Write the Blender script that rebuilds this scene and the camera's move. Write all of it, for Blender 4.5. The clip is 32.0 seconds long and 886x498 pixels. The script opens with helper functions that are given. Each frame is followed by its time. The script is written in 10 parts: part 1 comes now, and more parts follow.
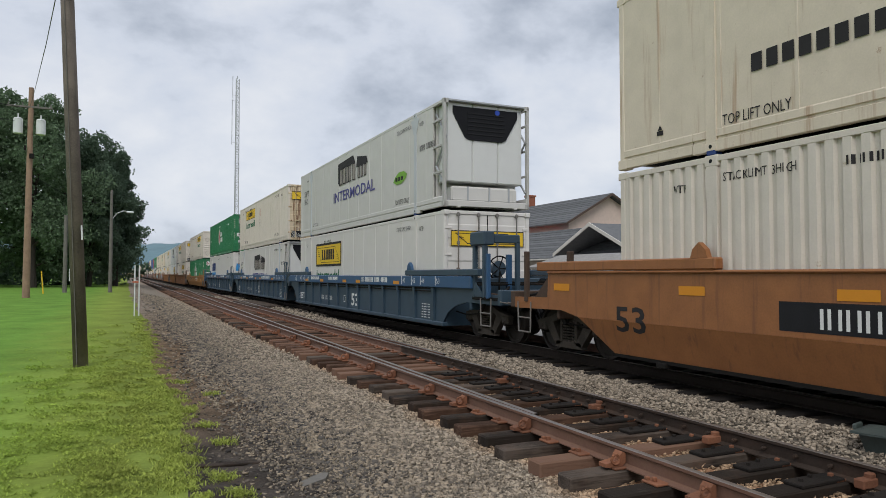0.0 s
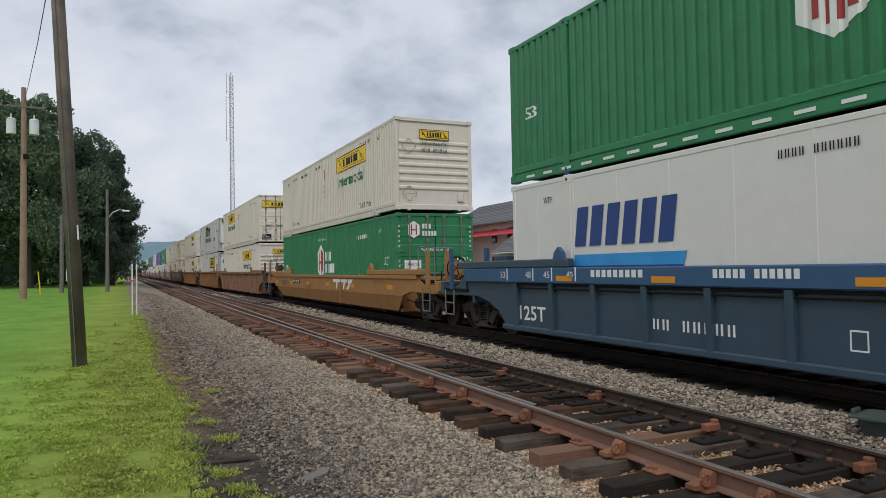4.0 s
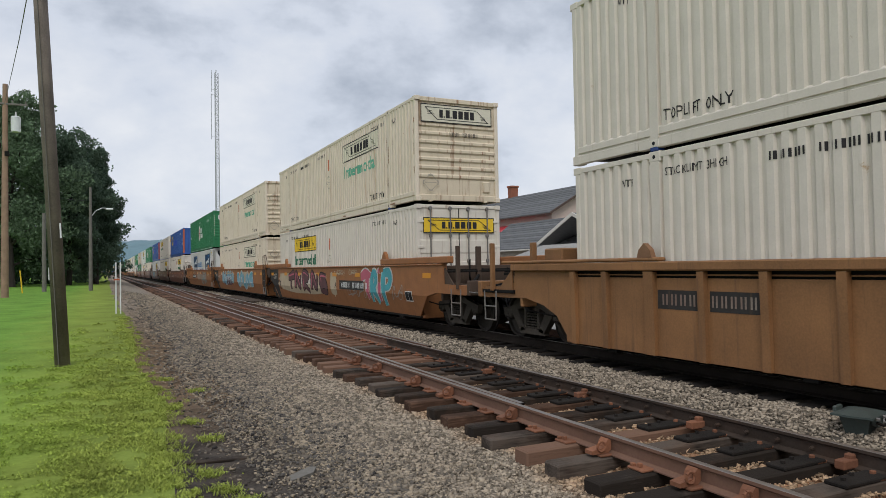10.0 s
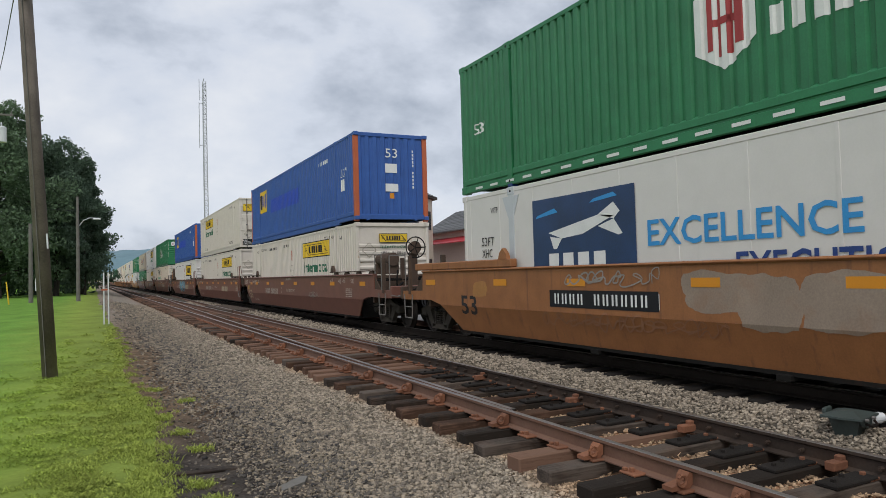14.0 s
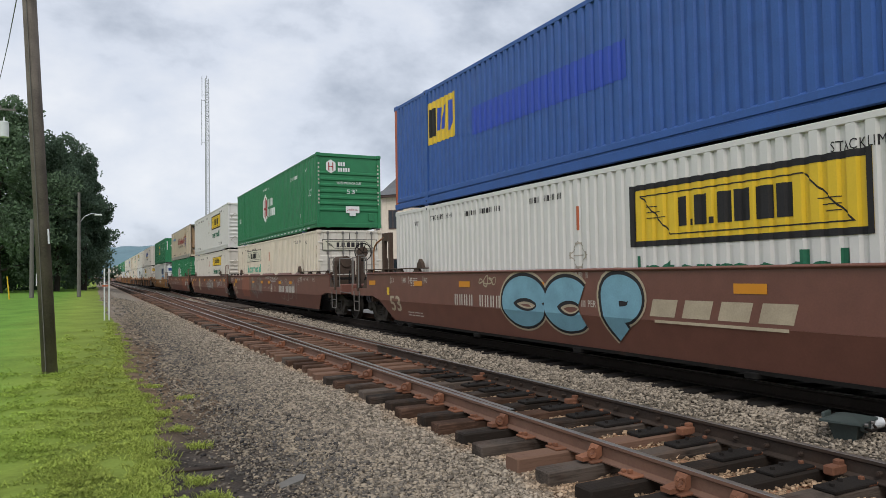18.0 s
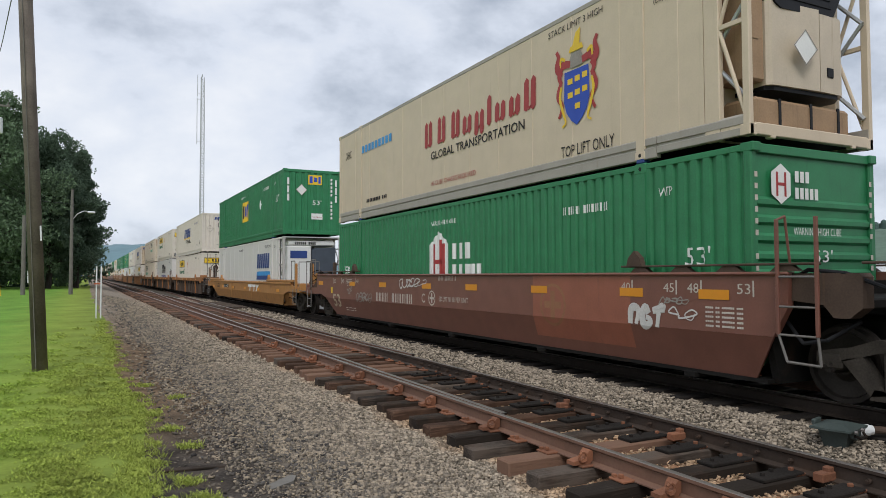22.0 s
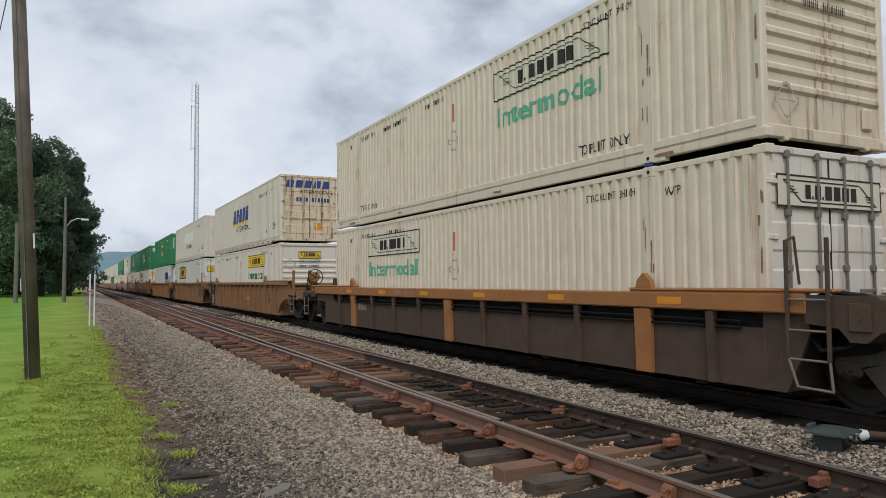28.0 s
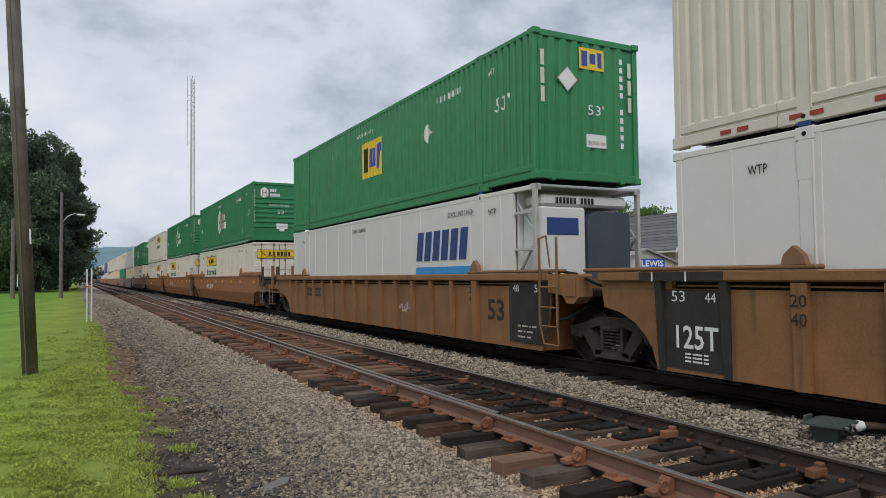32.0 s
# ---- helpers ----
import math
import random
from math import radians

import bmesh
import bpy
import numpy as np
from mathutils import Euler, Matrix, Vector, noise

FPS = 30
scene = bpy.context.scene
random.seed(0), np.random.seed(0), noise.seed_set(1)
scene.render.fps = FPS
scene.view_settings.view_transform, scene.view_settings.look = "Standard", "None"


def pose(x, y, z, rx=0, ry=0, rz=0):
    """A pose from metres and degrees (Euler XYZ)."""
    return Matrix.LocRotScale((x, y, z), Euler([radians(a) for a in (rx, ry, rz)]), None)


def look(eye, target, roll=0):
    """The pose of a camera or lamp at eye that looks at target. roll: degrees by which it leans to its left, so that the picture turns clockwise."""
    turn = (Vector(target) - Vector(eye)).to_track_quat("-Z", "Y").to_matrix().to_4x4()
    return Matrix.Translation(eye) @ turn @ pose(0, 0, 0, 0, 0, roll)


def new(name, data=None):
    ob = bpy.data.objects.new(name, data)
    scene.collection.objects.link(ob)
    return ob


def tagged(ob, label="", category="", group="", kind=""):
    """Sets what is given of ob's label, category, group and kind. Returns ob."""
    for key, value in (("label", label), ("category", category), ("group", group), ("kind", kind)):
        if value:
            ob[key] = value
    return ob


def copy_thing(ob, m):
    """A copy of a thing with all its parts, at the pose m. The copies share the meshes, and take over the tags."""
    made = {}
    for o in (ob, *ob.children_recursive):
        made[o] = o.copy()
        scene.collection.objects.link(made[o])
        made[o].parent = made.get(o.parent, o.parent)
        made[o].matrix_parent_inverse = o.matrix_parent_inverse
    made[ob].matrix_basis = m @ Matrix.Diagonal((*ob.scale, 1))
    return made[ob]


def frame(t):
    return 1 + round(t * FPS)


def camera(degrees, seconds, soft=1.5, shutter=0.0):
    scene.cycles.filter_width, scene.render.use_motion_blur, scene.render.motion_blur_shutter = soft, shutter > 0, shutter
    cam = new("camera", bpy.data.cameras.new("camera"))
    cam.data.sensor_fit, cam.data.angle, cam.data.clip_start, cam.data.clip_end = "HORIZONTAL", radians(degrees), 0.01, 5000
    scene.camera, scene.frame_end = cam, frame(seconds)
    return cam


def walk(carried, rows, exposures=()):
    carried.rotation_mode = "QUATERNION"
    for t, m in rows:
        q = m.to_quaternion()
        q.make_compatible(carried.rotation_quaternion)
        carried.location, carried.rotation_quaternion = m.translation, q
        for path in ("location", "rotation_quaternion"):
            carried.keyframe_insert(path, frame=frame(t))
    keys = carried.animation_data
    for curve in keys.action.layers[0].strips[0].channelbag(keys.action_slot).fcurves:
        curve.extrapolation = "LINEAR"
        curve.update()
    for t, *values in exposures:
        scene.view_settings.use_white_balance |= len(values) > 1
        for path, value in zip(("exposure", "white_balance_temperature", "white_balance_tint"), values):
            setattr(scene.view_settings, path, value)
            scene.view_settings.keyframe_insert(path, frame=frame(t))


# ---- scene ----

cam = camera(65.2, 32.0, soft=0.5)
# camera: held by hand at one spot, it only turns
CAM_ROWS = [
    (0.0, 92.11, -0.02, -24.62),
    (0.5, 92.04, 0.13, -24.66),
    (1.0, 91.97, 0.48, -24.59),
    (1.5, 91.95, 0.6, -24.61),
    (2.0, 91.88, 0.44, -24.79),
    (2.5, 91.81, 0.42, -24.72),
    (3.0, 91.74, 0.6, -24.63),
    (3.5, 91.61, 0.82, -24.61),
    (5.5, 91.31, 1.44, -25.48),
    (6.0, 91.06, 1.16, -25.67),
    (6.5, 90.93, 0.79, -25.58),
    (7.0, 90.94, 0.41, -25.37),
    (7.5, 91.47, 0.57, -25.13),
    (8.0, 91.53, 1.03, -25.26),
    (8.5, 91.52, 0.99, -25.77),
    (9.0, 91.47, 1.09, -25.82),
    (9.5, 91.45, 1.25, -25.92),
    (10.0, 91.42, 1.01, -25.93),
    (10.5, 91.39, 1.38, -26.04),
    (11.0, 91.5, 0.4, -26.94),
    (11.5, 91.43, 0.2, -27.21),
    (12.0, 91.39, 0.29, -27.41),
    (12.5, 91.42, 0.35, -27.43),
    (13.0, 91.63, 0.83, -26.98),
    (13.5, 91.91, 1.36, -26.52),
    (14.0, 91.95, 1.61, -26.74),
    (14.5, 92.01, 1.58, -26.84),
    (16.5, 91.52, 0.63, -27.0),
    (17.0, 91.55, 0.5, -27.02),
    (17.5, 91.54, 0.59, -27.11),
    (18.0, 91.93, 0.97, -26.69),
    (18.5, 92.19, 1.2, -26.4),
    (19.0, 92.64, 1.79, -26.22),
    (19.5, 92.61, 1.56, -26.58),
    (20.0, 92.51, 1.64, -26.95),
    (20.5, 92.37, 1.34, -27.5),
    (21.0, 92.18, 0.46, -27.28),
    (21.5, 92.15, 0.16, -27.23),
    (22.0, 92.13, 0.19, -27.21),
    (22.5, 92.19, 0.78, -27.08),
    (23.0, 92.26, 1.02, -27.09),
    (23.5, 92.24, 0.99, -27.04),
    (24.0, 92.25, 0.98, -27.06),
    (24.5, 92.25, 0.96, -27.15),
    (25.0, 92.4, 0.96, -27.08),
    (25.5, 92.47, 0.73, -27.18),
    (27.5, 92.6, 0.36, -27.57),
    (28.0, 92.66, 0.38, -27.63),
    (28.5, 92.63, 0.69, -27.69),
    (29.0, 92.62, 0.98, -27.79),
    (29.5, 92.49, 0.97, -28.22),
    (30.0, 92.36, 1.04, -28.24),
    (30.5, 92.38, 0.84, -28.19),
    (31.0, 92.41, 0.77, -28.14),
    (31.5, 92.28, 0.62, -28.09),
    (32.0, 92.14, 0.65, -27.84),
]

walk(cam, [(t, pose(0, 0, 1.9, rx, ry, rz)) for t, rx, ry, rz in CAM_ROWS], exposures=[(0, 0.0), (2, -0.03), (3.5, -0.03), (6, 0.09), (12, 0.0), (17, 0.09), (20, 0.16), (22.5, 0.17), (25, 0.05), (28, 0.06), (32, 0.0)])

# ---- sky and sun: a bright overcast day with drifting grey clouds ----
world = bpy.data.worlds.new("world")
scene.world = world
world.use_nodes = True
wn, wl = world.node_tree.nodes, world.node_tree.links
wn.clear()


def wnode(kind, **props):
    n = wn.new(kind)
    for k, v in props.items():
        n.inputs[k].default_value = v
    return n


w_out, w_bg = wn.new("ShaderNodeOutputWorld"), wn.new("ShaderNodeBackground")
sky = wn.new("ShaderNodeTexSky")
sky.sky_type, sky.sun_disc = "NISHITA", False
sky.sun_elevation, sky.sun_rotation = radians(50), radians(212)
w_co = wn.new("ShaderNodeTexCoord")
w_map = wn.new("ShaderNodeMapping")
w_map.inputs["Scale"].default_value = (1.0, 1.0, 1.7)
w_map.inputs["Location"].default_value = (1.37, 0.2, 0.15)
wl.new(w_co.outputs["Generated"], w_map.inputs["Vector"])
n_big = wnode("ShaderNodeTexNoise", Scale=3.4, Detail=7.0, Roughness=0.52, Distortion=0.2)
n_fine = wnode("ShaderNodeTexNoise", Scale=10.0, Detail=7.0, Roughness=0.55)
for n in (n_big, n_fine):
    wl.new(w_map.outputs["Vector"], n.inputs["Vector"])
w_mix = wn.new("ShaderNodeMix")
w_mix.inputs["Factor"].default_value = 0.27
wl.new(n_big.outputs["Fac"], w_mix.inputs["A"])
wl.new(n_fine.outputs["Fac"], w_mix.inputs["B"])
w_ramp = wn.new("ShaderNodeValToRGB")
w_ramp.color_ramp.elements[0].position, w_ramp.color_ramp.elements[0].color = 0.34, (0.42, 0.475, 0.57, 1)
w_ramp.color_ramp.elements[1].position, w_ramp.color_ramp.elements[1].color = 0.60, (0.88, 0.91, 0.97, 1)
mid = w_ramp.color_ramp.elements.new(0.47)
mid.color = (0.725, 0.78, 0.885, 1)
wl.new(w_mix.outputs["Result"], w_ramp.inputs["Fac"])
w_sky = wn.new("ShaderNodeMix")
w_sky.data_type = "RGBA"
w_sky.inputs["Factor"].default_value = 0.92
w_dim = wn.new("ShaderNodeMix")
w_dim.data_type, w_dim.blend_type = "RGBA", "MULTIPLY"
w_dim.inputs["Factor"].default_value = 1.0
w_dim.inputs["B"].default_value = (0.09, 0.09, 0.09, 1)
wl.new(sky.outputs["Color"], w_dim.inputs["A"])
wl.new(w_dim.outputs["Result"], w_sky.inputs["A"])
wl.new(w_ramp.outputs["Color"], w_sky.inputs["B"])
wl.new(w_sky.outputs["Result"], w_bg.inputs["Color"])
w_bg.inputs["Strength"].default_value = 0.92
wl.new(w_bg.outputs["Background"], w_out.inputs["Surface"])

sun = new("sun", bpy.data.lights.new("sun", "SUN"))
sun.data.energy, sun.data.angle, sun.data.color = 1.6, radians(30), (1.0, 0.985, 0.96)
sun.matrix_world = look((-27, -43, 60), (0, 0, 0))

# ---- materials ----


def material(name, color, rough=0.6, metal=0.0, var=0.15, scale=3.0, fine=40.0, bump=0.1, dirt=None, dirt_amount=0.0, streak=False, per_object=0.0, spec=0.5, island=0.0, blends=(), tight=False, translucent=0.0, stretch=None, hue=0.0, spots=None):
    """Paint, wood, stone or metal: a base colour with large stains, fine grain, relief and, where asked, streaks of dirt."""
    m = bpy.data.materials.new(name)
    m.use_nodes = True
    nt = m.node_tree
    N, K = nt.nodes, nt.links
    b = N["Principled BSDF"]
    b.inputs["Roughness"].default_value, b.inputs["Metallic"].default_value = rough, metal
    b.inputs["Specular IOR Level"].default_value = spec
    co = N.new("ShaderNodeTexCoord")
    info = N.new("ShaderNodeObjectInfo")
    shift = N.new("ShaderNodeVectorMath")
    shift.operation = "MULTIPLY_ADD"
    shift.inputs[1].default_value = (37.0, 11.0, 23.0)
    K.new(info.outputs["Random"], shift.inputs[0])
    K.new(co.outputs["Object"], shift.inputs[2])
    big = N.new("ShaderNodeTexNoise")
    big.inputs["Scale"].default_value, big.inputs["Detail"].default_value = scale, 5
    small = N.new("ShaderNodeTexNoise")
    small.inputs["Scale"].default_value, small.inputs["Detail"].default_value = fine, 4
    K.new(shift.outputs[0], big.inputs["Vector"])
    grain = shift.outputs[0]
    if stretch:
        # grain that runs along the timber
        gm = N.new("ShaderNodeMapping")
        gm.inputs["Scale"].default_value = stretch
        K.new(shift.outputs[0], gm.inputs["Vector"])
        grain = gm.outputs["Vector"]
    K.new(grain, small.inputs["Vector"])
    add = N.new("ShaderNodeMath")
    add.operation = "MULTIPLY_ADD"
    add.inputs[1].default_value, add.inputs[2].default_value = 0.6, 0.0
    K.new(big.outputs["Fac"], add.inputs[0])
    add2 = N.new("ShaderNodeMath")
    add2.operation = "MULTIPLY_ADD"
    add2.inputs[1].default_value = 0.4
    K.new(small.outputs["Fac"], add2.inputs[0])
    K.new(add.outputs[0], add2.inputs[2])
    last = add2.outputs[0]
    for amount, source in ((per_object, info.outputs["Random"]), (island, N.new("ShaderNodeNewGeometry").outputs["Random Per Island"] if island else None)):
        if amount:
            r = N.new("ShaderNodeMath")
            r.operation = "MULTIPLY_ADD"
            r.inputs[1].default_value, r.inputs[2].default_value = amount, -amount / 2
            K.new(source, r.inputs[0])
            s = N.new("ShaderNodeMath")
            K.new(last, s.inputs[0])
            K.new(r.outputs[0], s.inputs[1])
            last = s.outputs[0]
    ramp = N.new("ShaderNodeValToRGB")
    lo, hi = ramp.color_ramp.elements
    lo.position, hi.position = (0.39, 0.61) if tight else (0.3, 0.72)
    lo.color = (*[c * (1 - var) * (1 + hue * k) for c, k in zip(color, (-0.5, 0.0, 1.0))], 1)
    hi.color = (*[min(1, c * (1 + var) * (1 + hue * k)) for c, k in zip(color, (0.5, 0.0, -1.0))], 1)
    K.new(last, ramp.inputs["Fac"])
    col = ramp.outputs["Color"]
    for axis, a, b2, other, ragged in blends:
        # another colour that takes over along one axis, with a ragged border
        sep = N.new("ShaderNodeSeparateXYZ")
        K.new(co.outputs["Object"], sep.inputs[0])
        wn2 = N.new("ShaderNodeTexNoise")
        wn2.inputs["Scale"].default_value, wn2.inputs["Detail"].default_value = 0.9, 6
        K.new(co.outputs["Object"], wn2.inputs["Vector"])
        off = N.new("ShaderNodeMath")
        off.operation = "MULTIPLY_ADD"
        off.inputs[1].default_value = ragged
        K.new(wn2.outputs["Fac"], off.inputs[0])
        K.new(sep.outputs["XYZ".index(axis)], off.inputs[2])
        mr = N.new("ShaderNodeMapRange")
        mr.inputs["From Min"].default_value, mr.inputs["From Max"].default_value = a + ragged / 2, b2 + ragged / 2
        K.new(off.outputs[0], mr.inputs["Value"])
        tint = N.new("ShaderNodeMix")
        tint.data_type, tint.blend_type = "RGBA", "MIX"
        r2 = N.new("ShaderNodeValToRGB")
        r2.color_ramp.elements[0].position, r2.color_ramp.elements[1].position = (0.39, 0.61) if tight else (0.3, 0.72)
        r2.color_ramp.elements[0].color = (*[c * (1 - var) for c in other], 1)
        r2.color_ramp.elements[1].color = (*[min(1, c * (1 + var)) for c in other], 1)
        K.new(last, r2.inputs["Fac"])
        K.new(mr.outputs["Result"], tint.inputs["Factor"])
        K.new(col, tint.inputs["A"])
        K.new(r2.outputs["Color"], tint.inputs["B"])
        col = tint.outputs["Result"]
    if dirt:
        mp = N.new("ShaderNodeMapping")
        mp.inputs["Scale"].default_value = (7.0, 7.0, 0.4) if streak else (1.3, 1.3, 1.3)
        K.new(shift.outputs[0], mp.inputs["Vector"])
        dn = N.new("ShaderNodeTexNoise")
        dn.inputs["Scale"].default_value, dn.inputs["Detail"].default_value, dn.inputs["Roughness"].default_value = 1.0, 7, 0.65
        K.new(mp.outputs["Vector"], dn.inputs["Vector"])
        dr = N.new("ShaderNodeValToRGB")
        dr.color_ramp.elements[0].position = 0.635 - 0.12 * dirt_amount if streak else 0.62 - 0.25 * dirt_amount
        dr.color_ramp.elements[1].position = 0.77 - 0.12 * dirt_amount if streak else 0.85 - 0.2 * dirt_amount
        dr.color_ramp.elements[1].color = (dirt_amount,) * 3 + (1,)
        dr.color_ramp.elements[0].color = (0, 0, 0, 1)
        K.new(dn.outputs["Fac"], dr.inputs["Fac"])
        mx = N.new("ShaderNodeMix")
        mx.data_type = "RGBA"
        mx.inputs["B"].default_value = (*dirt, 1)
        K.new(dr.outputs["Color"], mx.inputs["Factor"])
        K.new(col, mx.inputs["A"])
        col = mx.outputs["Result"]
    if spots:
        # scattered chips and specks of rust
        sn = N.new("ShaderNodeTexNoise")
        sn.inputs["Scale"].default_value, sn.inputs["Detail"].default_value, sn.inputs["Roughness"].default_value = 2.6, 8, 0.72
        K.new(shift.outputs[0], sn.inputs["Vector"])
        sr = N.new("ShaderNodeMapRange")
        sr.inputs["From Min"].default_value, sr.inputs["From Max"].default_value = 0.655, 0.72
        K.new(sn.outputs["Fac"], sr.inputs["Value"])
        sm = N.new("ShaderNodeMix")
        sm.data_type = "RGBA"
        sm.inputs["B"].default_value = (*spots, 1)
        K.new(sr.outputs["Result"], sm.inputs["Factor"])
        K.new(col, sm.inputs["A"])
        col = sm.outputs["Result"]
    K.new(col, b.inputs["Base Color"])
    if translucent:
        # thin leaves let part of the light through
        tr, ms = N.new("ShaderNodeBsdfTranslucent"), N.new("ShaderNodeMixShader")
        ms.inputs["Fac"].default_value = translucent
        K.new(col, tr.inputs["Color"])
        K.new(b.outputs["BSDF"], ms.inputs[1])
        K.new(tr.outputs["BSDF"], ms.inputs[2])
        K.new(ms.outputs["Shader"], N["Material Output"].inputs["Surface"])
    if bump:
        bp = N.new("ShaderNodeBump")
        bp.inputs["Strength"].default_value, bp.inputs["Distance"].default_value = bump, 0.01
        K.new(small.outputs["Fac"], bp.inputs["Height"])
        K.new(bp.outputs["Normal"], b.inputs["Normal"])
    return m


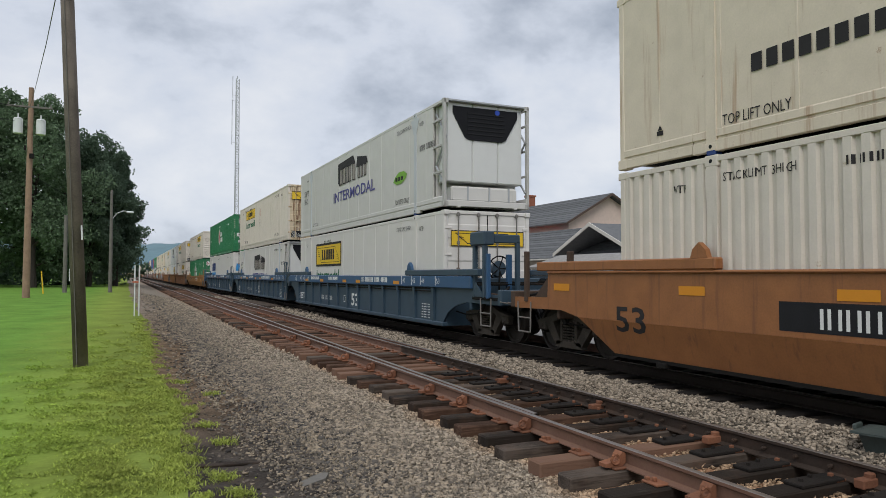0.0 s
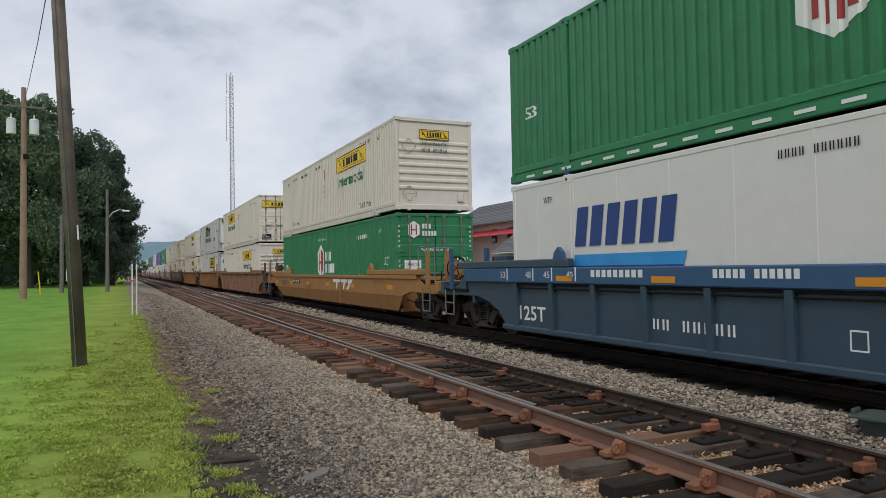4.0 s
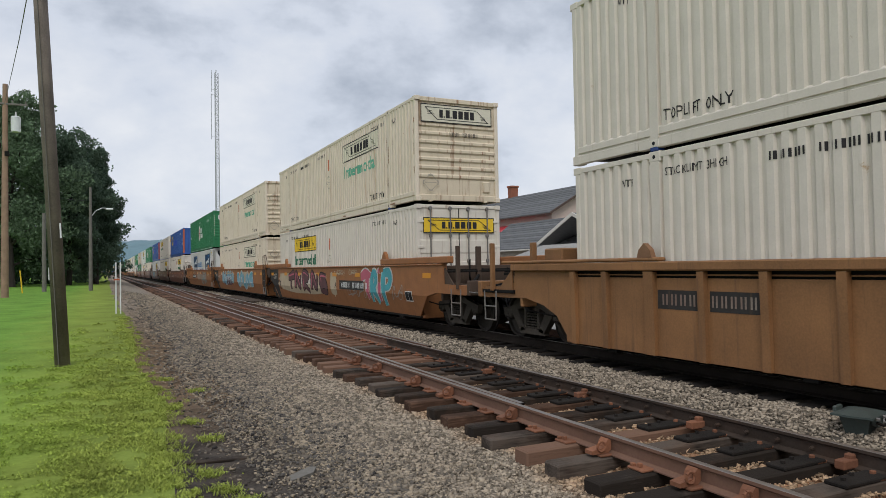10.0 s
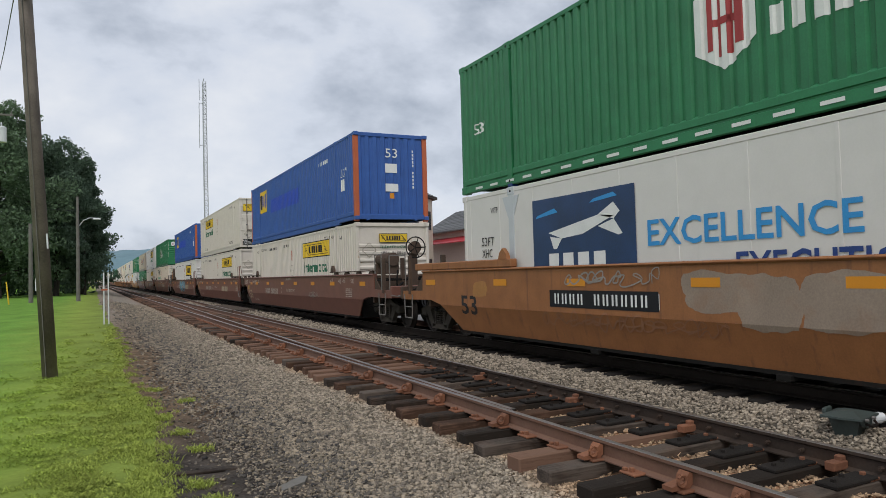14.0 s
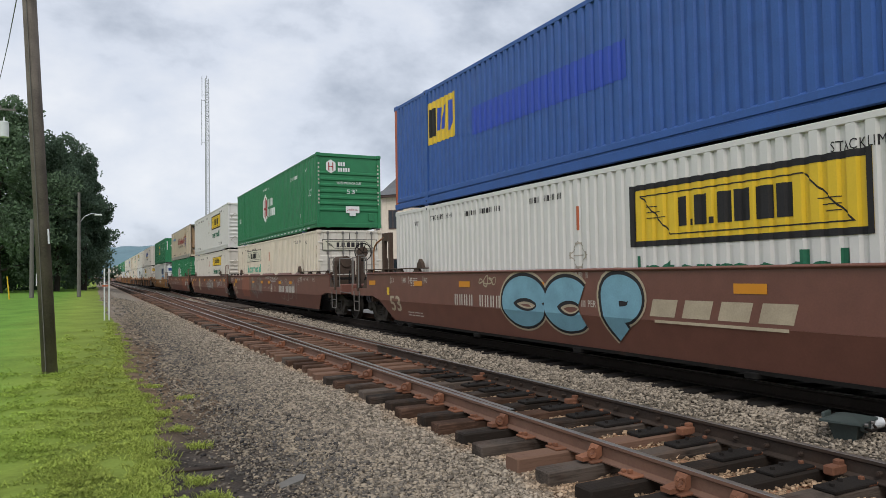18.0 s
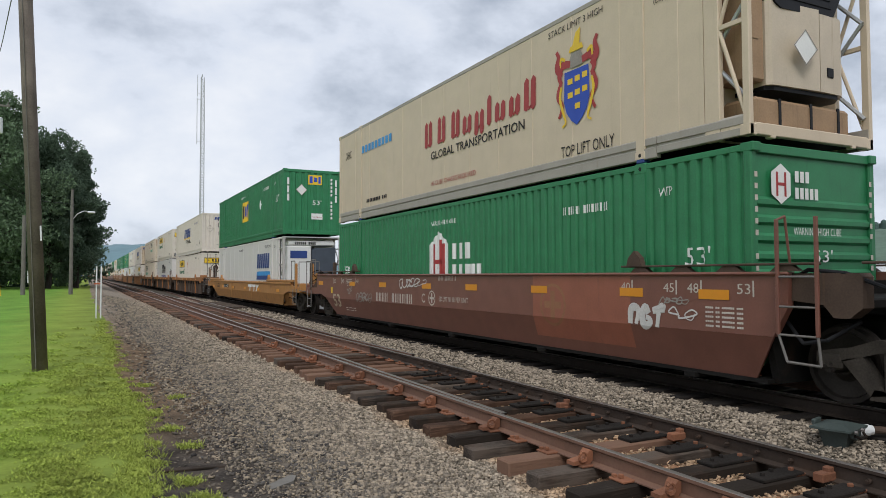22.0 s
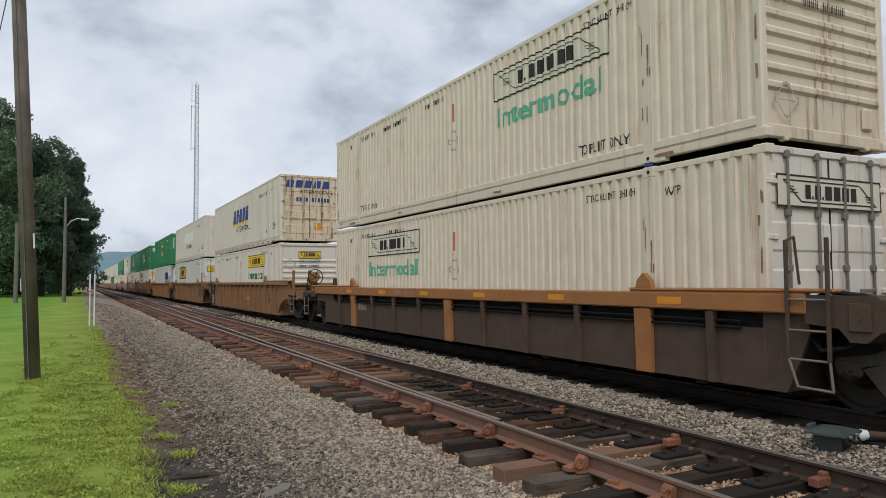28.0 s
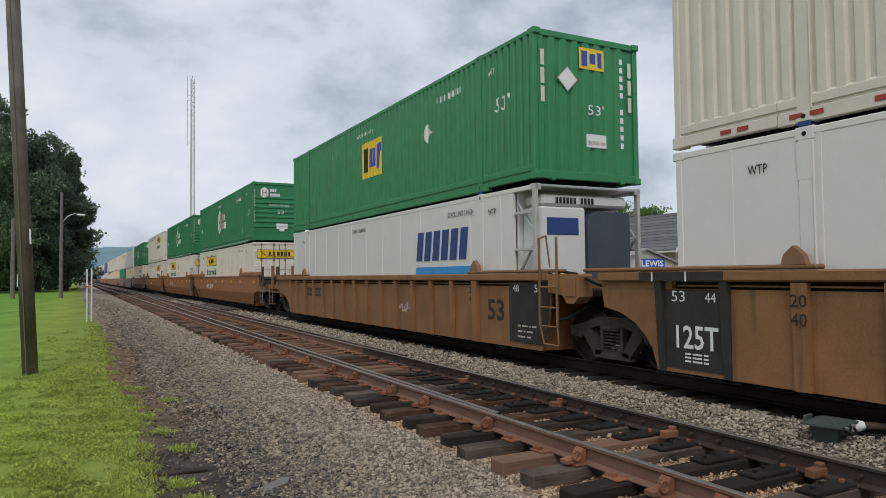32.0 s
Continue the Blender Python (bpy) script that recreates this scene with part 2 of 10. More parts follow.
GRIME, RUST = (0.20, 0.145, 0.088), (0.25, 0.115, 0.052)
M = {
    "white": material("container_white_paint", (0.62, 0.56, 0.487), 0.5, var=0.07, dirt=GRIME, dirt_amount=0.34, streak=True, per_object=0.1, bump=0.03, spots=(0.42, 0.30, 0.19)),
    "newwhite": material("container_new_white_paint", (0.645, 0.615, 0.58), 0.4, var=0.04, dirt=GRIME, dirt_amount=0.08, streak=True, bump=0.02),
    "cream": material("container_cream_paint", (0.66, 0.57, 0.455), 0.55, var=0.09, dirt=(0.36, 0.20, 0.10), dirt_amount=0.6, streak=True, per_object=0.12, bump=0.04, spots=(0.30, 0.15, 0.075)),
    "tan": material("container_tan_paint", (0.57, 0.465, 0.345), 0.55, var=0.07, dirt=(0.36, 0.27, 0.18), dirt_amount=0.35, streak=True, bump=0.04),
    "grey": material("container_grey_panel", (0.50, 0.52, 0.54), 0.45, var=0.05, dirt=GRIME, dirt_amount=0.2, streak=True, per_object=0.1, bump=0.03),
    "green": material("container_green_paint", (0.019, 0.17, 0.066), 0.5, var=0.18, dirt=(0.01, 0.03, 0.02), dirt_amount=0.3, streak=True, per_object=0.15, bump=0.04),
    "green2": material("container_bright_green_paint", (0.025, 0.20, 0.075), 0.5, var=0.16, dirt=(0.02, 0.06, 0.03), dirt_amount=0.3, streak=True, bump=0.04),
    "blue": material("container_blue_paint", (0.028, 0.092, 0.32), 0.55, var=0.16, dirt=(0.05, 0.06, 0.09), dirt_amount=0.3, streak=True, bump=0.04),
    "brightblue": material("blue_overpaint", (0.014, 0.058, 0.40), 0.5, var=0.08),
    "orange": material("orange_post_paint", (0.44, 0.10, 0.035), 0.6, dirt=GRIME, dirt_amount=0.3, streak=True),
    "rustend": material("rusty_cream_panel", (0.60, 0.51, 0.38), 0.65, var=0.1, dirt=(0.22, 0.095, 0.04), dirt_amount=0.85, streak=True, spots=(0.20, 0.085, 0.035)),
    "door": material("door_white_paint", (0.63, 0.58, 0.50), 0.55, var=0.08, dirt=RUST, dirt_amount=0.62, streak=True, per_object=0.1, spots=(0.28, 0.14, 0.07)),
    "rustdoor": material("rust_stained_door_paint", (0.60, 0.49, 0.34), 0.65, var=0.12, dirt=(0.15, 0.065, 0.028), dirt_amount=1.0, streak=True, spots=(0.17, 0.07, 0.03)),
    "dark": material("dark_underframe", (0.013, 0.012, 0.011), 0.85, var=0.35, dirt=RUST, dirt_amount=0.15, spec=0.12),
    "truck": material("dusty_truck_casting", (0.062, 0.053, 0.044), 0.85, var=0.4, dirt=(0.10, 0.068, 0.046), dirt_amount=0.35, spec=0.12),
    "paleside": material("pale_grey_container_paint", (0.58, 0.56, 0.53), 0.45, var=0.05, dirt=GRIME, dirt_amount=0.3, streak=True, bump=0.03),
    "alurail": material("dull_aluminium_rail", (0.45, 0.435, 0.41), 0.5, 0.2, var=0.12, dirt=GRIME, dirt_amount=0.3, streak=True, spots=(0.16, 0.12, 0.09)),
    "steel": material("galvanised_steel", (0.42, 0.43, 0.44), 0.45, 0.5, var=0.1),
    "black": material("black_rubber_and_paint", (0.02, 0.02, 0.022), 0.6, var=0.2, spec=0.12),
    "yellow": material("yellow_sign_vinyl", (0.72, 0.47, 0.02), 0.5, var=0.06, dirt=GRIME, dirt_amount=0.15, streak=True),
    "paleyellow": material("faded_cream_sign", (0.60, 0.56, 0.44), 0.55, var=0.08, dirt=GRIME, dirt_amount=0.25, streak=True),
    "ink": material("black_lettering", (0.032, 0.030, 0.031), 0.6, var=0.2, spec=0.12),
    "greenink": material("green_lettering", (0.012, 0.12, 0.06), 0.55, var=0.15),
    "fadedgreen": material("faded_green_lettering", (0.10, 0.36, 0.24), 0.6, var=0.15),
    "placard": material("weathered_placard_frame", (0.36, 0.32, 0.26), 0.6, var=0.3, spots=(0.2, 0.1, 0.05)),
    "purple": material("purple_lettering", (0.055, 0.05, 0.22), 0.55),
    "navy": material("navy_lettering", (0.015, 0.045, 0.19), 0.55),
    "skyblue": material("light_blue_lettering", (0.03, 0.26, 0.58), 0.5),
    "red": material("red_lettering", (0.33, 0.03, 0.03), 0.55),
    "whiteink": material("white_lettering", (0.70, 0.70, 0.68), 0.6, var=0.08),
    "lime": material("lime_green_decal", (0.16, 0.36, 0.02), 0.5),
    "darkblue": material("dark_blue_decal", (0.008, 0.035, 0.11), 0.4, var=0.4, scale=1.5),
    "carblue": material("blue_car_paint", (0.030, 0.056, 0.082), 0.5, var=0.14, dirt=(0.05, 0.045, 0.04), dirt_amount=0.3, streak=True),
    "carblueband": material("bright_blue_sill_paint", (0.026, 0.078, 0.165), 0.5, var=0.1, dirt=GRIME, dirt_amount=0.15, streak=True),
    "caryellow": material("faded_orange_car_paint", (0.36, 0.165, 0.045), 0.6, var=0.16, dirt=(0.12, 0.06, 0.03), dirt_amount=0.62, streak=True),
    "carbrown": material("dusty_tan_brown_car_paint", (0.225, 0.105, 0.039), 0.7, var=0.32, scale=1.3, dirt=(0.10, 0.05, 0.026), dirt_amount=0.6, streak=True, per_object=0.1, spots=(0.10, 0.04, 0.02)),
    "carrust": material("rusted_brown_car_paint", (0.22, 0.11, 0.055), 0.75, var=0.2, dirt=(0.24, 0.15, 0.09), dirt_amount=0.4, streak=True),
    "cargraf": material("orange_brown_car_paint", (0.275, 0.108, 0.036), 0.6, var=0.2, dirt=(0.12, 0.05, 0.027), dirt_amount=0.62, streak=True),
    "carsingle": material("orange_yellow_car_paint", (0.31, 0.145, 0.042), 0.65, var=0.14, dirt=(0.11, 0.055, 0.03), dirt_amount=0.45, streak=True),
    "carmaroon": material("maroon_brown_car_paint", (0.165, 0.065, 0.045), 0.5, var=0.16, dirt=(0.14, 0.07, 0.05), dirt_amount=0.25, streak=True, per_object=0.15),
    "cardark": material("grey_brown_car_paint", (0.076, 0.051, 0.038), 0.75, var=0.25, dirt=(0.17, 0.095, 0.05), dirt_amount=0.4, streak=True, spec=0.2),
    "carorange": material("weathered_orange_sill_paint", (0.30, 0.12, 0.035), 0.7, var=0.18, dirt=RUST, dirt_amount=0.5),
    "reflector": material("orange_reflector_tape", (0.62, 0.24, 0.01), 0.4, var=0.05),
    "wheel": material("wheel_steel", (0.040, 0.034, 0.030), 0.55, 0.4, var=0.3, spec=0.12),
    "tread": material("polished_wheel_tread", (0.35, 0.34, 0.33), 0.3, 0.9, var=0.1),
    "unitdark": material("cooling_unit_black_plastic", (0.012, 0.012, 0.014), 0.35, var=0.2, spec=0.12),
    "slate": material("slate_grey_radiator_panel", (0.045, 0.058, 0.078), 0.5, var=0.2),
    "unitwhite": material("cooling_unit_white_cover", (0.62, 0.62, 0.60), 0.4, var=0.04, dirt=GRIME, dirt_amount=0.15, streak=True),
    "unitbeige": material("weathered_beige_unit_cover", (0.50, 0.42, 0.32), 0.5, var=0.1, dirt=(0.26, 0.17, 0.10), dirt_amount=0.4, streak=True),
    "unitbrown": material("dirty_brown_tank_paint", (0.30, 0.19, 0.105), 0.6, var=0.2, dirt=(0.14, 0.08, 0.045), dirt_amount=0.5, streak=True),
    "dullrail": material("dull_grey_aluminium_rail", (0.33, 0.30, 0.262), 0.6, var=0.1, dirt=GRIME, dirt_amount=0.3, streak=True),
    "rusty": material("flaking_rust_stain", (0.29, 0.165, 0.09), 0.85, var=0.4, scale=6, fine=40, bump=0.2, dirt=(0.08, 0.045, 0.03), dirt_amount=0.5),
    "railtop": material("polished_rail_head", (0.30, 0.27, 0.25), 0.38, 0.75, var=0.15, scale=6),
    "railside": material("rusted_rail_web", (0.15, 0.08, 0.053), 0.8, var=0.25, dirt=(0.17, 0.075, 0.04), dirt_amount=0.5),
    # rail beneath the train: the train's shade is put into its colour
    "railshade": material("shaded_black_rail", (0.028, 0.022, 0.018), 0.7, var=0.3, spec=0.08),
    "raildark": material("greased_dark_rail", (0.048, 0.036, 0.029), 0.5, var=0.35, dirt=(0.10, 0.055, 0.035), dirt_amount=0.5, spec=0.12),
    "tie": material("creosoted_tie_timber", (0.062, 0.049, 0.040), 0.85, var=0.6, tight=True, fine=60, bump=0.5, dirt=(0.13, 0.07, 0.042), dirt_amount=0.45, per_object=0.5, spec=0.12, stretch=(0.07, 1.0, 1.0)),
    "tierust": material("rust_stained_tie_timber", (0.112, 0.066, 0.046), 0.9, var=0.55, tight=True, fine=60, bump=0.5, dirt=(0.14, 0.078, 0.05), dirt_amount=0.6, per_object=0.5, spec=0.1, stretch=(0.07, 1.0, 1.0)),
    "freshmaroon": material("fresher_red_brown_car_paint", (0.26, 0.085, 0.05), 0.5, var=0.16, dirt=(0.10, 0.05, 0.04), dirt_amount=0.3, streak=True),
    "fadedblack": material("faded_black_panel_paint", (0.034, 0.031, 0.029), 0.7, var=0.35, dirt=(0.13, 0.075, 0.042), dirt_amount=0.5, streak=True, spec=0.25),
    "dirtysteel": material("dirty_grey_steel", (0.17, 0.158, 0.145), 0.6, 0.2, var=0.25, dirt=RUST, dirt_amount=0.4),
    "stencil": material("faded_white_stencil", (0.50, 0.45, 0.39), 0.65, var=0.15),
    # oily slide plates, and far ties with the train's shade in their colour
    "oilshade": material("oily_and_shaded_black_timber", (0.020, 0.017, 0.015), 0.8, var=0.4, fine=60, bump=0.4, spec=0.12),
    "plate": material("rusty_cast_plate", (0.19, 0.075, 0.037), 0.85, var=0.3, bump=0.3, dirt=(0.09, 0.05, 0.035), dirt_amount=0.4, per_object=0.3),
    "stone": material("grey_ballast_stone", (0.215, 0.186, 0.153), 0.95, var=0.5, scale=9, fine=70, bump=0.4, island=0.5, hue=0.12, blends=[("X", 1.9, 3.5, (0.30, 0.25, 0.193), 1.6), ("X", 3.5, 3.95, (0.36, 0.245, 0.155), 1.0), ("X", 5.6, 6.3, (0.285, 0.238, 0.184), 0.3)], spec=0.12),
    "darkstone": material("dark_brown_stone", (0.115, 0.102, 0.09), 0.95, hue=0.1, var=0.55, scale=9, fine=70, bump=0.4, island=0.7, spec=0.12),
    # the band from x 7.3 to 10 keeps some train shade in its colour
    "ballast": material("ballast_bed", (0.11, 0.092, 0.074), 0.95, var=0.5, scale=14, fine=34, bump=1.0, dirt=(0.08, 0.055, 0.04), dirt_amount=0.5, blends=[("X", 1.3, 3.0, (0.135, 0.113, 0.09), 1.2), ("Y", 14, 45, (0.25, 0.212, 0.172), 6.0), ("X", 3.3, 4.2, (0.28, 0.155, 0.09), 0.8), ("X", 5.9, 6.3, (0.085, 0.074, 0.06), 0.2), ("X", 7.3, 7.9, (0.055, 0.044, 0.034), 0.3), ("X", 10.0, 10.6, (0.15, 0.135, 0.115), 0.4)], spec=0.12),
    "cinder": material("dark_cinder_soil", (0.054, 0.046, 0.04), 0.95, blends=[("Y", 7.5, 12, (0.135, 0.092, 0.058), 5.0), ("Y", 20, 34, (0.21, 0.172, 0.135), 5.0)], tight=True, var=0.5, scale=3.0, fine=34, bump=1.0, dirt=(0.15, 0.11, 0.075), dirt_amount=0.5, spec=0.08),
    "lawn": material("lawn_turf", (0.132, 0.25, 0.044), 0.95, var=0.34, scale=0.9, fine=16, bump=0.35, spec=0.04, dirt=(0.10, 0.12, 0.026), dirt_amount=0.35, blends=[("X", -2.8, -0.6, (0.20, 0.262, 0.05), 1.5), ("X", -0.9, 0.5, (0.17, 0.215, 0.046), 1.6)]),
    "grass": material("grass_blades", (0.235, 0.385, 0.05), 0.9, var=0.4, scale=1.6, fine=7, island=0.35, bump=0, translucent=0.3, spec=0.05, blends=[("X", -2.5, 0.0, (0.315, 0.37, 0.082), 1.5)]),
    "bark": material("tree_bark", (0.032, 0.024, 0.020), 0.9, var=0.3, bump=0.5),
    # leaf and leafmid: distance haze is mixed into the greens
    "leaf": material("dark_tree_leaves", (0.11, 0.158, 0.108), 0.8, var=0.3, scale=0.35, island=0.5, bump=0, spec=0.08, translucent=0.42),
    "leafmid": material("mid_green_tree_leaves", (0.135, 0.195, 0.115), 0.8, var=0.36, scale=0.35, island=0.5, bump=0, spec=0.08, translucent=0.42),
    "leaflight": material("light_tree_leaves", (0.13, 0.23, 0.075), 0.8, var=0.3, scale=0.4, island=0.5, bump=0, spec=0.08, translucent=0.42),
    "pole": material("weathered_pole_timber", (0.14, 0.114, 0.094), 0.85, var=0.45, scale=2, bump=0.5, dirt=(0.03, 0.025, 0.02), dirt_amount=0.4, streak=True),
    "polenew": material("brown_pole_timber", (0.27, 0.175, 0.12), 0.85, var=0.25, bump=0.4, dirt=(0.09, 0.06, 0.04), dirt_amount=0.4, streak=True),
    "greypole": material("grey_pole_timber", (0.14, 0.13, 0.115), 0.85, var=0.2, bump=0.4),
    "whitepaint": material("white_metal_paint", (0.62, 0.63, 0.63), 0.5, var=0.08),
    "bluegrey": material("blue_grey_mast_paint", (0.30, 0.36, 0.41), 0.45, var=0.06),
    "shingle": material("grey_roof_shingle", (0.105, 0.108, 0.112), 0.9, var=0.3, scale=4, fine=25, bump=0.4, per_object=0.3),
    "stucco": material("pink_stucco_wall", (0.56, 0.44, 0.38), 0.85, var=0.08),
    "siding": material("tan_board_siding", (0.36, 0.31, 0.25), 0.8, var=0.12),
    "trim": material("pale_wood_trim", (0.58, 0.55, 0.49), 0.6, var=0.06),
    "browntrim": material("brown_fascia", (0.075, 0.045, 0.035), 0.7),
    "brick": material("red_chimney_brick", (0.26, 0.09, 0.05), 0.85, var=0.2),
    "redsign": material("red_sign_enamel", (0.42, 0.025, 0.035), 0.4, var=0.05),
    "bluesign": material("blue_sign_enamel", (0.01, 0.06, 0.42), 0.4, var=0.05),
    "shed": material("beige_shed_sheet", (0.42, 0.40, 0.35), 0.6, var=0.07),
    "glass": material("dark_window_glass", (0.02, 0.025, 0.03), 0.08, var=0.2, bump=0),
    "asphalt": material("grey_platform_gravel", (0.26, 0.25, 0.235), 0.95, var=0.2, fine=50, bump=0.5),
    # hills and ridge trees carry the haze of distance in their base colours
    "hill": material("wooded_hill", (0.075, 0.125, 0.09), 0.95, var=0.35, scale=0.02, fine=0.12, bump=0, dirt=(0.10, 0.15, 0.095), dirt_amount=0.6),
    "ridgewood": material("dark_ridge_trees", (0.055, 0.095, 0.085), 0.95, var=0.3, scale=0.05, fine=0.3, bump=0, island=0.35),
    "hillfar": material("hazy_far_hill", (0.12, 0.20, 0.23), 0.95, var=0.12, scale=0.01, fine=0.05, bump=0),
    "signalgreen": material("dark_green_cast_iron", (0.045, 0.06, 0.055), 0.55, var=0.25, dirt=RUST, dirt_amount=0.2),
    "grafblue": material("pale_blue_spray_paint", (0.17, 0.34, 0.42), 0.6, var=0.2),
    "grafteal": material("teal_spray_paint", (0.06, 0.30, 0.34), 0.6, var=0.25),
    "grafpink": material("red_pink_spray_paint", (0.44, 0.10, 0.145), 0.6, var=0.2),
    "grafmaroon": material("maroon_spray_paint", (0.095, 0.035, 0.040), 0.6, var=0.3),
    "grafpale": material("buff_spray_paint", (0.42, 0.34, 0.235), 0.65, var=0.2),
    "grafwhite": material("white_spray_paint", (0.55, 0.53, 0.50), 0.65, var=0.2),
    "grafrust": material("orange_brown_spray_paint", (0.26, 0.12, 0.06), 0.65, var=0.25),
    "graffade": material("worn_pale_spray_paint", (0.24, 0.19, 0.155), 0.65, var=0.35, scale=2.0, dirt=(0.14, 0.055, 0.04), dirt_amount=0.9),
    "buffpatch": material("greyish_buff_overpaint", (0.27, 0.205, 0.155), 0.65, var=0.25, scale=1.5, dirt=(0.26, 0.11, 0.045), dirt_amount=0.5),
    "grafgrey": material("grey_silver_spray_paint", (0.27, 0.24, 0.21), 0.6, var=0.25),
}

# ---- building tools ----


class Build:
    """Gathers faces for one mesh."""

    def __init__(self):
        self.v, self.f = [], []

    def add(self, verts, faces):
        n = len(self.v)
        self.v += [tuple(p) for p in verts]
        self.f += [tuple(n + i for i in f) for f in faces]
        return self

    def box(self, x0, x1, y0, y1, z0, z1, c=0.0):
        if c <= 0:
            p = [(x, y, z) for x in (x0, x1) for y in (y0, y1) for z in (z0, z1)]
            return self.add(p, [(0, 1, 3, 2), (4, 6, 7, 5), (0, 4, 5, 1), (2, 3, 7, 6), (0, 2, 6, 4), (1, 5, 7, 3)])
        c = min(c, (x1 - x0) / 2.01, (y1 - y0) / 2.01, (z1 - z0) / 2.01)
        lo, hi = (x0, y0, z0), (x1, y1, z1)
        verts, at = [], {}
        for s in [(a, b, d) for a in (0, 1) for b in (0, 1) for d in (0, 1)]:
            for k in range(3):
                p = [(hi if s[i] else lo)[i] + (0 if i == k else (-c if s[i] else c)) for i in range(3)]
                at[s, k] = len(verts)
                verts.append(p)
        faces = []
        order = [(0, 0), (1, 0), (1, 1), (0, 1)]
        for k in range(3):
            i, j = [q for q in range(3) if q != k]
            for e in (0, 1):
                f = []
                for a, b in order:
                    s = [0, 0, 0]
                    s[k], s[i], s[j] = e, a, b
                    f.append(at[tuple(s), k])
                faces.append(f)
            for a, b in order:
                s0, s1 = [0, 0, 0], [0, 0, 0]
                s0[i], s0[j], s0[k] = a, b, 0
                s1[i], s1[j], s1[k] = a, b, 1
                faces.append((at[tuple(s0), i], at[tuple(s1), i], at[tuple(s1), j], at[tuple(s0), j]))
        for s in [(a, b, d) for a in (0, 1) for b in (0, 1) for d in (0, 1)]:
            faces.append((at[s, 0], at[s, 1], at[s, 2]))
        return self.add(verts, faces)

    def prism(self, outline, axis, a, b):
        """A flat outline (the two axes left over, in order) drawn out along axis from a to b."""
        n = len(outline)

        def put(p, d):
            q = list(p)
            q.insert("xyz".index(axis), d)
            return q
        verts = [put(p, a) for p in outline] + [put(p, b) for p in outline]
        faces = [tuple(range(n)), tuple(range(2 * n - 1, n - 1, -1))] + [(i, (i + 1) % n, n + (i + 1) % n, n + i) for i in range(n)]
        return self.add(verts, faces)

    def tube(self, p, q, r, n=10, r2=None):
        p, q = Vector(p), Vector(q)
        r2 = r if r2 is None else r2
        d = (q - p).normalized()
        a = d.orthogonal().normalized()
        b = d.cross(a)
        ring = [a * math.cos(2 * math.pi * i / n) + b * math.sin(2 * math.pi * i / n) for i in range(n)]
        verts = [p + k * r for k in ring] + [q + k * r2 for k in ring]
        faces = [tuple(range(n)), tuple(range(2 * n - 1, n - 1, -1))] + [(i, (i + 1) % n, n + (i + 1) % n, n + i) for i in range(n)]
        return self.add(verts, faces)

    def pipe(self, points, r, n=8):
        for p, q in zip(points, points[1:]):
            self.tube(p, q, r, n)
        return self

    def mesh(self, name, mat, tidy=True, smooth=False):
        me = bpy.data.meshes.new(name)
        me.from_pydata(self.v, [], self.f)
        if tidy:
            bm = bmesh.new()
            bm.from_mesh(me)
            bmesh.ops.recalc_face_normals(bm, faces=bm.faces)
            bm.to_mesh(me)
            bm.free()
        me.materials.append(M[mat] if isinstance(mat, str) else mat)
        if smooth:
            for p in me.polygons:
                p.use_smooth = True
        return me


def part(name, source, mat, parent, label="", at=None):
    """One mesh object under a thing or under one of its parts."""
    me = source.mesh(name, mat) if isinstance(source, Build) else source
    ob = new(name, me)
    ob.parent = parent
    if at is not None:
        ob.matrix_basis = at
    if label:
        tagged(ob, label)
    return ob


def thing(name, label, category, group="", m=None, kind=""):
    ob = new(name)
    ob.empty_display_size = 0.2
    tagged(ob, label, category, group, kind)
    if m is not None:
        ob.matrix_basis = m
    return ob


def solid(name, source, mat, label="", category="", group="", kind="", m=None):
    """A top-level thing or piece of the setting in one mesh."""
    me = source.mesh(name, mat) if isinstance(source, Build) else source
    ob = new(name, me)
    tagged(ob, label, category, group, kind)
    if m is not None:
        ob.matrix_basis = m
    return ob


# ---- flat marks: words, bars and shapes as (u, v) faces ----
TEXTS = {}


def words(text, width, height, bold=0.0):
    """Faces of a word, width by height, from (0, 0)."""
    if (text, bold) not in TEXTS:
        cu = bpy.data.curves.new("lettering", "FONT")
        cu.body, cu.size, cu.resolution_u, cu.offset = text, 1.0, 2, bold
        ob = bpy.data.objects.new("lettering", cu)
        scene.collection.objects.link(ob)
        bpy.context.view_layer.update()
        me = bpy.data.meshes.new_from_object(ob.evaluated_get(bpy.context.evaluated_depsgraph_get()))
        v = [tuple(p.co[:2]) for p in me.vertices]
        f = [tuple(p.vertices) for p in me.polygons]
        bpy.data.objects.remove(ob)
        bpy.data.curves.remove(cu)
        bpy.data.meshes.remove(me)
        TEXTS[text, bold] = v, f
    v, f = TEXTS[text, bold]
    x0, x1, y0, y1 = min(p[0] for p in v), max(p[0] for p in v), min(p[1] for p in v), max(p[1] for p in v)
    return [((p[0] - x0) / (x1 - x0) * width, (p[1] - y0) / (y1 - y0) * height) for p in v], f


def rects(list_of):
    """Faces of rectangles (u0, v0, u1, v1) or four-cornered shapes."""
    v, f = [], []
    for r in list_of:
        n = len(v)
        if len(r) == 4 and not isinstance(r[0], tuple):
            v += [(r[0], r[1]), (r[2], r[1]), (r[2], r[3]), (r[0], r[3])]
        else:
            v += list(r)
        f.append(tuple(range(n, len(v))))
    return v, f


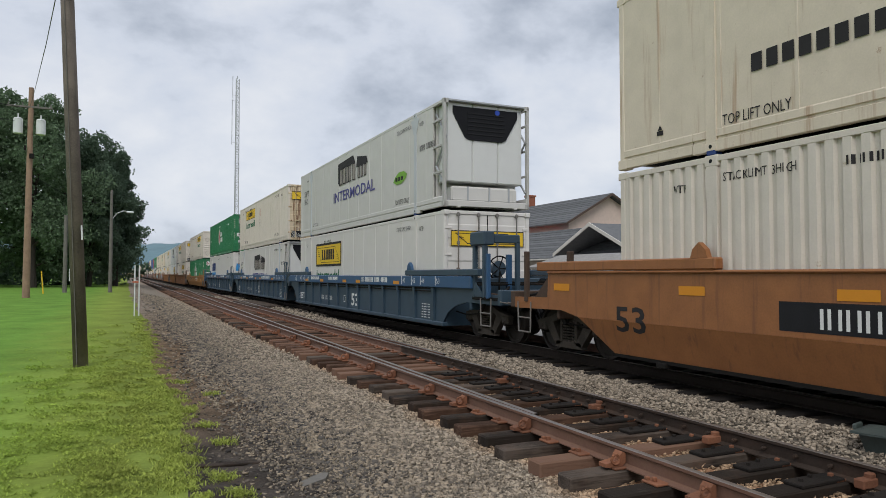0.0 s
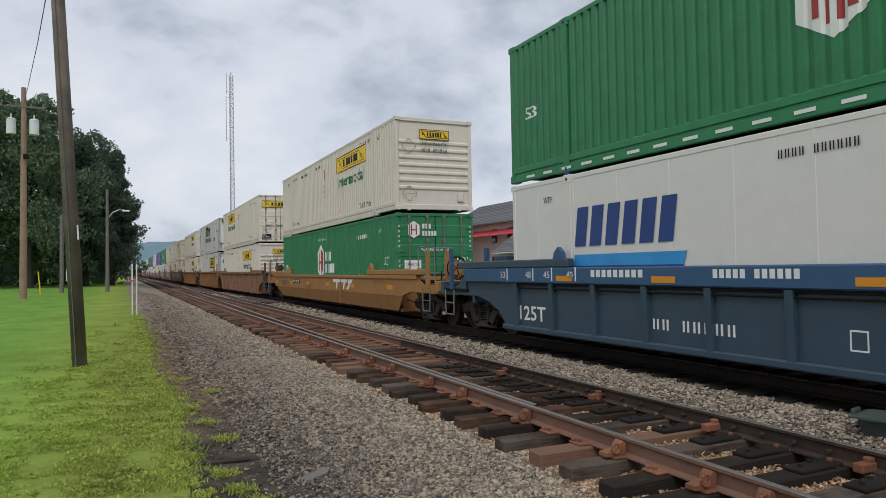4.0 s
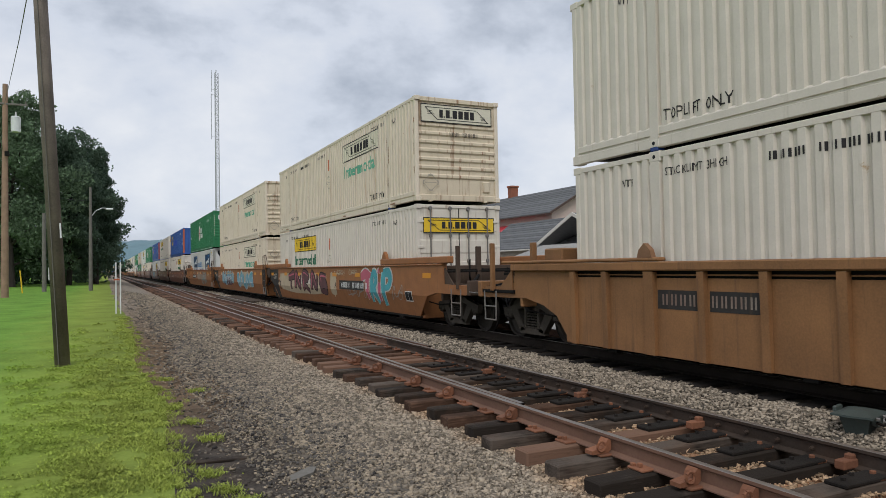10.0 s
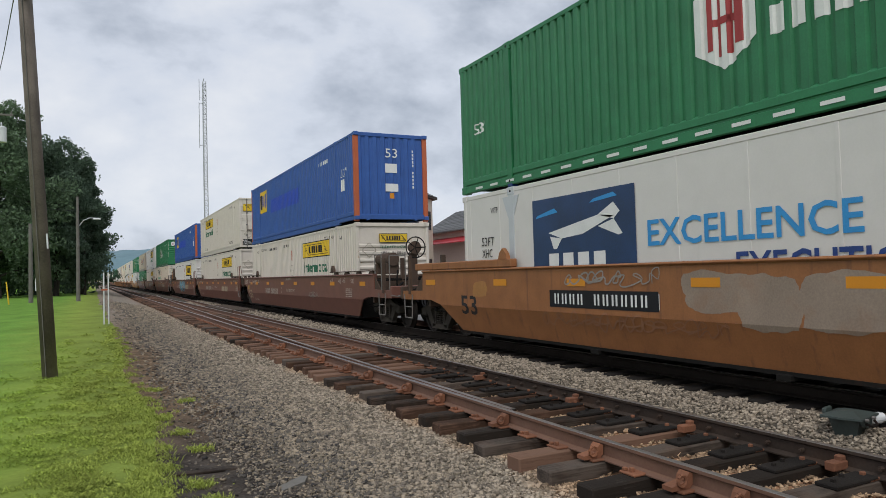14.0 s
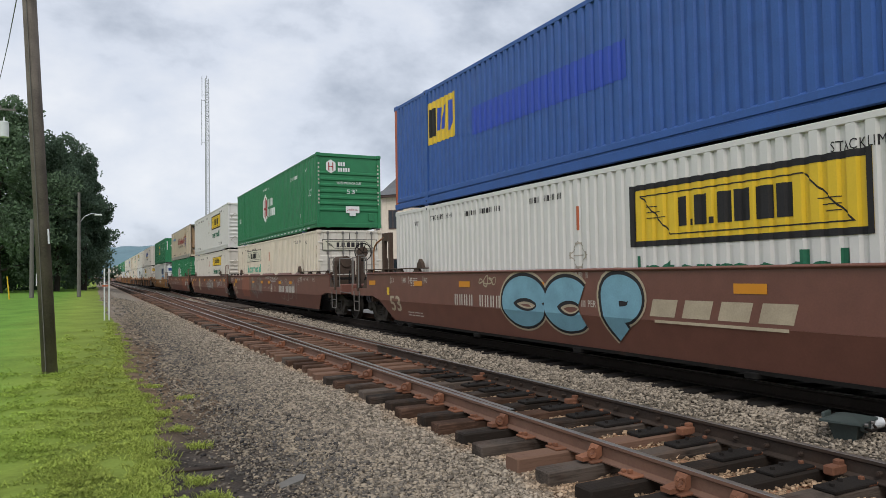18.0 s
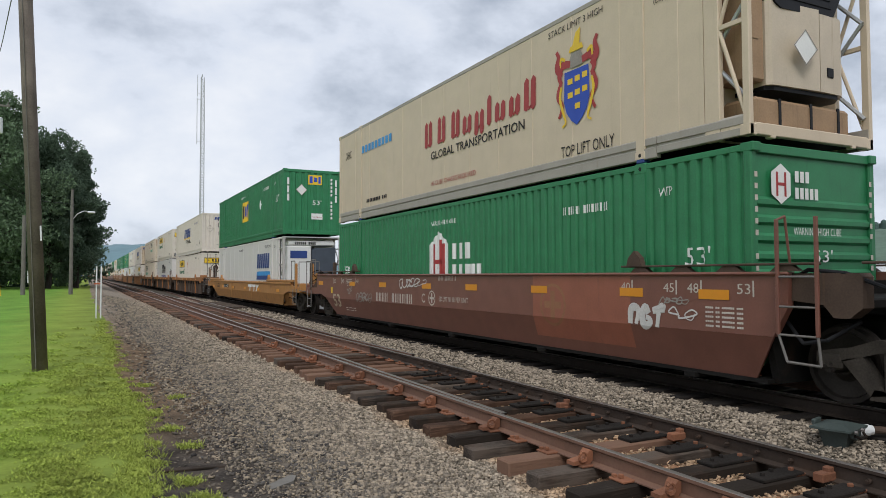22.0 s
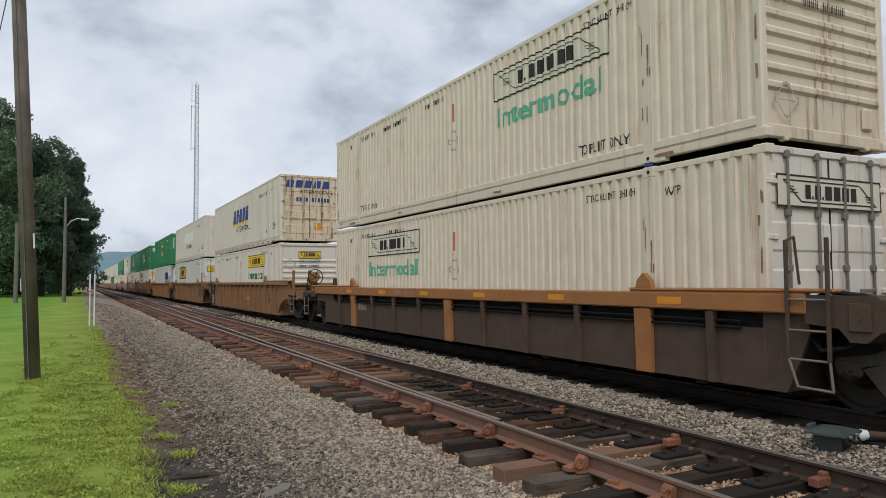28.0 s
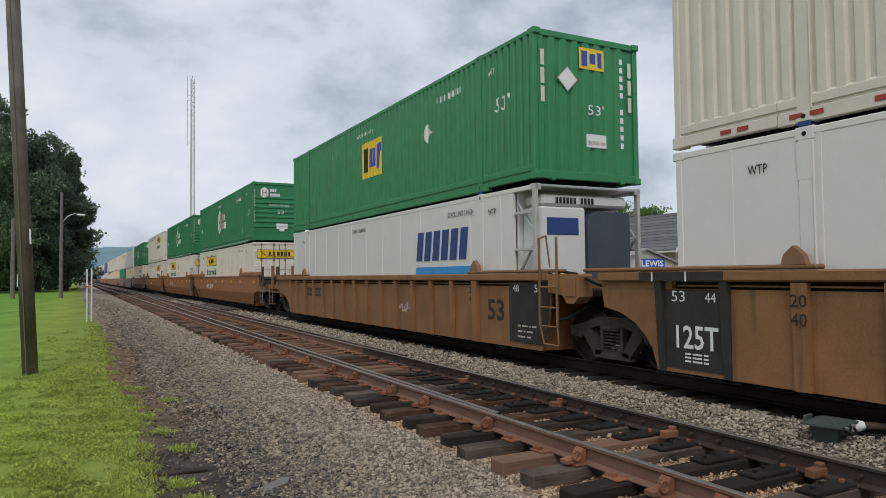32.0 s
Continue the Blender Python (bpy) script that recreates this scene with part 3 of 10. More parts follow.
def bars(width, height, counts, gap=0.25, slant=0.0):
    """A word that is not lettered: one upright bar for each sign."""
    total = sum(counts) + (len(counts) - 1)
    w = width / total
    out, u = [], 0.0
    for c in counts:
        for _ in range(c):
            s = slant * height
            if gap > 0.31:
                # two thin strokes for each sign of a number
                k = w * 0.2
                out += [((u, 0), (u + k, 0), (u + k, height), (u, height)), ((u + w * 0.42, 0), (u + w * 0.42 + k, 0), (u + w * 0.42 + k, height), (u + w * 0.42, height))]
                u += w
                continue
            out.append(((u, 0), (u + w * (1 - gap), 0), (u + w * (1 - gap) + s, height), (u + s, height)))
            u += w
        u += w
    return rects(out)


def frame_lines(u0, v0, u1, v1, w):
    return rects([(u0, v0, u1, v0 + w), (u0, v1 - w, u1, v1), (u0, v0 + w, u0 + w, v1 - w), (u1 - w, v0 + w, u1, v1 - w)])


def polygon(points):
    return list(points), [tuple(range(len(points)))]


def shifted(shape, du, dv):
    return [(u + du, v + dv) for u, v in shape[0]], shape[1]


def joined(*shapes):
    v, f = [], []
    for sv, sf in shapes:
        n = len(v)
        v += sv
        f += [tuple(i + n for i in k) for k in sf]
    return v, f


# rows of tiny bars in place of numbers and small print
SMALL_WRITING = {"serial_mark", "notice_mark", "name_mark", "web_mark", "maker_mark", "reflector_tape", "hazard_tape", "loading_mark", "logo_outline", "load_mark", "length_mark", "notice_lettering", "warning_mark", "graffiti_highlight", "notice_plate", "crest_wing", "crest_trim", "crest_shape", "placard_holder"}
PITCH, DEEP = 0.224, 0.042
BEND_Z, BEND_SLOPE = 0.78, 0.30


def wave(y):
    """How far a corrugated wall lies behind its outer face."""
    k = (y % PITCH) / PITCH
    if k < 0.48:
        return 0.0
    if k < 0.60:
        return DEEP * (k - 0.48) / 0.12
    if k < 0.88:
        return DEEP
    return DEEP * (1 - (k - 0.88) / 0.12)


def wave_stops(a, b):
    out, k = [], math.floor(a / PITCH)
    while k * PITCH < b:
        out += [y for y in ((k + q) * PITCH for q in (0, 0.48, 0.60, 0.88)) if a < y < b]
        k += 1
    return [a] + out + [b]


def side_mark(name, shape, mat, parent, y, z, wavy=False, x=-1.295, lift=0.004, label="", step=0.0):
    """Paint or vinyl on the side towards -x: its left end at y, running towards lower y, its foot at z."""
    bm = bmesh.new()
    vs = [bm.verts.new((0, y - p[0], z + p[1])) for p in shape[0]]
    for k, f in enumerate(shape[1]):
        for i in f:
            vs[i].co.x = -step * k
        try:
            bm.faces.new([vs[i] for i in f])
        except ValueError:
            pass
    if wavy:
        ys = [p.co.y for p in bm.verts]
        for s in wave_stops(min(ys), max(ys))[1:-1]:
            bmesh.ops.bisect_plane(bm, geom=bm.verts[:] + bm.edges[:] + bm.faces[:], plane_co=(0, s, 0), plane_no=(0, 1, 0), dist=1e-5)
    if abs(x + 1.46) < 0.002 and z < BEND_Z:
        # a flat car side leans inwards below its crease
        bmesh.ops.bisect_plane(bm, geom=bm.verts[:] + bm.edges[:] + bm.faces[:], plane_co=(0, 0, BEND_Z), plane_no=(0, 0, 1), dist=1e-5)
        for p in bm.verts:
            p.co.x += max(0.0, BEND_Z - p.co.z) * BEND_SLOPE
    for p in bm.verts:
        p.co.x += x - lift + (wave(p.co.y) if wavy else 0)
    for f in bm.faces:
        f.normal_update()
        if f.normal.x > 0:
            f.normal_flip()
    me = bpy.data.meshes.new(name)
    bm.to_mesh(me)
    bm.free()
    me.materials.append(M[mat])
    ob = part(name, me, mat, parent, label)
    if name in SMALL_WRITING:
        tagged(ob, label, kind="stuff")
    return ob


def end_mark(name, shape, mat, parent, x, z, y=0.0, lift=0.004, label="", step=0.0):
    """Paint or vinyl on the end towards -y: its left end at x, running towards higher x."""
    me = bpy.data.meshes.new(name)
    rise = [0.0] * len(shape[0])
    for k, f in enumerate(shape[1]):
        for i in f:
            rise[i] = step * k
    me.from_pydata([(x + p[0], y - lift - r, z + p[1]) for p, r in zip(shape[0], rise)], [], shape[1])
    me.materials.append(M[mat])
    ob = part(name, me, mat, parent, label)
    if name in SMALL_WRITING:
        tagged(ob, label, kind="stuff")
    return ob

# ---- containers ----
L, HALF, H = 16.154, 1.295, 2.896
POST = 1.98


def wall_sheet(z0, z1, wavy, side=-1, ya=0.1):
    """A wall in one piece: a corrugated or seamed outer face on a flat back."""
    if wavy:
        front = [(side * (HALF - 0.004 - wave(y)), y) for y in wave_stops(0.12, L - 0.12)]
    else:
        front, y = [(side * (HALF - 0.009), ya)], ya + 0.45
        while y < L - 0.3:
            front += [(side * (HALF - 0.009), y), (side * (HALF - 0.002), y + 0.004), (side * (HALF - 0.002), y + 0.05), (side * (HALF - 0.009), y + 0.054)]
            y += 1.22
        front.append((side * (HALF - 0.009), L - 0.1))
    n = len(front)
    back = [(side * (HALF - 0.06), p[1]) for p in front]
    v = [(x, y, z) for z in (z0, z1) for x, y in front + back]
    f = []
    for i in range(n - 1):
        f += [(i, i + 1, 2 * n + i + 1, 2 * n + i), (n + i, 3 * n + i, 3 * n + i + 1, n + i + 1), (i, n + i, n + i + 1, i + 1), (2 * n + i, 2 * n + i + 1, 3 * n + i + 1, 3 * n + i)]
    for i in (0, n - 1):
        f.append((i, n + i, 3 * n + i, 2 * n + i))
    return Build().add(v, f)


CACHE = {}


def shared(key, make):
    if key not in CACHE:
        CACHE[key] = make()
    return CACHE[key]


def side_rail(side, col):
    """The bottom rail: a sloped ledge, a lip and a groove; it is cut away below at both ends."""
    b = Build()
    for y0, y1, foot in ((0.02, POST - 0.35, 0.055), (POST - 0.34, L - POST + 0.34, 0.0), (L - POST + 0.35, L - 0.02, 0.015)):
        out = [(HALF - 0.05, 0.345), (HALF - 0.006, 0.315), (HALF, 0.30), (HALF, 0.205), (HALF - 0.022, 0.195), (HALF - 0.022, 0.165), (HALF - 0.002, 0.155), (HALF - 0.002, foot + 0.01), (HALF - 0.012, foot), (HALF - 0.09, foot), (HALF - 0.09, 0.345)]
        b.prism([(side * x, z) for x, z in out], "y", y0, y1)
    return b.mesh("bottom_rail", col)


def frame_parts(root, col, wavy, slim=False, flare=False):
    """Walls, rails, posts, roof and floor of a 53-foot container."""
    rail = "dullrail" if col == "tan" else col
    post = "tan" if col == "tan" else "alurail"
    ya = 0.74 if slim else 0.1
    for side in (-1, 1):
        part("side_wall", shared(("wall", wavy, side, col, ya), lambda: wall_sheet(0.25, H - 0.1, wavy, side, ya).mesh("side_wall", col)), col, root)
        part("bottom_rail", shared(("brail", side, rail), lambda: side_rail(side, rail)), rail, root)
        part("top_rail", shared(("trail", side, rail), lambda: Build().box(*sorted((side * (HALF - 0.001), side * (HALF - 0.07))), 0.05, L - 0.05, H - 0.105, H - 0.015, 0.01).mesh("top_rail", rail)), rail, root)
        for y in (0.0, L):
            y0, y1 = (0.0, 0.13) if y == 0 else (L - 0.13, L)
            if slim and y == 0:
                part("corner_post", shared(("spostslim", side, post), lambda: Build().box(*sorted((side * (HALF + 0.002), side * (HALF - 0.075))), 0.0, 0.11, 0.05, H, 0.01).box(*sorted((side * (HALF + 0.004), side * (HALF - 0.14))), 0.0, 0.16, H - 0.12, H + 0.002, 0.01).box(*sorted((side * (HALF + 0.004), side * (HALF - 0.14))), 0.0, 0.16, 0.05, 0.2, 0.01).mesh("corner_post", post)), post, root, "painted steel end post")
                if col == "tan":
                    xa = side * (HALF - 0.04)
                    part("wall_post", Build().box(*sorted((side * (HALF - 0.005), side * (HALF - 0.1))), 0.48, 0.735, 0.05, H - 0.02, 0.012), post, root)
                    part("frame_gusset", Build().prism([(0.112, 0.055), (0.47, 0.055), (0.47, 0.2), (0.112, 0.27)], "x", *sorted((side * (HALF - 0.01), side * (HALF - 0.08)))), post, root)
                    for zl, zh in ((1.56, 0.34), (1.56, 2.62)):
                        part("frame_brace", Build().tube((xa, 0.5, zl), (xa, 0.1, zh), 0.028, 8), post, root)
                    part("frame_rung", Build().box(*sorted((side * (HALF - 0.012), side * (HALF - 0.06))), 0.11, 0.48, 1.53, 1.6, 0.008), post, root)
                    continue
                for z in (0.95, 1.65, 2.35):
                    part("frame_rung", shared(("frung", side, z), lambda: Build().box(*sorted((side * (HALF - 0.012), side * (HALF - 0.06))), 0.11, 0.74, z, z + 0.06, 0.008).mesh("frame_rung", "alurail")), "alurail", root)
                continue
            part("corner_post", shared(("cpost", side, y, col), lambda: Build().box(*sorted((side * (HALF + 0.002), side * (HALF - 0.12))), y0, y1, 0.05 if y == 0 else 0.01, H, 0.02).box(*sorted((side * (HALF + 0.005), side * (HALF - 0.15))), min(y0, y1 - 0.17), max(y1, y0 + 0.17), H - 0.12, H + 0.003, 0.012).box(*sorted((side * (HALF + 0.005), side * (HALF - 0.15))), min(y0, y1 - 0.17), max(y1, y0 + 0.17), 0.045 if y == 0 else 0.005, 0.17, 0.012).mesh("corner_post", col)), col, root)
        for y in (POST, L - POST):
            if side < 0:
                part("twist_lock", shared(("tlock", y), lambda: Build().box(-HALF - 0.004, -HALF + 0.14, y - 0.085, y + 0.085, -0.046, 0.05, 0.012).mesh("twist_lock", "navy")), "navy", root)
            part("stacking_post", shared(("spost", side, y, col, wavy, flare), lambda: Build().box(*sorted((side * (HALF + 0.003), side * (HALF - 0.06))), y - 0.095, y + 0.095, 0.0, H, 0.012).box(*sorted((side * (HALF + 0.012), side * (HALF - 0.05))), y - 0.11, y - 0.092, 0.15, H - 0.18, 0.004).box(*sorted((side * (HALF + 0.006), side * (HALF - 0.16))), y - 0.13, y + 0.13, H - 0.17, H + 0.002, 0.02).prism([(y - 0.096, H - 0.62), (y + 0.096, H - 0.62), (y + (0.3 if flare else 0.11), H - 0.19), (y - (0.3 if flare else 0.11), H - 0.19)], "x", *sorted((side * (HALF + 0.005), side * (HALF - 0.05)))).box(*sorted((side * (HALF + 0.006), side * (HALF - 0.16))), y - 0.12, y + 0.12, 0.0, 0.14, 0.02).mesh("stacking_post", "grey" if flare else col)), col, root)
            if side < 0:
                for z in (0.075, H - 0.085):
                    part("lift_pocket", shared(("pocket", y, z), lambda: Build().tube((-HALF - 0.006, y, z), (-HALF - 0.009, y, z), 0.03, 10).mesh("lift_pocket", "black")), "black", root)
    part("roof", shared(("roof", col), lambda: Build().box(-HALF + 0.06, HALF - 0.06, 0.08, L - 0.08, H - 0.05, H - 0.008, 0.01).mesh("roof", col)), col, root)
    part("floor", shared(("floor",), lambda: Build().box(-HALF + 0.08, HALF - 0.08, 0.1, L - 0.1, 0.12, 0.2).mesh("floor", "dark")), "dark", root)
    part("tail_wall", shared(("tail", col), lambda: Build().box(-HALF + 0.1, HALF - 0.1, L - 0.06, L - 0.02, 0.1, H - 0.03, 0.01).mesh("tail_wall", col)), col, root)


def head_ribbed(root, col, old):
    def make():
        b = Build()
        v, f = [], []
        prof = [(0.22, 0.05), (0.60, 0.05)]
        z = 0.66
        while z < 2.15:
            prof += [(z, 0.05), (z + 0.04, 0.012), (z + 0.10, 0.012), (z + 0.14, 0.05)]
            z += 0.235
        prof += [(H - 0.12, 0.05)]
        for zz, d in prof:
            v += [(-HALF + 0.12, d, zz), (HALF - 0.12, d, zz)]
        for i in range(len(prof) - 1):
            f.append((2 * i, 2 * i + 1, 2 * i + 3, 2 * i + 2))
        b.add(v, f)
        return b.mesh("end_wall", col)
    part("end_wall", shared(("rib", col), make), col, root)
    part("end_sill", shared(("esill", col), lambda: Build().box(-HALF + 0.1, HALF - 0.1, 0.004, 0.1, 0.06, 0.22, 0.012).box(-0.9, -0.8, 0.0, 0.1, 0.03, 0.08, 0.01).box(0.8, 0.9, 0.0, 0.1, 0.03, 0.08, 0.01).mesh("end_sill", col)), col, root)
    part("end_header", shared(("ehead", col), lambda: Build().box(-HALF + 0.1, HALF - 0.1, 0.004, 0.1, H - 0.13, H - 0.005, 0.012).mesh("end_header", col)), col, root)
    part("document_box", shared(("docbox", col), lambda: Build().box(0.78, 1.0, 0.0, 0.05, 0.32, 0.62, 0.02).mesh("document_box", col)), col, root)


def head_corrugated(root, col):
    def make():
        b = Build()
        v, f, x = [], [], -HALF + 0.12
        pts = []
        while x < HALF - 0.3:
            pts += [(x, 0.015), (x + 0.12, 0.015), (x + 0.155, 0.05), (x + 0.24, 0.05)]
            x += 0.275
        pts.append((HALF - 0.12, 0.05))
        for xx, d in pts:
            v += [(xx, d, 0.14), (xx, d, H - 0.1)]
        for i in range(len(pts) - 1):
            f.append((2 * i, 2 * i + 1, 2 * i + 3, 2 * i + 2))
        b.add(v, f)
        return b.mesh("end_wall", col)
    part("end_wall", shared(("corr", col), make), col, root)
    part("end_sill", shared(("esill", col), lambda: Build().box(-HALF + 0.1, HALF - 0.1, 0.004, 0.1, 0.06, 0.22, 0.012).box(-0.9, -0.8, 0.0, 0.1, 0.03, 0.08, 0.01).box(0.8, 0.9, 0.0, 0.1, 0.03, 0.08, 0.01).mesh("end_sill", col)), col, root)
    part("end_header", shared(("ehead", col), lambda: Build().box(-HALF + 0.1, HALF - 0.1, 0.004, 0.1, H - 0.13, H - 0.005, 0.012).mesh("end_header", col)), col, root)


def head_doors(root, col, rod="dirtysteel"):
    for s in (-1, 1):
        def leaf(s=s):
            out = [(0.08, 0.16), (0.03, 0.16), (0.03, 0.34)]
            for z in (0.35, 0.95, 1.55, 2.15):
                out += [(0.03, z), (0.016, z + 0.03), (0.016, z + 0.36), (0.03, z + 0.39)]
            out += [(0.03, H - 0.1), (0.08, H - 0.1)]
            return Build().prism(out, "x", *sorted((s * 0.014, s * (HALF - 0.12)))).mesh("door", col)
        d = part("door", shared(("leaf", s, col), leaf), col, root)
        for x in (0.28, 0.88):
            def rodmesh(s=s, x=x):
                b = Build().tube((s * x, -0.012, 0.06), (s * x, -0.012, H - 0.05), 0.02, 8)
                for z in (0.12, 0.7, 1.3, 2.0, H - 0.15):
                    b.box(s * x - 0.045, s * x + 0.045, -0.03, 0.03, z, z + 0.09, 0.01)
                b.box(*sorted((s * x, s * (x - 0.36))), -0.045, -0.02, 1.02, 1.07, 0.008)
                return b.mesh("lock_rod", rod)
            part("lock_rod", shared(("rod", s, x, rod), rodmesh), rod, d)
        for z in (0.4, 1.0, 1.7, 2.4):
            part("hinge", shared(("hinge", s, z, col), lambda: Build().box(*sorted((s * (HALF - 0.02), s * (HALF - 0.22))), -0.012, 0.03, z, z + 0.07, 0.01).mesh("hinge", col)), col, d)
    part("gasket", shared(("gasket",), lambda: Build().box(-0.012, 0.012, 0.02, 0.06, 0.16, H - 0.1).mesh("gasket", "black")), "black", root)
    part("door_sill", shared(("dsill", col), lambda: Build().box(-HALF + 0.1, HALF - 0.1, 0.004, 0.1, 0.045, 0.155, 0.012).mesh("door_sill", col)), col, root)
    part("door_header", shared(("dhead", col), lambda: Build().box(-HALF + 0.1, HALF - 0.1, 0.004, 0.1, H - 0.1, H - 0.003, 0.012).mesh("door_header", col)), col, root)


def head_reefer(root, col, style):
    """A cooling unit hung on the front wall behind an open end frame."""
    part("front_wall", shared(("fwall", col), lambda: Build().box(-HALF + 0.1, HALF - 0.1, 0.72, 0.78, 0.1, H - 0.05, 0.01).mesh("front_wall", col)), col, root)
    if style == "grille":
        cover = Build().prism([(-0.98, 2.74), (-0.98, 2.55), (-0.62, 1.92), (-0.5, 1.86), (0.5, 1.86), (0.62, 1.92), (0.98, 2.55), (0.98, 2.74)], "y", 0.11, 0.3)
        part("cooling_grille", shared(("grille",), lambda: cover.mesh("cooling_grille", "unitdark")), "unitdark", root, "black angular cooling grille")

        part("maker_badge", shared(("badge",), lambda: Build().tube((0.35, 0.105, 2.66), (0.35, 0.1, 2.66), 0.075, 16).mesh("maker_badge", "brightblue")), "brightblue", root, "small blue badge")
        for i in range(6):
            z = 2.05 + i * 0.11
            part("grille_slat", shared(("slat", i), lambda: Build().box(-0.55, 0.55, 0.095, 0.12, z - 0.04, z - 0.01).mesh("grille_slat", "black")), "black", root)
        if col == "tan":
            part("cover_panel", Build().prism([(-0.72, 0.7), (-0.72, 0.2), (-0.66, 0.14), (0.26, 0.09), (0.26, 0.7)], "z", 0.8, 1.95), "unitbeige", root, "weathered beige cover")
            part("cover_door", Build().prism([(0.275, 0.7), (0.275, 0.09), (0.75, 0.11), (0.86, 0.17), (0.9, 0.28), (0.9, 0.7)], "z", 0.8, 1.9), "unitbeige", root)
            part("cover_latch", Build().box(0.42, 0.56, 0.082, 0.11, 1.02, 1.16, 0.01), "unitdark", root)
            part("side_cover", Build().box(-1.06, -0.735, 0.2, 0.7, 0.84, 2.7, 0.03).box(-1.0, -0.86, 0.19, 0.21, 1.4, 1.56), "unitbrown", root, "dirty brown side cover")
            part("belly_guard", Build().prism([(-0.72, 0.7), (-0.72, 0.24), (-0.6, 0.17), (0.7, 0.13), (0.88, 0.3), (0.88, 0.7)], "z", 0.74, 0.795), "unitdark", root)
            diamond(root, -0.42, 1.08, False, end=True, fill=True)
        for x0, x1 in () if col == "tan" else ((-1.06, -0.36), (-0.35, 0.35), (0.36, 1.06)):
            part("cover_panel", shared(("cover", x0), lambda: Build().box(x0 * 1.08, x1 * 1.08, 0.14, 0.7, 0.72, 2.84, 0.03).mesh("cover_panel", "unitwhite")), "unitwhite", root)
    else:
        part("cover_panel", shared(("panel",), lambda: Build().box(-1.1, -0.01, 0.12, 0.7, 0.5, 2.49, 0.04).mesh("cover_panel", "unitwhite")), "unitwhite", root)
        part("cooling_grille", shared(("tkg",), lambda: Build().prism([(0.0, 0.95), (1.08, 0.95), (1.08, 2.42), (0.2, 2.42), (0.06, 2.36), (0.0, 2.22)], "y", 0.09, 0.7).mesh("cooling_grille", "slate")), "slate", root, "dark grey radiator grille")
        part("lower_cover", shared(("tkl",), lambda: Build().box(0.02, 1.08, 0.12, 0.7, 0.5, 0.94, 0.03).mesh("lower_cover", "unitwhite")), "unitwhite", root)
        part("brow", shared(("tkb",), lambda: Build().box(-1.05, 1.05, 0.12, 0.7, 2.5, 2.72, 0.05).mesh("brow", "unitwhite")), "unitwhite", root)

        part("louvre", shared(("louv",), lambda: Build().box(-0.95, -0.2, 0.105, 0.13, 1.95, 2.28, 0.01).mesh("louvre", "navy")), "navy", root)
    tank = "unitbrown" if col == "tan" else col
    part("fuel_tank", shared(("tank", tank), lambda: Build().box(-1.0, 1.0, 0.15, 0.7, 0.2, 0.62, 0.05).mesh("fuel_tank", tank)), tank, root)
    for x in (-0.55, 0.1, 0.7):
        part("strap", shared(("strap", x, col == "tan"), lambda: Build().box(x, x + 0.05, 0.14, 0.16, 0.2, 0.62).mesh("strap", "unitdark" if col == "tan" else "steel")), "unitdark" if col == "tan" else "steel", root)
    part("end_sill", shared(("esill", col), lambda: Build().box(-HALF + 0.1, HALF - 0.1, 0.004, 0.1, 0.06, 0.22, 0.012).box(-0.9, -0.8, 0.0, 0.1, 0.03, 0.08, 0.01).box(0.8, 0.9, 0.0, 0.1, 0.03, 0.08, 0.01).mesh("end_sill", col)), col, root)
    part("end_header", shared(("ehead2", "steel"), lambda: Build().box(-HALF + 0.1, HALF - 0.1, 0.004, 0.06, H - 0.06, H - 0.005, 0.012).mesh("end_header", "steel")), "steel", root)
    for s in (-1, 1):
        part("frame_brace", shared(("brace", s), lambda: Build().pipe([(s * 1.2, 0.06, 0.5), (s * 1.2, 0.7, 1.2), (s * 1.2, 0.06, 1.9), (s * 1.2, 0.7, 2.6)], 0.03, 6).mesh("frame_brace", "steel")), "steel", root)


def name_blocks(w, h):
    """A name of two initials and four signs as plain slabs, with small squares for the stops."""
    k, u, out = w / 6.6, 0.0, []
    for i in range(6):
        ww = (0.62, 0.72, 0.8, 0.8, 0.84, 0.7)[i] * k
        out.append((u, 0, u + ww, h))
        u += ww + 0.24 * k
        if i < 2:
            out.append((u - 0.12 * k, 0, u + 0.08 * k, h * 0.22))
            u += 0.26 * k
    return rects(out)


def quill_blocks(w, h):
    """A name in an old book hand as plain shapes: two slanted strokes for each sign, thick and thin."""
    out, u = [], 0.0
    k = w / 12.0
    for i, n in enumerate((2, 2, 2, 2, 2, 1, 2, 2, 2)):
        top = h if i in (0, 1, 2, 5, 8) else 0.66 * h
        low = -0.18 * h if i == 4 else 0.0
        for j in range(n):
            a = u + 0.56 * k * j
            out.append(((a, low + 0.08 * h), (a + 0.2 * k, low), (a + 0.42 * k, low + 0.12 * h), (a + 0.44 * k, top - 0.1 * h), (a + 0.24 * k, top), (a + 0.04 * k, top - 0.14 * h)))
        if n == 2:
            out.append(((u + 0.4 * k, 0.02 * h), (u + 0.62 * k, 0.1 * h), (u + 0.6 * k, 0.18 * h), (u + 0.38 * k, 0.1 * h)))
        u += 0.56 * k * n + (0.62 * k if i < 2 else 0.2 * k)
    return rects(out)


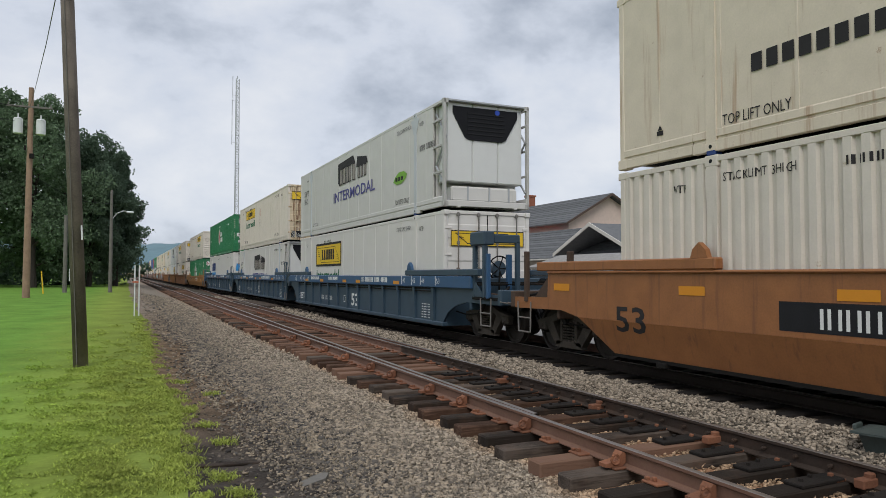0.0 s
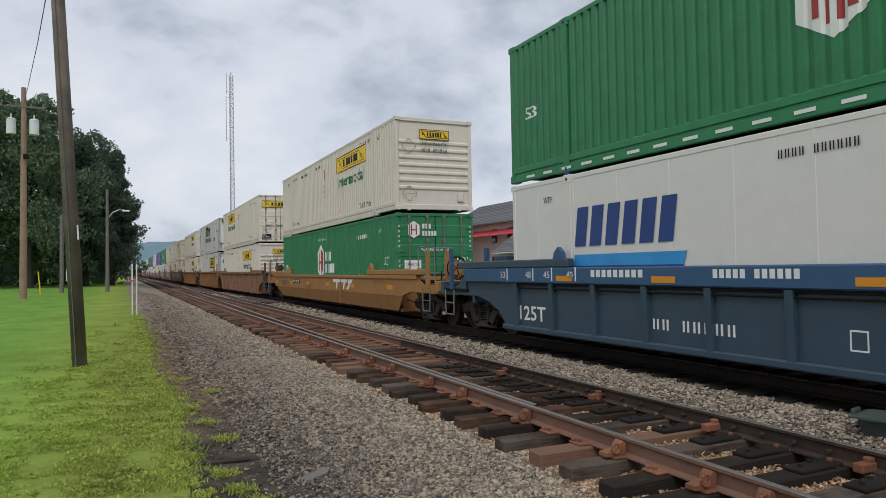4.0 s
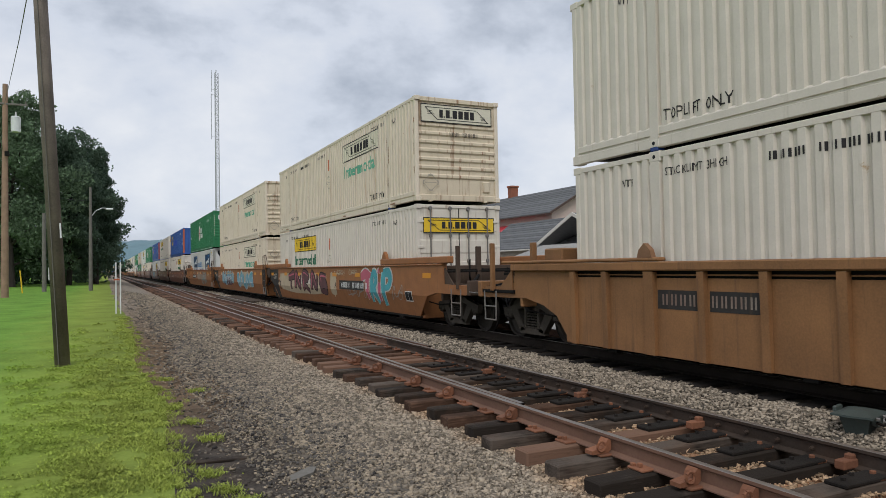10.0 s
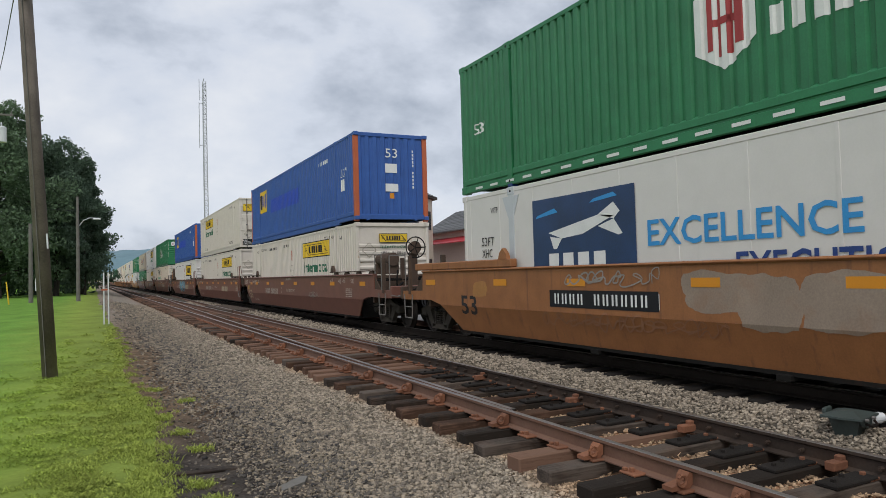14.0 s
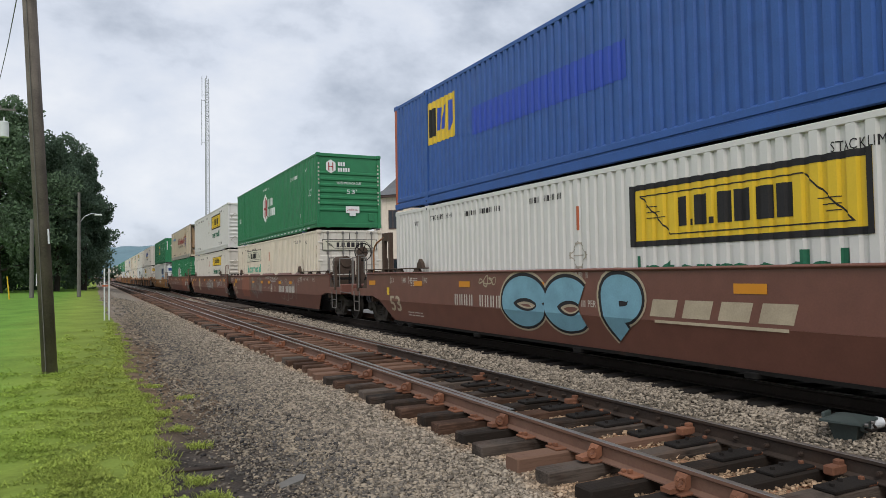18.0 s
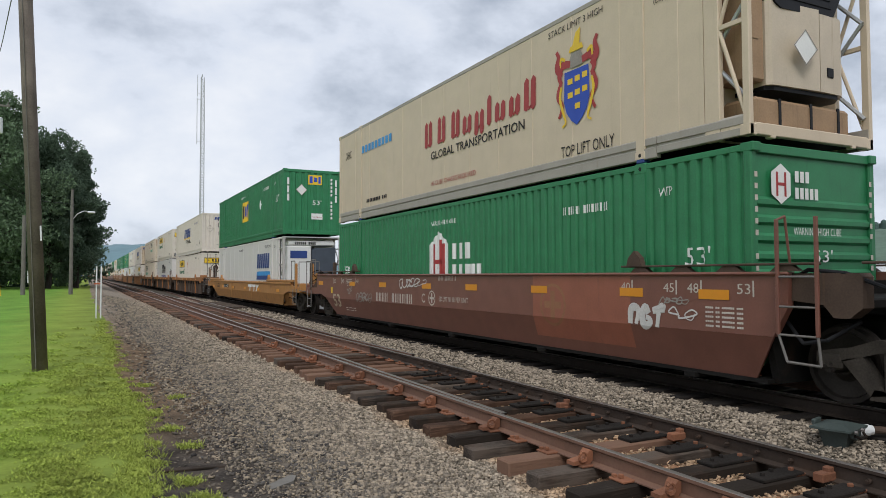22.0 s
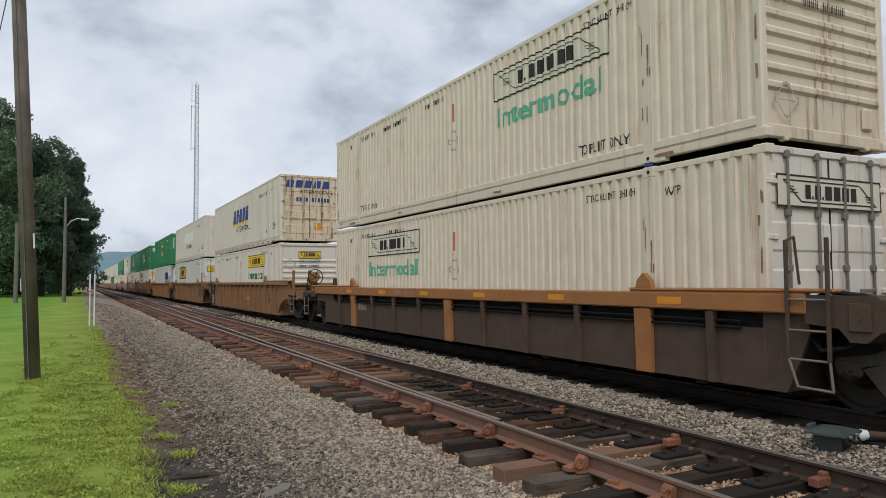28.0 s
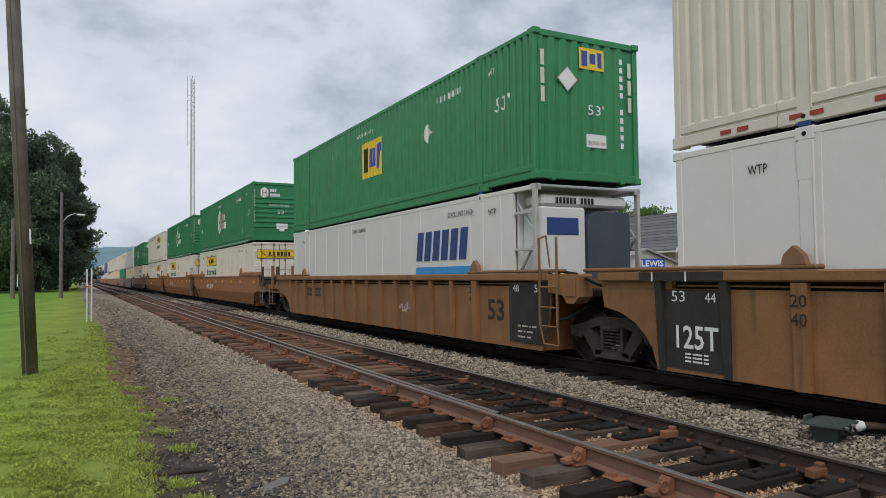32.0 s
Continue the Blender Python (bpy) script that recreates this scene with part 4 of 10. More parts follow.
def scroll_sign(root, y, z, w, h, panel, wavy, border=0.0, ink="ink", end=False):
    """A rectangular haulage sign: a panel with a border, a banner outline and a row of bars in place of its name."""
    mark = end_mark if end else side_mark
    kw = {} if end else {"wavy": wavy}
    p = mark("sign_panel", rects([(0, 0, w, h)]), panel, root, y, z, lift=0.004, label="rectangular haulage sign", **kw)
    shapes = []
    shapes.append(frame_lines(0, 0, w, h, border or 0.016 * w ** 0.5))
    t = 0.018
    shapes.append(rects([(0.06 * w, 0.80 * h, 0.78 * w, 0.80 * h + t), (0.22 * w, 0.16 * h, 0.94 * w, 0.16 * h + t),
                         ((0.06 * w, 0.80 * h), (0.06 * w + t * 1.6, 0.80 * h), (0.22 * w + t * 1.6, 0.16 * h), (0.22 * w, 0.16 * h)),
                         ((0.78 * w, 0.80 * h), (0.78 * w + t * 1.6, 0.80 * h), (0.94 * w + t * 1.6, 0.16 * h), (0.94 * w, 0.16 * h))]))
    shapes += [shifted(name_blocks(0.52 * w, 0.44 * h), 0.255 * w, 0.28 * h)]
    for k in range(3):
        shapes.append(rects([(0.09 * w, (0.62 - 0.09 * k) * h, 0.15 * w + 0.02 * k * w, (0.62 - 0.09 * k) * h + t * 0.7), (0.83 * w + 0.01 * k * w, (0.46 - 0.08 * k) * h, 0.9 * w, (0.46 - 0.08 * k) * h + t * 0.7)]))
    mark("sign_print", joined(*shapes), ink, p, y, z, lift=0.008, step=0.00015, **kw)


def diamond(root, y, z, wavy, end=False, fill=False):
    s = 0.25
    outer = [(0, s), (s, 0), (2 * s, s), (s, 2 * s)]
    mark = end_mark if end else side_mark
    kw = {} if end else {"wavy": wavy}
    k = 0.016
    lines = []
    for i in range(4):
        a, b = Vector(outer[i]), Vector(outer[(i + 1) % 4])
        n = (Vector((s, s)) - (a + b) / 2).normalized() * k
        lines.append((tuple(a), tuple(b), tuple(b + n), tuple(a + n)))
    if fill:
        p = mark("placard_holder", polygon(outer), "whiteink", root, y, z, lift=0.005, label="white diamond placard holder", **kw)
        mark("placard_edge", rects(lines), "grafgrey", p, y, z, lift=0.008, step=0.0003, **kw)
        return
    lines += [(0.32 * s, s - 0.012, 1.68 * s, s + 0.004), (s - 0.07, 0.10 * s, s + 0.07, 0.22 * s), (s - 0.07, 1.76 * s, s + 0.07, 1.88 * s), (0.06 * s, s - 0.06, 0.2 * s, s + 0.06), (1.8 * s, s - 0.06, 1.94 * s, s + 0.06)]
    mark("placard_holder", rects(lines), "placard", root, y, z, lift=0.006, label="riveted diamond placard holder", step=0.0003, **kw)


def small_prints(root, wavy, ink, flip, numbers=True):
    """The loading marks near the posts."""
    both = [(3.6, words("TOP LIFT ONLY", 1.2, 0.17), 0.38), (L - 2.2, words("TOP LIFT ONLY", 1.25, 0.17), 0.38), (L - 2.2, words("STACK LIMIT 3 HIGH", 1.15, 0.12), 2.5)] if wavy else [(L - 2.25 if flip else 3.6, words("TOP LIFT ONLY", 1.2, 0.15), 0.38)]
    for y, shape, z in (*both, (3.42, words("STACK LIMIT 3 HIGH", 1.15, 0.12), 2.5), (1.66, words("WTP", 0.3, 0.13), 2.42), (L - 1.2, words("WTP", 0.28, 0.12), 2.42)):
        side_mark("loading_mark", shape, ink, root, y, z, wavy=wavy)
    if numbers:
        side_mark("serial_mark", bars(1.1, 0.11, (4, 6), 0.4), ink, root, 9.6 if not flip else L - 4.2, 2.5, wavy=wavy)
        if wavy and not flip:
            side_mark("serial_mark", bars(1.5, 0.11, (4, 6), 0.72), ink, root, L - 4.0, 2.47, wavy=wavy)


CONTAINERS = {}


def build_container(kind, head, flip, lite=False):
    names = {
        "scroll": "white corrugated container with yellow sign", "scrollold": "rust-streaked cream corrugated container",
        "scrollflat": "smooth white container with yellow sign", "scrollnew": "clean white corrugated container with large sign",
        "block": "pale smooth container with dark logo", "blocklow": "white smooth container with dark logo", "hexagon": "green corrugated container with white hexagon logo",
        "square": "green corrugated container with yellow square logo", "squareblue": "blue corrugated container with orange corner posts", "slant": "white smooth container with blue logo",
        "picture": "white container with dark blue panels", "crest": "tan container with red logo and crest", "crestlow": "cream smooth container with black bars",
        "italic": "pale grey corrugated container with slanted blue logo", "italicghost": "pale corrugated container with logo peeled off", "plain": "plain white corrugated freight container", "plaingrey": "plain grey smooth freight container",
    }
    ends = {"rib": "ribbed end", "ribwide": "ribbed end with wide sign", "door": "double doors", "door2": "rusty double doors", "corr": "corrugated end wall", "grille": "cooling unit", "panel": "cooling unit"}
    col = {"scroll": "white", "scrollold": "cream", "scrollflat": "newwhite", "scrollnew": "newwhite", "block": "paleside", "blocklow": "newwhite", "hexagon": "green", "square": "green2" if head == "corr2" else "green", "squareblue": "blue", "slant": "newwhite",
           "picture": "newwhite", "crest": "tan", "crestlow": "cream", "italic": "white", "italicghost": "white", "plain": "white", "plaingrey": "grey"}[kind]
    if kind == "square" and flip:
        col = "green2"
    wavy = kind not in ("scrollflat", "block", "blocklow", "slant", "picture", "crest", "crestlow", "plaingrey")
    root = thing("freight_container", f"{names[kind]}, {ends[head]}", "container", "containers on the train")
    if lite:
        for side in (-1, 1):
            part("side_wall", shared(("litewall", wavy, side, col), lambda: wall_sheet(0.16, H - 0.1, wavy, side).mesh("side_wall", col)), col, root)
        part("roof", shared(("roof", col), lambda: Build().box(-HALF + 0.06, HALF - 0.06, 0.08, L - 0.08, H - 0.05, H - 0.008, 0.01).mesh("roof", col)), col, root)
        part("base", shared(("base", col), lambda: Build().box(-HALF, HALF, 0.01, L - 0.01, 0.0, 0.16, 0.01).mesh("base", col)), col, root)
        part("end_wall", shared(("endlite", col, head), lambda: Build().box(-HALF, HALF, 0.0, 0.1, 0.165, H, 0.02).mesh("end_wall", {"scrollold": "rustend"}.get(kind, col))), col, root)
        if kind.startswith("scroll"):
            side_mark("sign_panel", rects([(0, 0, 3.45, 0.6)]), "yellow", root, 9.85 + 3.45 if flip else 6.3, 1.92, wavy=wavy)
            end_mark("sign_panel", rects([(0, 0, 2.2, 0.42)]), "yellow", root, -1.1, 2.1)
        return root
    frame_parts(root, col, wavy, head in ("grille", "panel"), kind in ("block", "blocklow", "picture"))

    def along(y, w):
        """Where a mark that lies y behind the nose begins."""
        return (L - y + w) if flip else y
    if head in ("rib", "ribwide"):
        head_ribbed(root, "rustend" if kind == "scrollold" else col, kind == "scrollold")
    elif head == "door2":
        head_doors(root, "rustdoor", "rustdoor")
    elif head == "door":
        head_doors(root, {"green": "green", "white": "door", "cream": "door"}.get(col, col))
    elif head == "corr":
        head_corrugated(root, col)
    else:
        head_reefer(root, col, head)
    if kind in ("scroll", "scrollold", "scrollflat", "scrollnew"):
        big = kind in ("scrollflat", "scrollnew")
        panel = "paleyellow" if kind == "scrollold" else "yellow"
        w, h = (3.8, 0.95) if big else (3.5, 0.60)
        y = along(6.75 if big else 6.3, w)
        z = 1.55 if big else 1.93
        scroll_sign(root, y, z, w, h, panel, wavy, border=0.085 if big else 0.0)
        side_mark("lettering", words("Intermodal", 3.4 if big else 3.2, 0.46 if big else 0.42, 0.02), "fadedgreen" if kind == "scrollold" else "greenink", root, y - 0.1, z - (0.60 if big else 0.57), wavy=wavy, label="green lettering")
        small_prints(root, wavy, "ink", flip)
        if kind == "scrollold":
            # rust that runs down from the posts and creeps along the rail
            rr = random.Random(3)
            for yy in (L - POST + 0.12, L - POST - 0.06, L - 0.09, POST + 0.1, POST - 0.02, 0.1):
                for k in range(4):
                    hh = rr.uniform(0.12, 0.5)
                    side_mark("rust_streak", polygon(blob(rr, rr.uniform(0.025, 0.06), hh, 12, 0.5)), "rusty", root, yy + rr.uniform(-0.03, 0.03), rr.uniform(0.2, H - 0.25 - hh), lift=0.009)
            for yy, ww in ((L - 1.15, 0.7), (L - 0.35, 0.22), (1.9, 0.5), (6.4, 0.4), (11.2, 0.3)):
                side_mark("rust_streak", polygon(blob(rr, ww, 0.07, 16, 0.5)), "rusty", root, yy, rr.uniform(0.03, 0.1), lift=0.009)
        if kind != "scrollflat":
            diamond(root, 8.33, 1.22, wavy)
        if kind != "scrollflat":
            side_mark("stripe_tag", rects([(0, 0, 0.05, 0.42)]), "orange", root, 8.1, 1.9, wavy=wavy)
        if head == "ribwide":
            scroll_sign(root, -1.12, 2.2, 2.2, 0.5, panel, False, end=True)
            end_mark("serial_mark", bars(0.9, 0.12, (4, 6), 0.35), "ink", root, -0.25, 1.84, lift=0.003)
            diamond(root, -1.1, 0.3, False, end=True)
        elif head == "rib":
            scroll_sign(root, -0.5, 2.24, 1.0, 0.3, panel, False, end=True)
            end_mark("lettering", words("Intermodal", 0.9, 0.12), "greenink", root, -0.45, 2.06, lift=0.0)
            end_mark("serial_mark", bars(0.9, 0.12, (4, 6), 0.35), "ink", root, -0.45, 1.84, lift=0.003)
            diamond(root, -1.1, 0.3, False, end=True)
            diamond(root, -1.1, 1.75, False, end=True)
        if head in ("door", "door2"):
            scroll_sign(root, -1.1, 2.12 if kind != "scrollflat" else 1.95, 2.2, 0.42, panel, False, end=True)
            diamond(root, -1.05, 0.56, False, end=True)
            end_mark("notice_plate", rects([(0, 0, 0.56, 0.34)]), "black", root, -1.12, 0.17, lift=0.0)
            end_mark("notice_lettering", joined(shifted(words("LOCAL", 0.26, 0.07), 0, 0.22), shifted(words("-REGIONAL", 0.44, 0.07), 0, 0.12), shifted(words("-DEDICATED", 0.48, 0.07), 0, 0.02)), "whiteink", root, -1.1, 0.19, lift=0.004)
            end_mark("warning_tag", rects([(0, 0, 0.28, 0.24)]), "reflector", root, 0.6, 0.5, lift=0.0)
        if head == "panel":
            end_mark("maker_mark", bars(1.0, 0.1, (6, 4), 0.3), "ink", root, -0.7, 2.56, y=0.11)
    elif kind in ("block", "blocklow"):
        y = along(9.87, 3.7)
        z = 1.70 if kind == "block" else 1.52
        logo = [((u, 0), (u + 0.34, 0), (u + 0.34, 0.62), (u, 0.62)) for u in (0.25, 0.68, 1.12, 1.36, 1.86)]
        logo += [((2.5 + 0.36 * i, 0), (2.74 + 0.36 * i, 0), (2.74 + 0.36 * i, 0.42), (2.5 + 0.36 * i, 0.42)) for i in range(3)]
        p = side_mark("logo_shadow", rects([((0, 0.1), (0.25, -0.05), (0.25, 0.62), (0, 0.85)), ((0, 0.85), (0.25, 0.62), (2.2, 0.62), (1.95, 0.92)), ((2.3, 0.42), (3.62, 0.42), (3.5, 0.66), (2.45, 0.8))]), "ink", root, y, z, label="dark shaded block logo")
        side_mark("block_logo", rects(logo), "grafgrey", p, y, z, lift=0.007)
        side_mark("logo_outline", joined(*[frame_lines(r[0][0], 0, r[1][0], r[2][1], 0.035) for r in logo]), "ink", p, y, z, lift=0.010)
        side_mark("lettering", words("INTERMODAL", 5.0, 0.40, 0.015), "purple", root, along(10.5, 5.0), z - 0.62, label="purple lettering")
        side_mark("size_mark", joined(shifted(words("53FT", 0.8, 0.25), 0, 0.36), words("XHC", 0.68, 0.25)), "ink", root, L - 0.72, 1.45)
        small_prints(root, False, "ink", False, numbers=False)
        side_mark("loading_mark", words("TOP LIFT ONLY", 1.0, 0.13), "ink", root, L - 2.3, 0.36)
        side_mark("serial_mark", bars(1.05, 0.17, (4, 6), 0.35), "ink", root, 1.62, 1.72)
        if kind == "block":
            side_mark("leaf_badge", polygon([(0.0, 0.12), (0.3, 0.02), (0.7, 0.02), (1.05, 0.14), (1.15, 0.26), (0.9, 0.37), (0.5, 0.38), (0.2, 0.28)]), "lime", root, 3.75, 0.98, label="lime green oval badge")
            side_mark("badge_shape", rects([(0.2, 0.12, 0.38, 0.24), (0.44, 0.12, 0.6, 0.24), (0.66, 0.12, 0.84, 0.24)]), "ink", root, 3.75, 0.98, lift=0.008)
    elif kind == "hexagon":
        hexa = [(0.5, 0), (1.0, 0.32), (1.0, 1.08), (0.5, 1.4), (0, 1.08), (0, 0.32)]
        y = along(9.3, 2.7)
        p = side_mark("hexagon_logo", polygon(hexa), "whiteink", root, y, 0.85, wavy=True, label="white hexagon logo")
        side_mark("logo_shape", rects([(0.2, 0.3, 0.32, 1.1), (0.68, 0.3, 0.8, 1.1), (0.38, 0.2, 0.45, 1.2), (0.55, 0.2, 0.62, 1.2), (0.32, 0.62, 0.68, 0.72)]), "red", p, y, 0.85, wavy=True, lift=0.008)
        side_mark("name_mark", joined(shifted(bars(0.85, 0.36, (3,), 0.3), 1.2, 0.72), shifted(bars(1.4, 0.36, (5,), 0.3), 1.2, 0.24)), "whiteink", root, y, 0.85, wavy=True)
        side_mark("size_mark", words("53'", 0.45, 0.27), "whiteink", root, 1.12, 1.32, wavy=True)
        side_mark("size_mark", words("53'", 0.45, 0.25), "whiteink", root, L - 0.6, 1.25, wavy=True)
        side_mark("loading_mark", words("WTP", 0.26, 0.13), "whiteink", root, 1.6, 2.35, wavy=True)
        side_mark("serial_mark", bars(1.2, 0.14, (4, 6), 0.35), "whiteink", root, 3.9, 2.25, wavy=True)
        side_mark("warning_mark", words("WARNING HIGH CUBE", 1.2, 0.11), "whiteink", root, 9.2, 2.4, wavy=True)
        side_mark("tie_mark", words("TA", 0.2, 0.2), "whiteink", root, 2.45, 0.55, wavy=True)
        side_mark("reflector_tape", rects([(0.62 * i, 0, 0.62 * i + 0.3, 0.05) for i in range(24)]), "whiteink", root, L - 0.6, 0.06, lift=0.007)
        e = end_mark("hexagon_logo", polygon([(u * 0.38, v * 0.38) for u, v in hexa]), "whiteink", root, -0.92, 2.12, lift=0.001)
        end_mark("logo_shape", rects([(0.09, 0.1, 0.13, 0.42), (0.25, 0.1, 0.29, 0.42), (0.13, 0.24, 0.25, 0.28)]), "red", e, -0.92, 2.12, lift=0.004)
        end_mark("name_mark", joined(shifted(bars(0.32, 0.15, (3,), 0.3), 0, 0.22), bars(0.5, 0.15, (5,), 0.3)), "whiteink", root, -0.45, 2.2, lift=0.001)
        end_mark("warning_mark", words("WARNING HIGH CUBE", 1.0, 0.1), "whiteink", root, -0.5, 1.72, lift=0.003)
        end_mark("size_mark", words("53'", 0.4, 0.17), "whiteink", root, -0.1 if head == "rib" else 0.7, 1.36, lift=0.003)
        end_mark("notice_plate", rects([(0, 0, 0.55, 0.26), (0.15, -0.12, 0.4, 0)]), "whiteink", root, -0.15 if head == "rib" else -1.05, 0.62 if head == "rib" else 1.2, lift=0.001)
        end_mark("limit_mark", words("24,000 lbs", 0.45, 0.09), "red", root, -0.1 if head == "rib" else -1.0, 0.69 if head == "rib" else 1.27, lift=0.006)
        for x in (-1.24, 1.16):
            end_mark("serial_mark", rects([(0, 0.15 * i, 0.055, 0.15 * i + 0.07) for i in range(11) if i != 4]), "stencil", root, x, 0.95, lift=0.004)
        if head == "door":
            end_mark("warning_tag", rects([(0, 0, 0.32, 0.28)]), "reflector", root, 0.62, 0.75, lift=0.0)
            end_mark("notice_plate", rects([(0, 0, 0.26, 0.2), (0.55, 0.02, 0.75, 0.24)]), "whiteink", root, -0.95, 0.72, lift=0.0)
    elif kind in ("square", "squareblue"):
        y = 8.75 if kind == "square" else L - 2.1
        lz = 1.12 if kind == "square" else 1.45
        p = side_mark("square_logo", rects([(0, 0, 1.5, 1.05)]), "yellow", root, y, lz, wavy=True, label="yellow square logo")
        side_mark("logo_shape", rects([(0.12, 0.18, 0.46, 0.88)]), "ink", p, y, lz, wavy=True, lift=0.008)
        side_mark("logo_shape", rects([((0.56, 0.28), (0.74, 0.28), (0.84, 0.8), (0.6, 0.84)), ((0.8, 0.28), (0.98, 0.28), (1.04, 0.84), (0.88, 0.8)), ((1.12, 0.18), (1.28, 0.18), (1.42, 0.9), (1.14, 0.88))]), "brightblue", p, y, lz, wavy=True, lift=0.008)
        side_mark("size_mark", words("53'", 0.5, 0.3), "whiteink", root, 1.35, 1.55, wavy=True)
        side_mark("serial_mark", bars(1.2, 0.14, (4, 6), 0.35), "whiteink", root, 3.9, 2.3, wavy=True)
        if kind == "square":
            diamond(root, 4.7, 1.45, True, fill=True)
            side_mark("loading_mark", words("WTP", 0.26, 0.13), "whiteink", root, 1.6, 2.35, wavy=True)
            side_mark("warning_mark", words("WARNING HIGH CUBE", 1.2, 0.11), "whiteink", root, 9.2, 2.4, wavy=True)
            e = end_mark("square_logo", rects([(0, 0, 0.62, 0.42)]), "yellow", root, -0.2, 2.25, lift=-0.012)
            end_mark("logo_shape", rects([(0.06, 0.06, 0.2, 0.36), (0.26, 0.12, 0.4, 0.32), (0.46, 0.06, 0.56, 0.36)]), "brightblue", e, -0.2, 2.25, lift=-0.008)
            diamond(root, -0.75, 1.75, False, end=True, fill=True)
            end_mark("size_mark", words("53'", 0.4, 0.2), "whiteink", root, 0.0, 1.36, lift=-0.012)
            end_mark("notice_plate", rects([(0, 0, 0.5, 0.26)]), "whiteink", root, -0.05, 0.72, lift=-0.012)
            end_mark("limit_mark", words("24,000 lbs", 0.42, 0.09), "red", root, -0.01, 0.76, lift=-0.008)
            for x in (-1.13, 1.02):
                end_mark("reflector_tape", rects([(0, 0.35 * i, 0.09, 0.35 * i + 0.3) for i in range(3)]), "paleyellow" if flip else "whiteink", root, x, 1.5, lift=0.0)
            end_mark("serial_mark", rects([(0, 0.17 * i, 0.08, 0.17 * i + 0.11) for i in range(11) if i != 5]), "whiteink", root, 0.82, 0.75, lift=-0.012)
        else:
            side_mark("overpaint", rects([(0, 0, 5.0, 0.62)]), "brightblue", root, y - 2.3, 1.3, wavy=True, label="brighter blue patch of overpaint")
            side_mark("notice_plate", rects([(0, 0, 0.32, 0.38)]), "whiteink", root, 1.35, 1.1, wavy=True)
            for x0, x1 in ((-HALF - 0.004, -HALF + 0.16), (HALF - 0.16, HALF + 0.004)):
                part("orange_post", Build().box(x0, x1, -0.004, 0.14, 0.0, H + 0.002, 0.02), "orange", root, "orange end post")
            part("orange_post", Build().box(-HALF - 0.004, -HALF + 0.1, L - 0.14, L + 0.003, 0.0, H + 0.002, 0.02), "orange", root, "orange end post")
            end_mark("size_mark", words("53", 0.42, 0.3), "whiteink", root, -0.2, 2.1, lift=-0.012)
            end_mark("notice_plate", rects([(0, 0, 0.42, 0.3), (0.0, -0.62, 0.45, -0.36)]), "whiteink", root, -0.22, 1.6, lift=-0.012)
            end_mark("warning_tag", rects([(0, 0, 0.16, 0.18)]), "reflector", root, -0.08, 0.75, lift=-0.012)
            end_mark("serial_mark", rects([(0, 0.12 * i, 0.05, 0.12 * i + 0.08) for i in range(11) if i != 5]), "whiteink", root, 0.75, 1.1, lift=-0.012)
    elif kind == "slant":
        y = along(5.1, 2.9)
        side_mark("slanted_logo", bars(2.6, 0.7, (6,), 0.26, 0.16), "navy", root, y, 1.55, label="slanted blue logo blocks")
        side_mark("blue_stripe", rects([((0, 0.0), (2.75, 0.0), (2.82, 0.2), (0.04, 0.2))]), "skyblue", root, y + 0.05, 1.2)
        side_mark("blue_stripe", rects([((-0.04, 0.0), (2.7, 0.0), (2.75, 0.2), (0.0, 0.2))]), "navy", root, y + 0.05, 1.0)
        side_mark("web_mark", bars(1.6, 0.09, (3, 6, 3), 0.3), "ink", root, y - 0.6, 0.84)
        small_prints(root, False, "ink", False)
        if head == "door":
            end_mark("slanted_logo", bars(2.1, 0.55, (6,), 0.26, 0.1), "skyblue", root, -1.1, 1.5, lift=0.002)
        else:
            end_mark("maker_mark", bars(0.95, 0.12, (6, 4), 0.3), "ink", root, -0.75, 2.55, y=0.11)
            end_mark("slanted_logo", bars(1.0, 0.22, (6,), 0.26, 0.1), "ink", root, -0.35, 0.28, y=0.14)
    elif kind == "picture":
        for y, w in ((5.1, 3.1), (13.4, 2.8)):
            p = side_mark("picture_panel", rects([(0, 0, w, 1.9)]), "darkblue", root, y, 0.62, label="dark blue picture panel")
            side_mark("running_shape", rects([((0.5, 1.12), (1.0, 1.2), (1.5, 1.05), (0.9, 1.0)), ((1.0, 1.2), (1.9, 1.34), (2.3, 1.3), (1.5, 1.05)), ((1.9, 1.34), (2.3, 1.52), (2.45, 1.36), (2.3, 1.25)), ((0.55, 1.05), (0.9, 1.0), (0.75, 0.82), (0.65, 0.82)), ((1.9, 1.15), (2.3, 1.25), (2.5, 1.0), (2.4, 0.98))]), "whiteink", p, y, 0.76, lift=0.008)
            side_mark("name_mark", bars(1.7, 0.4, (4,), 0.3), "whiteink", p, y - 0.5, 1.1, lift=0.008)
            side_mark("wave_shape", rects([((0.1, 1.55), (0.8, 1.62), (0.7, 1.7), (0.15, 1.6)), ((1.7, 1.7), (2.4, 1.75), (2.3, 1.82), (1.8, 1.76))]), "skyblue", p, y, 0.62, lift=0.008)
        side_mark("lettering", words("EXCELLENCE", 3.3, 0.40, 0.015), "skyblue", root, 10.35, 1.52, label="light blue lettering")
        side_mark("lettering", joined(words("THROUGH", 1.05, 0.17, 0.01), shifted(words("EXECUTION", 2.5, 0.38, 0.015), 1.2, -0.1)), "navy", root, 9.95, 1.1, label="navy lettering")
        side_mark("size_mark", joined(shifted(words("53FT", 0.5, 0.18), 0, 0.25), words("XHC", 0.42, 0.18)), "ink", root, L - 0.8, 1.5)
